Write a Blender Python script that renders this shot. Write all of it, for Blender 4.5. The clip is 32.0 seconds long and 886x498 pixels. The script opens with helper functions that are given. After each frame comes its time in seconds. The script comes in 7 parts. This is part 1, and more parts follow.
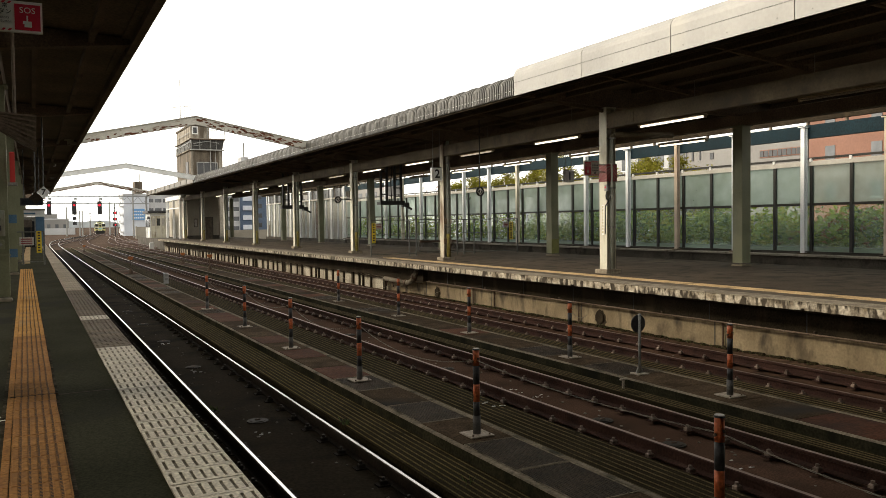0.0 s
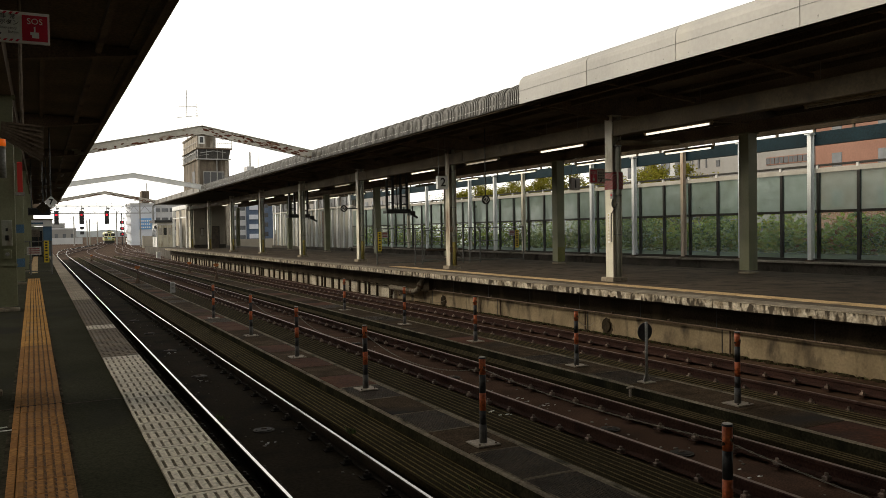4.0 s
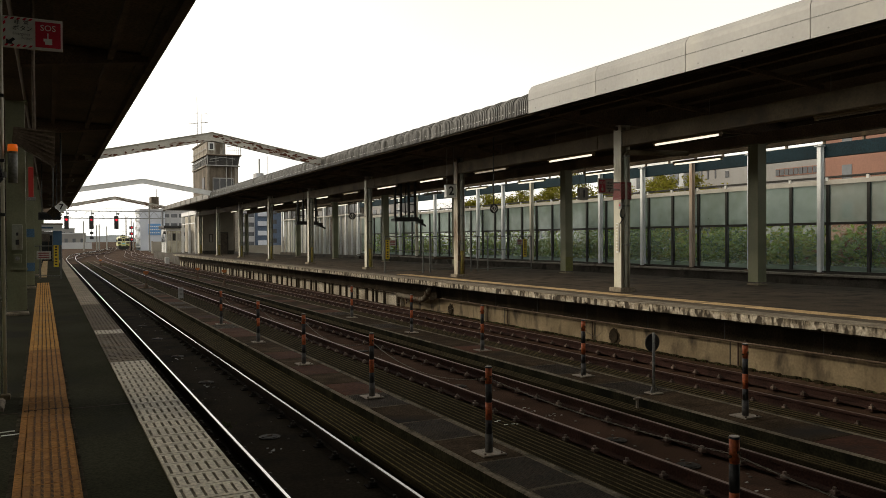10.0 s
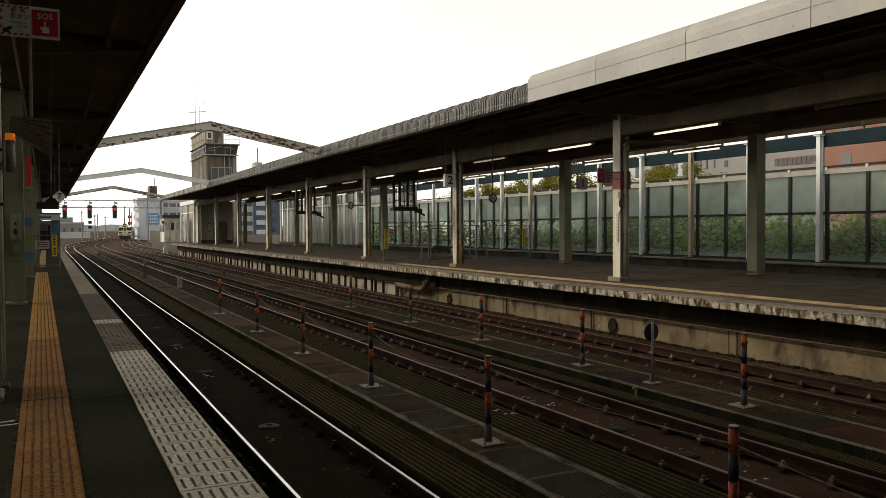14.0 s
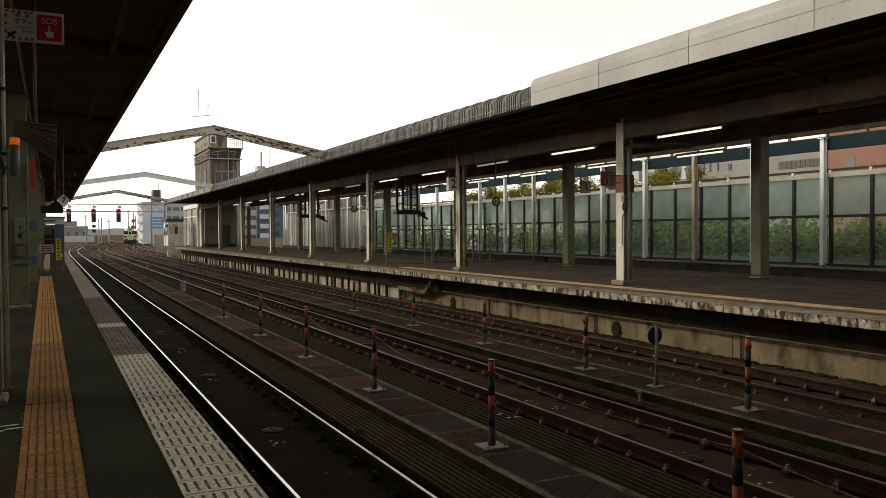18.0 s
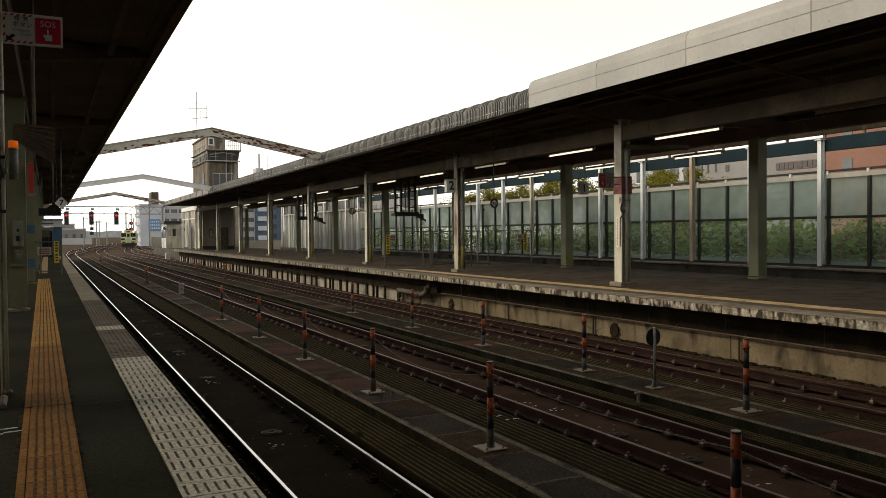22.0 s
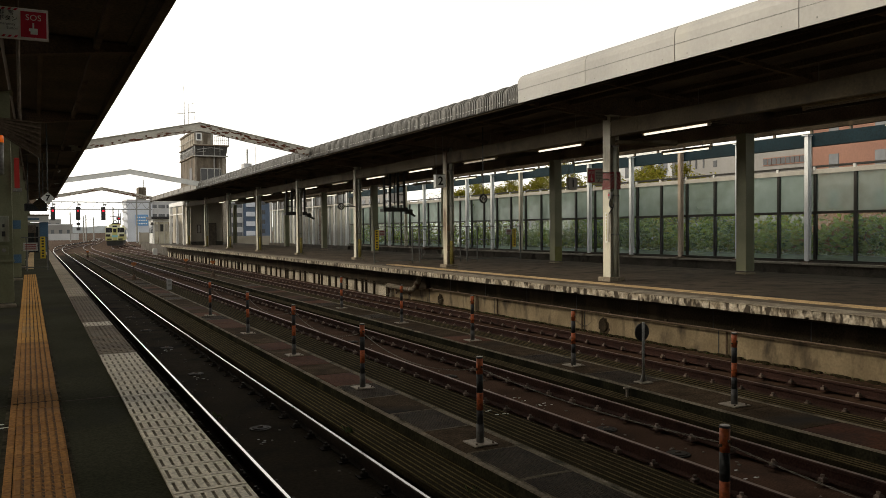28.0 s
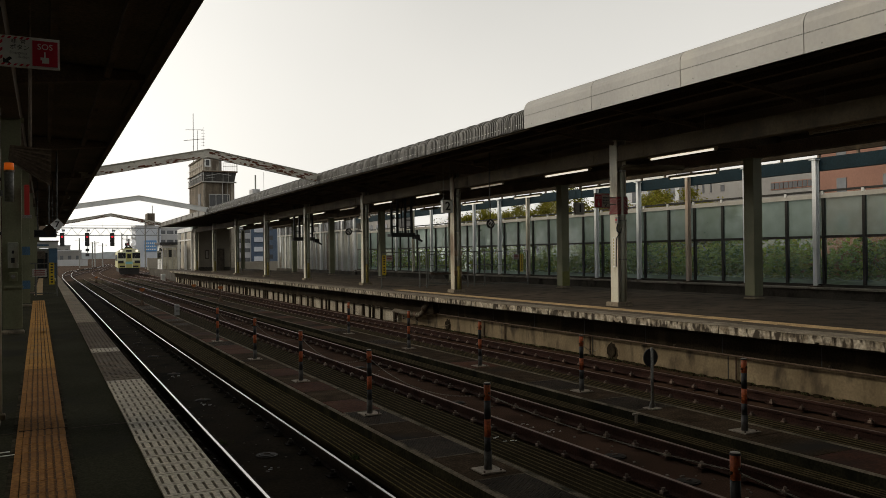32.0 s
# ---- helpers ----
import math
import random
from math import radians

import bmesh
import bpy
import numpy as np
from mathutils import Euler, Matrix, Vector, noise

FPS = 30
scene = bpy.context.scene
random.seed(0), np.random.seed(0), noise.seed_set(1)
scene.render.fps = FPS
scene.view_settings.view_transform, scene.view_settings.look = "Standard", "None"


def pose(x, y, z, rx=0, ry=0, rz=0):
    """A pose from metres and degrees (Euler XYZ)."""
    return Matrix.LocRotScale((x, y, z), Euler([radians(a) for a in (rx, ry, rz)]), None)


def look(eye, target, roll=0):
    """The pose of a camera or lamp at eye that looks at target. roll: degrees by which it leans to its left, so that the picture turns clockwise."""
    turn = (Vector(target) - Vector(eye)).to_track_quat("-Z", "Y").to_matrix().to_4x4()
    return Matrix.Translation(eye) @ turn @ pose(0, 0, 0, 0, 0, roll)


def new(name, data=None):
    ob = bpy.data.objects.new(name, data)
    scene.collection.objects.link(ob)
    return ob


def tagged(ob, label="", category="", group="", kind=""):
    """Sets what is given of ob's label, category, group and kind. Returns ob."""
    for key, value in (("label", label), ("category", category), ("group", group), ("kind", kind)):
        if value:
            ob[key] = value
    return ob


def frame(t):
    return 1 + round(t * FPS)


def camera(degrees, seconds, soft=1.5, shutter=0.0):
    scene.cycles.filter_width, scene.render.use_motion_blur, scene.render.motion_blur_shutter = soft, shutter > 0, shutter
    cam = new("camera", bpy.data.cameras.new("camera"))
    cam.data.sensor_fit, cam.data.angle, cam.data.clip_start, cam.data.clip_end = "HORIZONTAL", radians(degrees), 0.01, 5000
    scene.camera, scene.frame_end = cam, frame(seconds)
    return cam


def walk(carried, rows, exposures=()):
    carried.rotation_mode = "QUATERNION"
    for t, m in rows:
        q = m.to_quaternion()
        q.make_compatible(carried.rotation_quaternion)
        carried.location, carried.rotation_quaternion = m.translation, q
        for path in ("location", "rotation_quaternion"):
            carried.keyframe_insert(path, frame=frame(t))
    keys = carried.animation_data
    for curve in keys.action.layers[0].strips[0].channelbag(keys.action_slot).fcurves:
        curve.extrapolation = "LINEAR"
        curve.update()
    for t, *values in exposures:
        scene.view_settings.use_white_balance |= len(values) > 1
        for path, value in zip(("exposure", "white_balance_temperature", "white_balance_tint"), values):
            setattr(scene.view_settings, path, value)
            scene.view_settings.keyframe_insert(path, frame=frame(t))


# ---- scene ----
cam = camera(58.19, 32.0, soft=0.65)
PATH = [
    (0, 0.043, -0.012, 2.423, 88.056, 0.706, -27.360),
    (0.5, 0.046, -0.008, 2.424, 88.261, 0.817, -27.187),
    (1, 0.051, -0.004, 2.422, 88.374, 0.874, -27.033),
    (1.5, 0.054, -0.015, 2.423, 88.475, 0.906, -26.859),
    (2, 0.047, -0.014, 2.427, 88.494, 0.918, -26.946),
    (2.5, 0.051, -0.015, 2.425, 88.460, 0.943, -26.946),
    (3, 0.054, -0.011, 2.425, 88.420, 0.944, -26.865),
    (3.5, 0.051, -0.008, 2.423, 88.534, 0.995, -26.981),
    (5.5, 0.049, -0.005, 2.428, 88.908, 0.439, -26.500),
    (6, 0.050, 0.001, 2.428, 88.828, 0.412, -26.516),
    (6.5, 0.049, -0.004, 2.427, 88.915, 0.498, -26.559),
    (7, 0.049, 0.002, 2.429, 89.031, 0.572, -26.545),
    (7.5, 0.050, -0.007, 2.428, 89.153, 0.541, -26.500),
    (8, 0.047, -0.012, 2.429, 89.231, 0.472, -26.562),
    (8.5, 0.048, -0.006, 2.426, 89.293, 0.416, -26.451),
    (9, 0.042, -0.009, 2.433, 89.301, 0.308, -26.449),
    (9.5, 0.045, -0.004, 2.432, 89.304, 0.313, -26.455),
    (10, 0.049, -0.014, 2.428, 89.266, 0.336, -26.358),
    (10.5, 0.045, 0.003, 2.427, 89.245, 0.346, -26.313),
    (11, 0.042, -0.002, 2.430, 89.161, 0.413, -26.246),
    (11.5, 0.048, -0.002, 2.433, 89.111, 0.346, -26.212),
    (12, 0.050, 0.003, 2.427, 89.054, 0.382, -26.164),
    (12.5, 0.050, -0.006, 2.431, 88.823, 0.384, -26.273),
    (13, 0.046, 0.000, 2.432, 88.745, 0.327, -26.398),
    (13.5, 0.044, 0.001, 2.428, 88.631, 0.327, -26.458),
    (14, 0.048, 0.002, 2.430, 88.504, 0.329, -26.454),
    (14.5, 0.049, 0.002, 2.430, 88.504, 0.311, -26.443),
    (16.5, 0.040, 0.006, 2.433, 88.426, 0.474, -26.399),
    (17, 0.041, 0.005, 2.430, 88.473, 0.452, -26.338),
    (17.5, 0.043, 0.005, 2.432, 88.638, 0.437, -26.392),
    (18, 0.048, -0.000, 2.431, 88.758, 0.383, -26.218),
    (18.5, 0.043, -0.006, 2.434, 88.801, 0.331, -26.276),
    (19, 0.040, 0.003, 2.433, 88.802, 0.353, -26.204),
    (19.5, 0.041, 0.004, 2.439, 88.609, 0.287, -26.257),
    (20, 0.045, 0.007, 2.431, 88.562, 0.338, -26.123),
    (20.5, 0.041, 0.001, 2.429, 88.585, 0.397, -26.164),
    (21, 0.039, 0.005, 2.434, 88.587, 0.437, -26.233),
    (21.5, 0.040, 0.001, 2.432, 88.772, 0.484, -26.278),
    (22, 0.039, -0.009, 2.436, 88.880, 0.492, -26.355),
    (22.5, 0.041, 0.002, 2.434, 89.007, 0.476, -26.403),
    (23, 0.035, -0.000, 2.433, 89.042, 0.476, -26.407),
    (23.5, 0.039, -0.002, 2.439, 88.943, 0.491, -26.351),
    (24, 0.040, -0.002, 2.432, 88.905, 0.539, -26.324),
    (24.5, 0.042, 0.006, 2.432, 88.775, 0.588, -26.383),
    (25, 0.040, 0.003, 2.435, 88.696, 0.673, -26.593),
    (25.5, 0.039, -0.007, 2.434, 88.629, 0.710, -26.667),
    (27.5, 0.034, 0.004, 2.436, 88.733, 0.657, -26.890),
    (28, 0.038, 0.003, 2.435, 88.541, 0.512, -27.150),
    (28.5, 0.031, -0.001, 2.435, 88.220, 0.428, -27.792),
    (29, 0.038, -0.010, 2.428, 88.118, 0.499, -28.138),
    (29.5, 0.041, -0.006, 2.435, 88.318, 0.604, -28.066),
    (30, 0.042, 0.006, 2.435, 88.849, 0.701, -27.603),
    (30.5, 0.044, 0.000, 2.435, 89.549, 0.815, -27.054),
    (31, 0.041, -0.004, 2.443, 90.009, 0.780, -26.674),
    (31.5, 0.040, -0.003, 2.443, 90.215, 0.724, -26.630),
    (32, 0.043, 0.002, 2.441, 90.345, 0.651, -26.619),
]
walk(cam, [(t, pose(x, y, z, rx, ry, rz)) for t, x, y, z, rx, ry, rz in PATH],
     exposures=[(t, e, k, 10) for t, e, k in ((0.0, 0.36, 7800), (1.0, 0.2, 7800), (2.0, -0.14, 7800), (3.0, -0.18, 7800), (5.5, -0.28, 7800), (8.0, -0.36, 7780), (13.0, -0.4, 7780), (19.0, -0.38, 7780), (25.0, -0.39, 7780), (28.0, -0.28, 7800), (29.0, -0.22, 7800), (30.0, 0.04, 7800), (31.0, -0.62, 7680), (32.0, -0.9, 7500))])

# ---- world and sun: a thin bright overcast, sun low ahead and to the left ----
SUN_EL, SUN_AZ = 30.0, -62.0
world = bpy.data.worlds.new("overcast_sky")
scene.world = world
world.use_nodes = True
wt = world.node_tree
wt.nodes.clear()
sky = wt.nodes.new("ShaderNodeTexSky")
sky.sky_type = "NISHITA"
sky.sun_disc = False
sky.sun_elevation = radians(SUN_EL)
sky.sun_rotation = radians(SUN_AZ)
sky.air_density, sky.dust_density, sky.ozone_density = 1.0, 6.0, 1.0
tc = wt.nodes.new("ShaderNodeTexCoord")
cloud = wt.nodes.new("ShaderNodeTexNoise")
cloud.inputs["Scale"].default_value = 1.4
cloud.inputs["Detail"].default_value = 5
wt.links.new(tc.outputs["Generated"], cloud.inputs["Vector"])
veil = wt.nodes.new("ShaderNodeValToRGB")
veil.color_ramp.elements[0].position, veil.color_ramp.elements[1].position = 0.25, 0.8
veil.color_ramp.elements[0].color = (8.2, 8.7, 9.25, 1)
veil.color_ramp.elements[1].color = (9.75, 10.2, 10.7, 1)
wt.links.new(cloud.outputs["Fac"], veil.inputs["Fac"])
# the veil is brightest low in the sky, most of all towards the hidden sun, and dimmer overhead
up = wt.nodes.new("ShaderNodeSeparateXYZ")
wt.links.new(tc.outputs["Generated"], up.inputs[0])
low_sky = wt.nodes.new("ShaderNodeMapRange")
low_sky.inputs["From Min"].default_value, low_sky.inputs["From Max"].default_value = 0.0, 0.95
low_sky.inputs["To Min"].default_value, low_sky.inputs["To Max"].default_value = 2.3, 0.13
wt.links.new(up.outputs["Z"], low_sky.inputs["Value"])
toward = wt.nodes.new("ShaderNodeVectorMath")
toward.operation = "DOT_PRODUCT"
toward.inputs[1].default_value = (math.sin(radians(SUN_AZ)) * math.cos(radians(SUN_EL)), math.cos(radians(SUN_AZ)) * math.cos(radians(SUN_EL)), math.sin(radians(SUN_EL)))
wt.links.new(tc.outputs["Generated"], toward.inputs[0])
halo = wt.nodes.new("ShaderNodeMapRange")
halo.interpolation_type = "SMOOTHSTEP"
halo.inputs["From Min"].default_value, halo.inputs["From Max"].default_value = 0.1, 1.0
halo.inputs["To Min"].default_value, halo.inputs["To Max"].default_value = 0.9, 1.9
wt.links.new(toward.outputs["Value"], halo.inputs["Value"])
both = wt.nodes.new("ShaderNodeMath")
both.operation = "MULTIPLY"
wt.links.new(low_sky.outputs["Result"], both.inputs[0])
wt.links.new(halo.outputs["Result"], both.inputs[1])
shaded = wt.nodes.new("ShaderNodeVectorMath")
shaded.operation = "SCALE"
wt.links.new(veil.outputs["Color"], shaded.inputs[0])
wt.links.new(both.outputs["Value"], shaded.inputs["Scale"])
blend = wt.nodes.new("ShaderNodeMix")
blend.data_type = "RGBA"
blend.inputs["Factor"].default_value = 0.82
wt.links.new(sky.outputs["Color"], blend.inputs["A"])
wt.links.new(shaded.outputs["Vector"], blend.inputs["B"])
bg = wt.nodes.new("ShaderNodeBackground")
bg.inputs["Strength"].default_value = 0.11
wt.links.new(blend.outputs["Result"], bg.inputs["Color"])
wo = wt.nodes.new("ShaderNodeOutputWorld")
wt.links.new(bg.outputs["Background"], wo.inputs["Surface"])

sun = new("sun", bpy.data.lights.new("sun", "SUN"))
sun.data.energy, sun.data.angle, sun.data.color = 1.75, radians(18), (1.0, 0.94, 0.84)
az, el = radians(SUN_AZ), radians(SUN_EL)
sun.matrix_world = look((math.sin(az) * math.cos(el) * 50, math.cos(az) * math.cos(el) * 50, math.sin(el) * 50), (0, 0, 0))


# ---- mesh builder ----
class Form:
    """Gathers faces; becomes one mesh."""

    def __init__(self):
        self.v, self.f, self.slot, self.k = [], [], [], 0

    def add(self, verts, faces):
        n = len(self.v)
        self.v += [tuple(p) for p in verts]
        self.f += [tuple(n + i for i in f) for f in faces]
        self.slot += [self.k] * len(faces)
        return self

    def box(self, x0, x1, y0, y1, z0, z1):
        return self.add([(x0, y0, z0), (x1, y0, z0), (x1, y1, z0), (x0, y1, z0), (x0, y0, z1), (x1, y0, z1), (x1, y1, z1), (x0, y1, z1)],
                        [(3, 2, 1, 0), (4, 5, 6, 7), (0, 1, 5, 4), (1, 2, 6, 5), (2, 3, 7, 6), (3, 0, 4, 7)])

    def block(self, x0, x1, y0, y1, z0, z1, e):
        """A box with its upper edges eased by e."""
        return self.add([(x0, y0, z0), (x1, y0, z0), (x1, y1, z0), (x0, y1, z0), (x0, y0, z1 - e), (x1, y0, z1 - e), (x1, y1, z1 - e), (x0, y1, z1 - e),
                         (x0 + e, y0 + e, z1), (x1 - e, y0 + e, z1), (x1 - e, y1 - e, z1), (x0 + e, y1 - e, z1)],
                        [(3, 2, 1, 0), (8, 9, 10, 11), (0, 1, 5, 4), (1, 2, 6, 5), (2, 3, 7, 6), (3, 0, 4, 7),
                         (4, 5, 9, 8), (5, 6, 10, 9), (6, 7, 11, 10), (7, 4, 8, 11)])

    def rod(self, a, b, r, n=10, r2=None, caps=True):
        a, b = Vector(a), Vector(b)
        q = (b - a).to_track_quat("Z", "Y")
        r2 = r if r2 is None else r2
        ring = [Vector((math.cos(2 * math.pi * i / n), math.sin(2 * math.pi * i / n), 0)) for i in range(n)]
        vs = [a + q @ (p * r) for p in ring] + [b + q @ (p * r2) for p in ring]
        fs = [(i, (i + 1) % n, n + (i + 1) % n, n + i) for i in range(n)]
        if caps:
            fs += [tuple(reversed(range(n))), tuple(range(n, 2 * n))]
        return self.add(vs, fs)

    def bar(self, a, b, w, h):
        """A square bar from a to b: w across, h upright."""
        a, b = Vector(a), Vector(b)
        d = (b - a).normalized()
        s = d.cross(Vector((0, 0, 1)))
        s = s.normalized() if s.length > 1e-4 else Vector((1, 0, 0))
        u = s.cross(d)
        c = [(-w / 2, -h / 2), (w / 2, -h / 2), (w / 2, h / 2), (-w / 2, h / 2)]
        vs = [a + s * i + u * j for i, j in c] + [b + s * i + u * j for i, j in c]
        return self.add(vs, [(0, 3, 2, 1), (4, 5, 6, 7), (0, 1, 5, 4), (1, 2, 6, 5), (2, 3, 7, 6), (3, 0, 4, 7)])

    def sweep(self, outline, spine):
        """A closed outline (across, up) along a spine of points (x, y, z), which runs level."""
        n, pts = len(outline), [Vector(p) for p in spine]
        vs, fs = [], []
        for i, p in enumerate(pts):
            d = (pts[min(i + 1, len(pts) - 1)] - pts[max(i - 1, 0)]).normalized()
            s = Vector((d.y, -d.x, 0)).normalized()
            vs += [p + s * a + Vector((0, 0, b)) for a, b in outline]
        for i in range(len(pts) - 1):
            fs += [(i * n + j, i * n + (j + 1) % n, (i + 1) * n + (j + 1) % n, (i + 1) * n + j) for j in range(n)]
        fs += [tuple(reversed(range(n))), tuple(range((len(pts) - 1) * n, len(pts) * n))]
        return self.add(vs, fs)

    def slab(self, outline, y0, y1):
        """A closed outline (x, z) pushed from y0 to y1."""
        n = len(outline)
        return self.add([(x, y0, z) for x, z in outline] + [(x, y1, z) for x, z in outline],
                        [tuple(range(n)), tuple(reversed(range(n, 2 * n)))] + [(i, n + i, n + (i + 1) % n, (i + 1) % n) for i in range(n)])

    def mesh(self, name, mat, smooth=False):
        me = bpy.data.meshes.new(name)
        me.from_pydata(self.v, [], self.f)
        for m in (mat if isinstance(mat, (list, tuple)) else [mat]):
            me.materials.append(m)
        me.polygons.foreach_set("material_index", self.slot)
        if smooth:
            me.polygons.foreach_set("use_smooth", [True] * len(me.polygons))
            me.update()
        bm = bmesh.new()
        bm.from_mesh(me)
        bmesh.ops.recalc_face_normals(bm, faces=bm.faces)
        bm.to_mesh(me)
        bm.free()
        return me


def part(name, form, mat, parent=None, label="", smooth=False):
    """Links a form (or a finished mesh) as one mesh object under a thing or a part."""
    me = form if isinstance(form, bpy.types.Mesh) else form.mesh(name, mat, smooth)
    ob = new(name, me)
    if parent is not None:
        ob.parent = parent
    if label:
        ob["label"] = label
    return ob


def thing(name, label, category, group="", kind="", at=(0, 0, 0)):
    ob = new(name)
    ob.empty_display_size = 0.2
    ob.location = at
    return tagged(ob, label, category, group, kind)


def setting(name, form, mat, label, category, smooth=False):
    return tagged(part(name, form, mat, None, "", smooth), label, category, "", "structure")


# ---- materials ----
def surface(name, c1, c2, rough=0.8, metal=0.0, scale=1.5, fine=35.0, bump=0.25, stain=None, stain_at=(0.56, 0.7), stain_scale=0.7, streak=1.0,
            vary=0.0, spec=0.4, island=0.0, fine_mix=0.35, rough_var=0.12, along=1.0):
    """Two tones in broad noise, fine grain with relief, and stains of their own shape (streak > 1 draws them out downwards, along > 1 draws all out in x)."""
    m = bpy.data.materials.new(name)
    m.use_nodes = True
    t = m.node_tree
    N, L = t.nodes, t.links
    p = N["Principled BSDF"]
    p.inputs["Metallic"].default_value = metal
    p.inputs["Specular IOR Level"].default_value = spec
    co = N.new("ShaderNodeTexCoord").outputs["Object"]
    if vary:
        own, shift = N.new("ShaderNodeMath"), N.new("ShaderNodeVectorMath")
        own.operation, own.inputs[1].default_value = "MULTIPLY", 60.0
        L.new(N.new("ShaderNodeObjectInfo").outputs["Random"], own.inputs[0])
        L.new(co, shift.inputs[0])
        L.new(own.outputs[0], shift.inputs[1])
        co = shift.outputs[0]

    def tex(s, detail=4.0, stretch=1.0):
        v = co
        if stretch != 1.0 or along != 1.0:
            mp = N.new("ShaderNodeMapping")
            mp.inputs["Scale"].default_value = (1 / along, 1, 1 / stretch)
            L.new(co, mp.inputs["Vector"])
            v = mp.outputs["Vector"]
        x = N.new("ShaderNodeTexNoise")
        x.inputs["Scale"].default_value, x.inputs["Detail"].default_value = s, detail
        L.new(v, x.inputs["Vector"])
        return x.outputs["Fac"]

    def mixed(fac, a, b, kind="MIX"):
        x = N.new("ShaderNodeMix")
        x.data_type, x.blend_type = "RGBA", kind
        for sock, val in (("Factor", fac), ("A", a), ("B", b)):
            if isinstance(val, (tuple, float)):
                x.inputs[sock].default_value = (*val, 1) if isinstance(val, tuple) else val
            else:
                L.new(val, x.inputs[sock])
        return x.outputs["Result"]

    def ramp(fac, lo, hi):
        x = N.new("ShaderNodeMapRange")
        x.inputs["From Min"].default_value, x.inputs["From Max"].default_value = lo, hi
        L.new(fac, x.inputs["Value"])
        return x.outputs["Result"]

    grain = tex(fine, 3.0)
    col = mixed(ramp(tex(scale, 6.0), 0.35, 0.65), tuple(c1), tuple(c2))
    g = N.new("ShaderNodeMapRange")
    g.inputs["From Min"].default_value, g.inputs["From Max"].default_value = 0.3, 0.7
    g.inputs["To Min"].default_value, g.inputs["To Max"].default_value = 1 - fine_mix, 1 + fine_mix
    L.new(grain, g.inputs["Value"])
    gc = N.new("ShaderNodeCombineColor")
    for i in range(3):
        L.new(g.outputs["Result"], gc.inputs[i])
    col = mixed(1.0, col, gc.outputs["Color"], "MULTIPLY")
    if stain:
        col = mixed(ramp(tex(stain_scale, 7.0, streak), *stain_at), col, tuple(stain))
    if vary or island:
        src = N.new("ShaderNodeObjectInfo").outputs["Random"] if vary else N.new("ShaderNodeNewGeometry").outputs["Random Per Island"]
        r = N.new("ShaderNodeMapRange")
        r.inputs["To Min"].default_value, r.inputs["To Max"].default_value = 1 - (vary or island), 1 + (vary or island)
        L.new(src, r.inputs["Value"])
        rc = N.new("ShaderNodeCombineColor")
        for i in range(3):
            L.new(r.outputs["Result"], rc.inputs[i])
        col = mixed(1.0, col, rc.outputs["Color"], "MULTIPLY")
    L.new(col, p.inputs["Base Color"])
    rr = N.new("ShaderNodeMapRange")
    rr.inputs["To Min"].default_value, rr.inputs["To Max"].default_value = max(0.03, rough - rough_var), min(1, rough + rough_var)
    L.new(tex(scale * 4), rr.inputs["Value"])
    L.new(rr.outputs["Result"], p.inputs["Roughness"])
    if bump:
        b = N.new("ShaderNodeBump")
        b.inputs["Strength"].default_value, b.inputs["Distance"].default_value = bump, 0.01
        L.new(grain, b.inputs["Height"])
        L.new(b.outputs["Normal"], p.inputs["Normal"])
    return m


def glow(name, color, strength):
    m = bpy.data.materials.new(name)
    m.use_nodes = True
    p = m.node_tree.nodes["Principled BSDF"]
    p.inputs["Base Color"].default_value = (*color, 1)
    p.inputs["Emission Color"].default_value = (*color, 1)
    p.inputs["Emission Strength"].default_value = strength
    return m


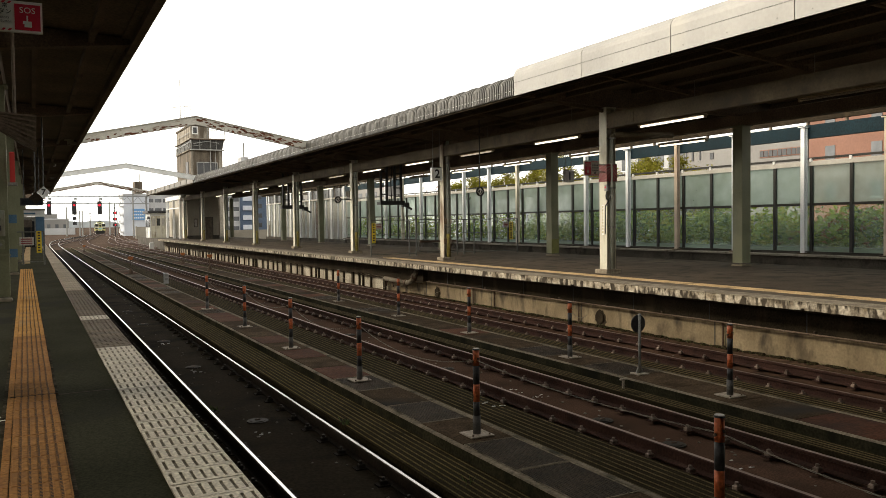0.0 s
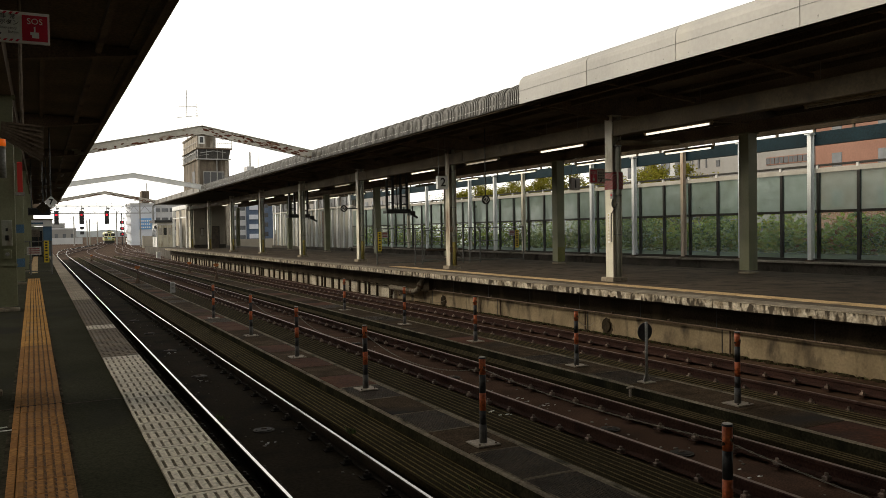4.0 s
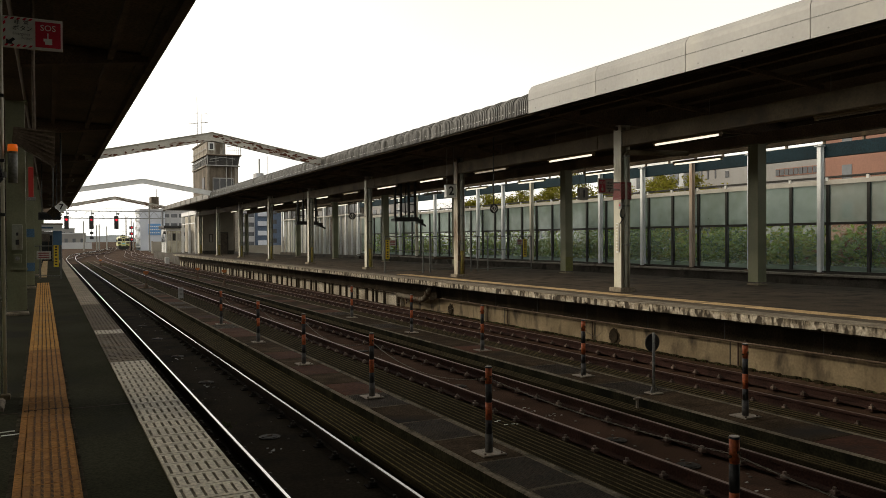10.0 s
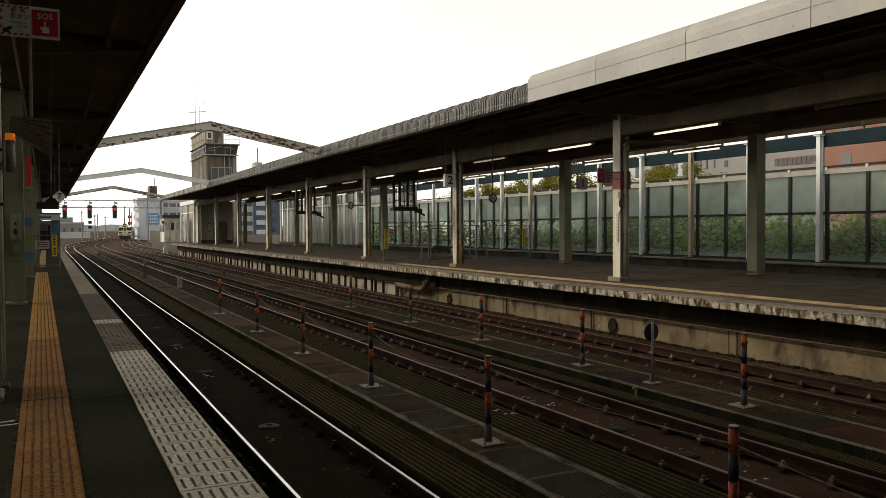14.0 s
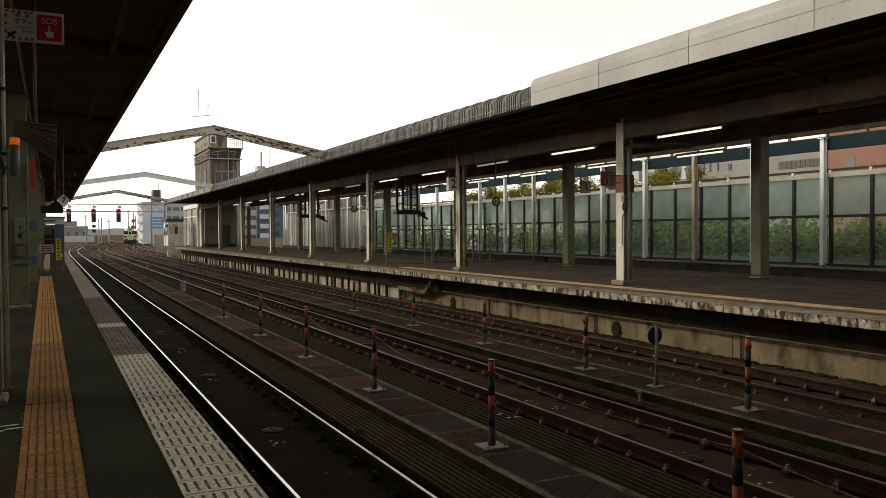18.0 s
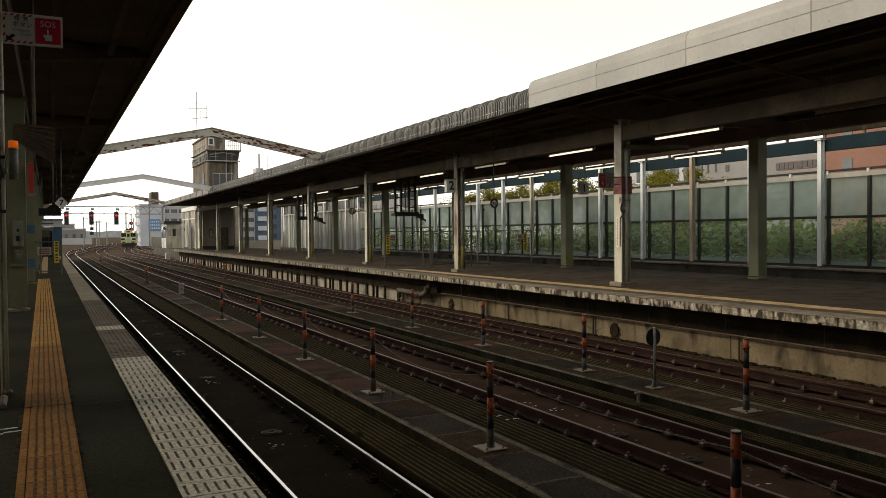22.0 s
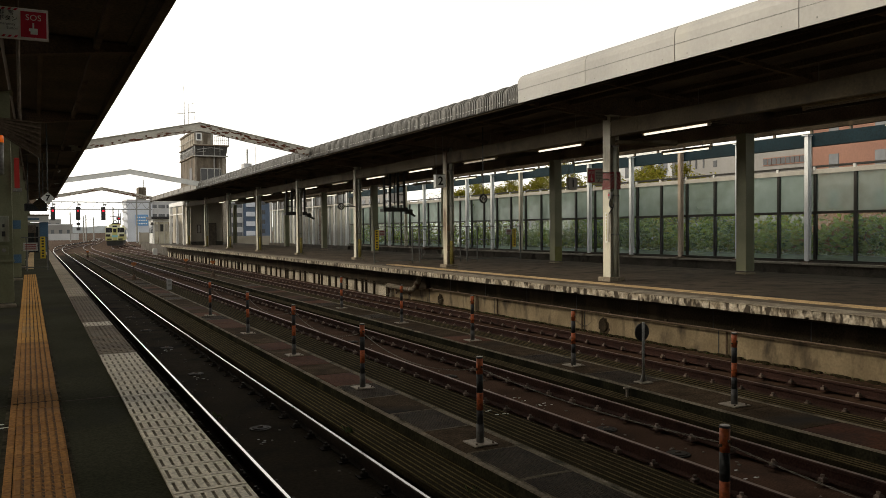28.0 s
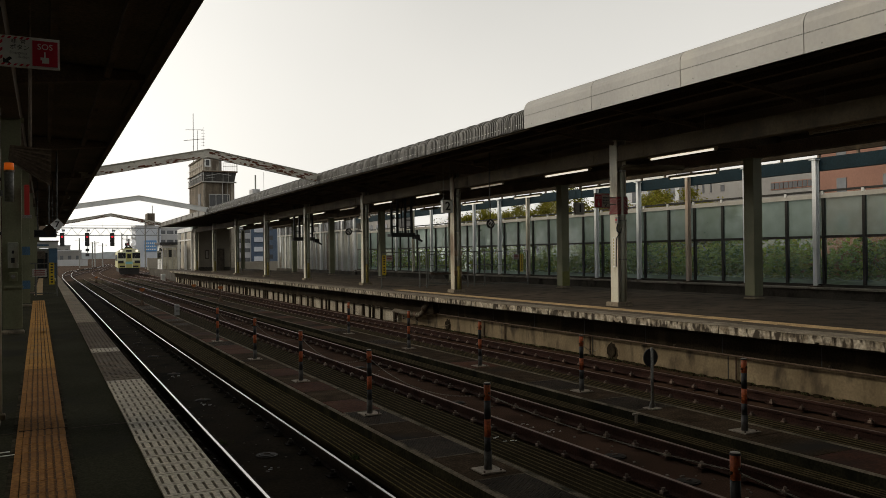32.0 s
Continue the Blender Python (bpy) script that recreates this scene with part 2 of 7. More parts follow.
def hazy_glass(name, tint, haze, haze_color, foot=None):
    """Clear sheet with a film of dirt: part passes straight through, part is scattered. foot: the dirt that splashes up from z0, gone at z1."""
    m = bpy.data.materials.new(name)
    m.use_nodes = True
    N, L = m.node_tree.nodes, m.node_tree.links
    N.clear()
    clear, gloss, dirt = N.new("ShaderNodeBsdfTransparent"), N.new("ShaderNodeBsdfGlossy"), N.new("ShaderNodeBsdfTranslucent")
    dif = N.new("ShaderNodeBsdfDiffuse")
    clear.inputs["Color"].default_value = (*tint, 1)
    gloss.inputs["Roughness"].default_value = 0.08
    dirt.inputs["Color"].default_value = (*haze_color, 1)
    dif.inputs["Color"].default_value = (*haze_color, 1)
    film = N.new("ShaderNodeMixShader")
    film.inputs["Fac"].default_value = 0.3
    L.new(dirt.outputs[0], film.inputs[1])
    L.new(dif.outputs[0], film.inputs[2])
    a, b = N.new("ShaderNodeMixShader"), N.new("ShaderNodeMixShader")
    noise_t = N.new("ShaderNodeTexNoise")
    noise_t.inputs["Scale"].default_value, noise_t.inputs["Detail"].default_value = 1.2, 6
    cc = N.new("ShaderNodeTexCoord")
    L.new(cc.outputs["Object"], noise_t.inputs["Vector"])
    mr = N.new("ShaderNodeMapRange")
    mr.inputs["To Min"].default_value, mr.inputs["To Max"].default_value = haze * 0.5, min(1, haze * 1.5)
    L.new(noise_t.outputs["Fac"], mr.inputs["Value"])
    thick = mr.outputs["Result"]
    if foot:
        z0, z1, most = foot
        sep, low, add = N.new("ShaderNodeSeparateXYZ"), N.new("ShaderNodeMapRange"), N.new("ShaderNodeMath")
        L.new(cc.outputs["Object"], sep.inputs[0])
        low.interpolation_type = "SMOOTHSTEP"
        low.inputs["From Min"].default_value, low.inputs["From Max"].default_value = z0, z1
        low.inputs["To Min"].default_value, low.inputs["To Max"].default_value = most, 0.0
        L.new(sep.outputs["Z"], low.inputs["Value"])
        add.use_clamp = True
        L.new(thick, add.inputs[0])
        L.new(low.outputs["Result"], add.inputs[1])
        thick = add.outputs[0]
    L.new(thick, a.inputs["Fac"])
    L.new(clear.outputs[0], a.inputs[1])
    L.new(film.outputs[0], a.inputs[2])
    b.inputs["Fac"].default_value = 0.05
    L.new(a.outputs[0], b.inputs[1])
    L.new(gloss.outputs[0], b.inputs[2])
    o = N.new("ShaderNodeOutputMaterial")
    L.new(b.outputs[0], o.inputs["Surface"])
    return m


asphalt = surface("worn_asphalt", (0.026, 0.0268, 0.0165), (0.04, 0.041, 0.0265), 0.95, spec=0.02, scale=0.8, fine=60, bump=0.5, stain=(0.026, 0.026, 0.022))
asphalt_far = surface("brown_platform_asphalt", (0.052, 0.04, 0.0285), (0.096, 0.074, 0.054), 0.88, spec=0.16, scale=0.5, fine=22, bump=0.5, fine_mix=0.45, stain=(0.03, 0.024, 0.019), stain_at=(0.5, 0.64), stain_scale=2.0)
bed_dark = surface("oily_track_concrete", (0.022, 0.0165, 0.0102), (0.035, 0.0263, 0.0165), 0.95, spec=0.02, scale=0.9, fine=30, bump=0.6, fine_mix=0.35, stain=(0.011, 0.009, 0.007), stain_at=(0.52, 0.68), stain_scale=1.1)
bed_brown = surface("rust_dusted_track_concrete", (0.059, 0.034, 0.0228), (0.09, 0.052, 0.0355), 0.95, spec=0.02, scale=1.1, fine=50, bump=0.5, stain=(0.028, 0.022, 0.018))
far_ballast = surface("rusty_ballast", (0.05, 0.03, 0.019), (0.09, 0.057, 0.039), 0.95, spec=0.03, scale=0.6, fine=9, bump=0.9, fine_mix=0.5)
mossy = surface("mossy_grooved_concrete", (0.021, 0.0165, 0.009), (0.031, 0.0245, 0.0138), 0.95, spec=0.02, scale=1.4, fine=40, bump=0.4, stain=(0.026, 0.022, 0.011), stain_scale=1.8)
ridge_m = surface("pale_mossy_ridge", (0.085, 0.068, 0.03), (0.14, 0.113, 0.055), 0.95, spec=0.02, scale=2.5, fine=40, bump=0.3, stain=(0.03, 0.027, 0.014), stain_scale=2.5)
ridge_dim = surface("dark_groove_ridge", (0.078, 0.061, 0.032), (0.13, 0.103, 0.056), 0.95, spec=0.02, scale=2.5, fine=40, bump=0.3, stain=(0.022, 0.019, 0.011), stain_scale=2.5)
walk_grey = surface("walkway_concrete", (0.043, 0.03, 0.0185), (0.078, 0.0535, 0.034), 0.92, spec=0.03, scale=3.5, fine=45, bump=0.35, fine_mix=0.5, stain=(0.035, 0.032, 0.029), vary=0.18)
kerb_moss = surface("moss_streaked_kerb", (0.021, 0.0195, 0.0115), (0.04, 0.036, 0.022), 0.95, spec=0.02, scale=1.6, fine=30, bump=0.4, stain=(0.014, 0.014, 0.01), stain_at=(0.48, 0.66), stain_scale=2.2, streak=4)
walk_red = surface("rusty_checker_plate", (0.068, 0.0275, 0.016), (0.1, 0.042, 0.0245), 0.85, spec=0.1, scale=2, fine=30, bump=0.4, stain=(0.035, 0.026, 0.023), vary=0.2)
grate_m = surface("rust_dulled_grating", (0.046, 0.035, 0.025), (0.076, 0.057, 0.041), 0.7, metal=0.2, scale=3, fine=30, bump=0.1)
rail_top = surface("polished_rail_head", (0.53, 0.52, 0.505), (0.62, 0.605, 0.59), 0.18, metal=1.0, scale=2, fine=20, bump=0.02, fine_mix=0.08, rough_var=0.05)
rail_worn = surface("dull_rail_head", (0.21, 0.15, 0.125), (0.31, 0.225, 0.19), 0.42, metal=0.9, scale=3, fine=20, bump=0.05, fine_mix=0.12)
rust = surface("rusted_rail_steel", (0.026, 0.0122, 0.009), (0.05, 0.0235, 0.0172), 0.9, metal=0.0, spec=0.15, scale=3, fine=40, bump=0.3)
rail_dark = surface("dark_rail_steel", (0.016, 0.012, 0.009), (0.028, 0.02, 0.015), 0.85, spec=0.1, scale=3, fine=40, bump=0.3)
iron_dark = surface("near_black_iron", (0.025, 0.021, 0.017), (0.05, 0.042, 0.035), 0.7, spec=0.2, scale=5, fine=60, bump=0.2, vary=0.3)
# light caught by the fastener tops is put into this paler brown
clip_iron = surface("pale_brown_iron", (0.13, 0.094, 0.073), (0.23, 0.17, 0.132), 0.6, metal=0.3, scale=5, fine=60, bump=0.2, vary=0.3)
iron = surface("dark_iron", (0.066, 0.044, 0.03), (0.125, 0.084, 0.058), 0.6, metal=0.5, scale=5, fine=60, bump=0.2, vary=0.3)
dark_concrete = surface("sooty_concrete", (0.06, 0.055, 0.047), (0.1, 0.09, 0.077), 0.9, scale=0.9, fine=25, bump=0.3, stain=(0.035, 0.032, 0.027), stain_scale=1.5, spec=0.15)
concrete = surface("weathered_concrete", (0.21, 0.15, 0.08), (0.33, 0.25, 0.145), 0.9, scale=0.9, fine=25, bump=0.4, fine_mix=0.32, stain=(0.065, 0.052, 0.036), stain_at=(0.47, 0.64), stain_scale=4.5, streak=5)
wall_beige = surface("water_stained_beige_concrete", (0.17, 0.128, 0.075), (0.29, 0.228, 0.14), 0.9, scale=1.3, fine=20, bump=0.25, fine_mix=0.16, stain=(0.06, 0.046, 0.029), stain_at=(0.5, 0.66), stain_scale=2.6, streak=2.2)
coping_m = surface("flaking_white_coping", (0.2, 0.162, 0.11), (0.52, 0.465, 0.37), 0.85, scale=5, fine=18, bump=0.7, fine_mix=0.4, stain=(0.045, 0.034, 0.022), stain_at=(0.48, 0.58), stain_scale=7, streak=2.5, vary=0.12)
coping_top = surface("worn_coping_top", (0.15, 0.125, 0.09), (0.27, 0.235, 0.18), 0.85, scale=3, fine=26, bump=0.4, stain=(0.12, 0.095, 0.065), stain_at=(0.55, 0.7), stain_scale=4, vary=0.08)
cream = surface("cream_painted_steel", (0.56, 0.535, 0.43), (0.67, 0.645, 0.54), 0.5, scale=1.2, fine=30, bump=0.06, stain=(0.2, 0.15, 0.08), stain_at=(0.51, 0.7), stain_scale=2.6, streak=4, fine_mix=0.06)
cream_rusty = surface("rust_streaked_cream_steel", (0.5, 0.46, 0.35), (0.62, 0.58, 0.46), 0.6, scale=1.2, fine=30, bump=0.12, stain=(0.13, 0.075, 0.042), stain_at=(0.4, 0.58), stain_scale=2.0, streak=4, fine_mix=0.1)
green_grey = surface("grey_green_painted_steel", (0.17, 0.178, 0.105), (0.235, 0.24, 0.15), 0.5, scale=1.2, fine=30, bump=0.08, stain=(0.13, 0.115, 0.068), stain_at=(0.6, 0.8), stain_scale=1.6, streak=4, fine_mix=0.1)
beam_m = surface("dusty_beige_steel", (0.088, 0.065, 0.037), (0.138, 0.105, 0.062), 0.75, scale=0.9, fine=20, bump=0.15, stain=(0.06, 0.045, 0.03), stain_at=(0.5, 0.72), stain_scale=1.6, fine_mix=0.22, along=1.6)
roof_dark = surface("dark_roof_underside", (0.13, 0.1, 0.07), (0.2, 0.155, 0.11), 0.85, scale=0.7, fine=20, bump=0.2)
# a darker tone than roof_dark, for the far roof and the horn
roof_dim = surface("dim_roof_brown", (0.088, 0.068, 0.047), (0.15, 0.115, 0.08), 0.9, scale=0.7, fine=20, bump=0.2, spec=0.15)
roof_brown = surface("brown_roof_steel", (0.12, 0.084, 0.056), (0.19, 0.137, 0.098), 0.75, scale=0.9, fine=25, bump=0.2, stain=(0.05, 0.03, 0.02))
white_panel = surface("white_roof_panel", (0.286, 0.279, 0.26), (0.357, 0.349, 0.326), 0.45, scale=0.5, fine=14, bump=0.04, stain=(0.4, 0.38, 0.33), stain_at=(0.58, 0.85), streak=3, fine_mix=0.05, vary=0.03)
corrugated = surface("grey_corrugated_sheet", (0.085, 0.082, 0.075), (0.16, 0.155, 0.142), 0.55, metal=0.3, scale=3, fine=25, bump=0.2, stain=(0.05, 0.046, 0.038), stain_scale=2.5, vary=0.28)
white_rusty = surface("peeling_white_paint_on_rust", (0.4, 0.38, 0.33), (0.52, 0.5, 0.44), 0.6, scale=1.5, fine=25, bump=0.15, stain=(0.2, 0.13, 0.09), stain_at=(0.6, 0.66), stain_scale=5, fine_mix=0.14, along=2.2)
dirty_white = surface("dirty_whitewash", (0.36, 0.32, 0.245), (0.52, 0.47, 0.375), 0.85, scale=1.5, fine=15, bump=0.2, stain=(0.14, 0.11, 0.075), stain_at=(0.48, 0.66), stain_scale=2.5, streak=3)
white_paint = surface("white_paint", (0.62, 0.63, 0.62), (0.74, 0.75, 0.73), 0.5, scale=1.5, fine=25, bump=0.06, stain=(0.4, 0.39, 0.35), stain_at=(0.6, 0.8), streak=4, fine_mix=0.08)
pale_steel = surface("pale_blue_white_steel", (0.7, 0.74, 0.74), (0.8, 0.83, 0.83), 0.5, scale=1.5, fine=25, bump=0.06, stain=(0.36, 0.30, 0.22), stain_at=(0.62, 0.8), streak=4, fine_mix=0.08)
rust_steel = surface("rust_brown_post", (0.42, 0.34, 0.26), (0.54, 0.45, 0.36), 0.7, scale=1.5, fine=25, bump=0.1, fine_mix=0.1, stain=(0.2, 0.11, 0.06), stain_at=(0.55, 0.7), stain_scale=1.5, streak=5)
teal = surface("teal_painted_beam", (0.0038, 0.0155, 0.0215), (0.006, 0.022, 0.03), 0.7, spec=0.15, scale=0.8, fine=20, bump=0.05)
mullion_m = surface("dark_bronze_mullion", (0.02, 0.02, 0.018), (0.032, 0.031, 0.028), 0.45, metal=0.3, scale=2, fine=20, bump=0.05)
pane_low = hazy_glass("dusty_green_pane", (0.92, 0.985, 0.945), 0.12, (0.56, 0.7, 0.63), (1.1, 1.5, 0.4))
pane_high = hazy_glass("frosted_pane", (0.8, 0.91, 0.87), 0.5, (0.45, 0.52, 0.5))
ochre = surface("worn_yellow_tactile_block", (0.24, 0.112, 0.032), (0.305, 0.148, 0.044), 0.85, spec=0.15, scale=1.2, fine=40, bump=0.25, stain=(0.22, 0.105, 0.035), stain_scale=1.3, vary=0.08)
ochre_new = surface("yellow_tactile_block", (0.38, 0.19, 0.045), (0.46, 0.24, 0.065), 0.85, spec=0.15, scale=1.2, fine=40, bump=0.25, stain=(0.3, 0.2, 0.1), stain_scale=1.6, vary=0.08)
ochre_dark = surface("dark_brown_fill", (0.03, 0.016, 0.007), (0.05, 0.027, 0.012), 0.9)
edge_white = surface("white_resin_edge_panel", (0.52, 0.48, 0.4), (0.62, 0.58, 0.48), 0.7, scale=1.5, fine=45, bump=0.25, stain=(0.43, 0.395, 0.33), stain_scale=2.0, vary=0.05)
edge_old = surface("brown_old_edge_panel", (0.09, 0.067, 0.046), (0.14, 0.106, 0.074), 0.8, scale=1.5, fine=45, bump=0.3, stain=(0.13, 0.11, 0.09), stain_scale=2.0, vary=0.1)
edge_tan = surface("tan_weathered_edge_panel", (0.29, 0.238, 0.175), (0.39, 0.328, 0.25), 0.8, scale=1.5, fine=45, bump=0.3, stain=(0.2, 0.17, 0.13), stain_scale=2.0, vary=0.1)
slot_m = surface("dark_slot_bedding", (0.14, 0.122, 0.092), (0.2, 0.178, 0.138), 0.9)
orange = surface("orange_reflective_band", (0.40, 0.085, 0.026), (0.48, 0.11, 0.035), 0.5, scale=5, fine=40, bump=0.08, stain=(0.3, 0.08, 0.04))
black_band = surface("black_band", (0.022, 0.022, 0.024), (0.034, 0.034, 0.036), 0.5, scale=5, fine=40, bump=0.08)
faded_yellow = surface("faded_tan_tactile_block", (0.4, 0.285, 0.155), (0.5, 0.37, 0.215), 0.85, scale=1.2, fine=40, stain=(0.2, 0.15, 0.09), stain_scale=1.5, vary=0.1, spec=0.15)
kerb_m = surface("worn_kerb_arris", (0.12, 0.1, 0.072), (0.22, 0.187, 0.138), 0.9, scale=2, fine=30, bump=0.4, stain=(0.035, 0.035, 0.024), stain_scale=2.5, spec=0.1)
galv = surface("galvanised_steel", (0.2, 0.21, 0.215), (0.28, 0.29, 0.295), 0.5, metal=0.4, scale=5, fine=40, bump=0.08)
plate_m = surface("pale_base_plate", (0.26, 0.22, 0.17), (0.36, 0.31, 0.25), 0.7, scale=5, fine=40, bump=0.15, stain=(0.2, 0.13, 0.08))
lamp_on = glow("lit_fluorescent_tube", (1.0, 1.0, 0.94), 1.4)
# weak glow added to unlit lamps so that they read cream
lamp_dim = glow("weak_tube_glow", (1.0, 0.93, 0.8), 0.35)
lamp_off = surface("dusty_lamp_casing", (0.42, 0.34, 0.24), (0.54, 0.46, 0.35), 0.5, scale=3, fine_mix=0.1, stain=(0.3, 0.2, 0.12))
red_m = surface("red_sign_face", (0.6, 0.025, 0.055), (0.66, 0.035, 0.065), 0.4, fine_mix=0.05, bump=0.02)
sign_white = surface("white_sign_face", (0.74, 0.75, 0.72), (0.8, 0.81, 0.78), 0.4, fine_mix=0.05, bump=0.02)
sign_black = surface("black_print", (0.02, 0.02, 0.02), (0.03, 0.03, 0.03), 0.5, bump=0)
yellow_m = surface("yellow_sign_face", (0.62, 0.45, 0.03), (0.7, 0.52, 0.05), 0.45, fine_mix=0.08, bump=0.02)
# near-black that holds shade under coping and roof end; also the outlets' soot
soot_shade = surface("soot_and_shade_black", (0.022, 0.017, 0.011), (0.04, 0.031, 0.021), 0.9, spec=0.05, scale=1.2, fine=25, bump=0.2, stain=(0.06, 0.045, 0.028), stain_scale=2.0, streak=4)
barrier_m = surface("dull_grey_barrier_pipe", (0.09, 0.092, 0.085), (0.14, 0.14, 0.13), 0.5, metal=0.2, scale=4)
stair_m = surface("grey_beige_render", (0.3, 0.275, 0.225), (0.38, 0.35, 0.29), 0.85, scale=0.6, fine=12, bump=0.1, fine_mix=0.1, stain=(0.22, 0.19, 0.15), stain_at=(0.58, 0.85), stain_scale=0.9, streak=4)
pipe_m = surface("grey_pipe", (0.2, 0.2, 0.19), (0.27, 0.27, 0.25), 0.5, scale=3)
blue_m = surface("blue_band", (0.05, 0.12, 0.2), (0.07, 0.16, 0.26), 0.5)


def foliage(name, c1, c2):
    """Thin leaves: half of the light is thrown back, half comes through; each leaf has its own tone."""
    m = bpy.data.materials.new(name)
    m.use_nodes = True
    N, L = m.node_tree.nodes, m.node_tree.links
    N.clear()
    own = N.new("ShaderNodeNewGeometry")
    mix = N.new("ShaderNodeMix")
    mix.data_type = "RGBA"
    mix.inputs["A"].default_value, mix.inputs["B"].default_value = (*c1, 1), (*c2, 1)
    L.new(own.outputs["Random Per Island"], mix.inputs["Factor"])
    d, t, k = N.new("ShaderNodeBsdfDiffuse"), N.new("ShaderNodeBsdfTranslucent"), N.new("ShaderNodeMixShader")
    L.new(mix.outputs["Result"], d.inputs["Color"])
    L.new(mix.outputs["Result"], t.inputs["Color"])
    k.inputs["Fac"].default_value = 0.5
    L.new(d.outputs[0], k.inputs[1])
    L.new(t.outputs[0], k.inputs[2])
    L.new(k.outputs[0], N.new("ShaderNodeOutputMaterial").inputs["Surface"])
    return m


leaf = foliage("leaf_green", (0.055, 0.11, 0.018), (0.38, 0.48, 0.085))
leaf_yellow = foliage("leaf_yellow_green", (0.20, 0.22, 0.03), (0.38, 0.36, 0.06))
leaf_olive = foliage("leaf_olive", (0.13, 0.125, 0.02), (0.33, 0.29, 0.06))
leaf_dark = foliage("leaf_dark_olive", (0.05, 0.05, 0.012), (0.12, 0.11, 0.025))
leaf_red = foliage("leaf_rust_red", (0.24, 0.09, 0.03), (0.36, 0.18, 0.06))
bark = surface("bark", (0.09, 0.075, 0.06), (0.14, 0.115, 0.09), 0.9, scale=4, fine=25, bump=0.5)

# ---- plan: x across the tracks, y along them, z = 0 at the rail heads ----
DECK = 0.96            # platform surface
DECK_R = 0.905         # far platform, which falls from its edge
LIP_R = 0.945          # coping of the far platform
BED = -0.20            # track bed
GROUND = -0.30         # gravel and drains
EDGE_L, EDGE_R = 1.10, 12.10
EAVE_L, EAVE_R = 1.93, 11.30
EAVE_Z = 5.68
FAR_EDGE, WALL_X = 21.6, 27.0
GAUGE = 1.067


def line_x(points, y):
    """x of a line through (y, x) points, eased between them."""
    if y <= points[0][0]:
        return points[0][1]
    for i in range(len(points) - 1):
        (y0, a), (y1, b) = points[i], points[i + 1]
        if y <= y1:
            m0 = (b - points[i - 1][1]) / (y1 - points[i - 1][0]) if i else 0.0
            m1 = (points[i + 2][1] - a) / (points[i + 2][0] - y0) if i + 2 < len(points) else (b - a) / (y1 - y0)
            h = y1 - y0
            s = (y - y0) / h
            return (2 * s ** 3 - 3 * s * s + 1) * a + (s ** 3 - 2 * s * s + s) * h * m0 + (3 * s * s - 2 * s ** 3) * b + (s ** 3 - s * s) * h * m1
    (y0, a), (y1, b) = points[-2], points[-1]
    return b + (y - y1) * (b - a) / (y1 - y0)


LINE_A = [(104, 2.6), (130, 3.05), (154, 4.2), (175, 6.2), (191, 8.2), (240, 14.2), (330, 22.0)]
LINE_B = [(106, 6.6), (134, 7.2), (157, 8.75), (187, 11.6), (248, 17.0), (330, 22.6)]
LINE_C = [(108, 10.55), (122, 10.62), (139, 11.6), (172, 14.45), (196, 16.4), (218, 17.75), (240, 18.4), (264, 18.8), (330, 21.0)]
LINE_D = [(94, 13.1), (124, 13.9), (150, 14.9), (180, 17.0), (210, 19.6), (264, 23.0), (330, 26.0)]

# ground: one sheet to the horizon
setting("ground", Form().box(-1500, 1500, -400, 2500, -1.2, GROUND), far_ballast, "brown gravel ground reaching the horizon", "ground")

# track bed under the three platform tracks
setting("track_bed", Form().box(1.35, 11.45, -30, 98, GROUND - 0.05, BED), bed_brown, "rust-dusted concrete track bed between the platforms", "track bed")
setting("slab_track", Form().box(1.75, 3.36, -30, 98, BED + 0.002, BED + 0.045), bed_dark, "dark oily concrete slab between the shiny rails", "track bed")


def rail_spine(points, off, y0, y1):
    out, y = [], y0
    while y < y1 + 0.01:
        d = (line_x(points, y + 0.5) - line_x(points, y - 0.5))
        k = math.hypot(1, d)
        out.append((line_x(points, y) + off / k, y - off * d / k, 0))
        y += 40 if y < 60 else 4
    return out


FOOT = [(-0.065, -0.153), (0.065, -0.153), (0.065, -0.142), (0.012, -0.125), (0.012, -0.045), (0.034, -0.036), (0.034, -0.01), (0.026, -0.002),
        (-0.026, -0.002), (-0.034, -0.01), (-0.034, -0.036), (-0.012, -0.045), (-0.012, -0.125), (-0.065, -0.142)]
HEAD = [(-0.024, -0.0021), (0.024, -0.0021), (0.021, 0.0), (-0.021, 0.0)]

clip = Form()
clip.k = 1
clip.box(-0.07, 0.07, -0.06, 0.06, 0, 0.016)
clip.k = 0
clip.block(-0.034, 0.042, -0.03, 0.03, 0.016, 0.058, 0.01).rod((0.0, 0, 0.055), (0.0, 0, 0.086), 0.022, 6, 0.02)
clip_me, clip_dark = clip.mesh("rail_fastener", [clip_iron, rust]), clip.mesh("rail_fastener", [iron_dark, rail_dark])


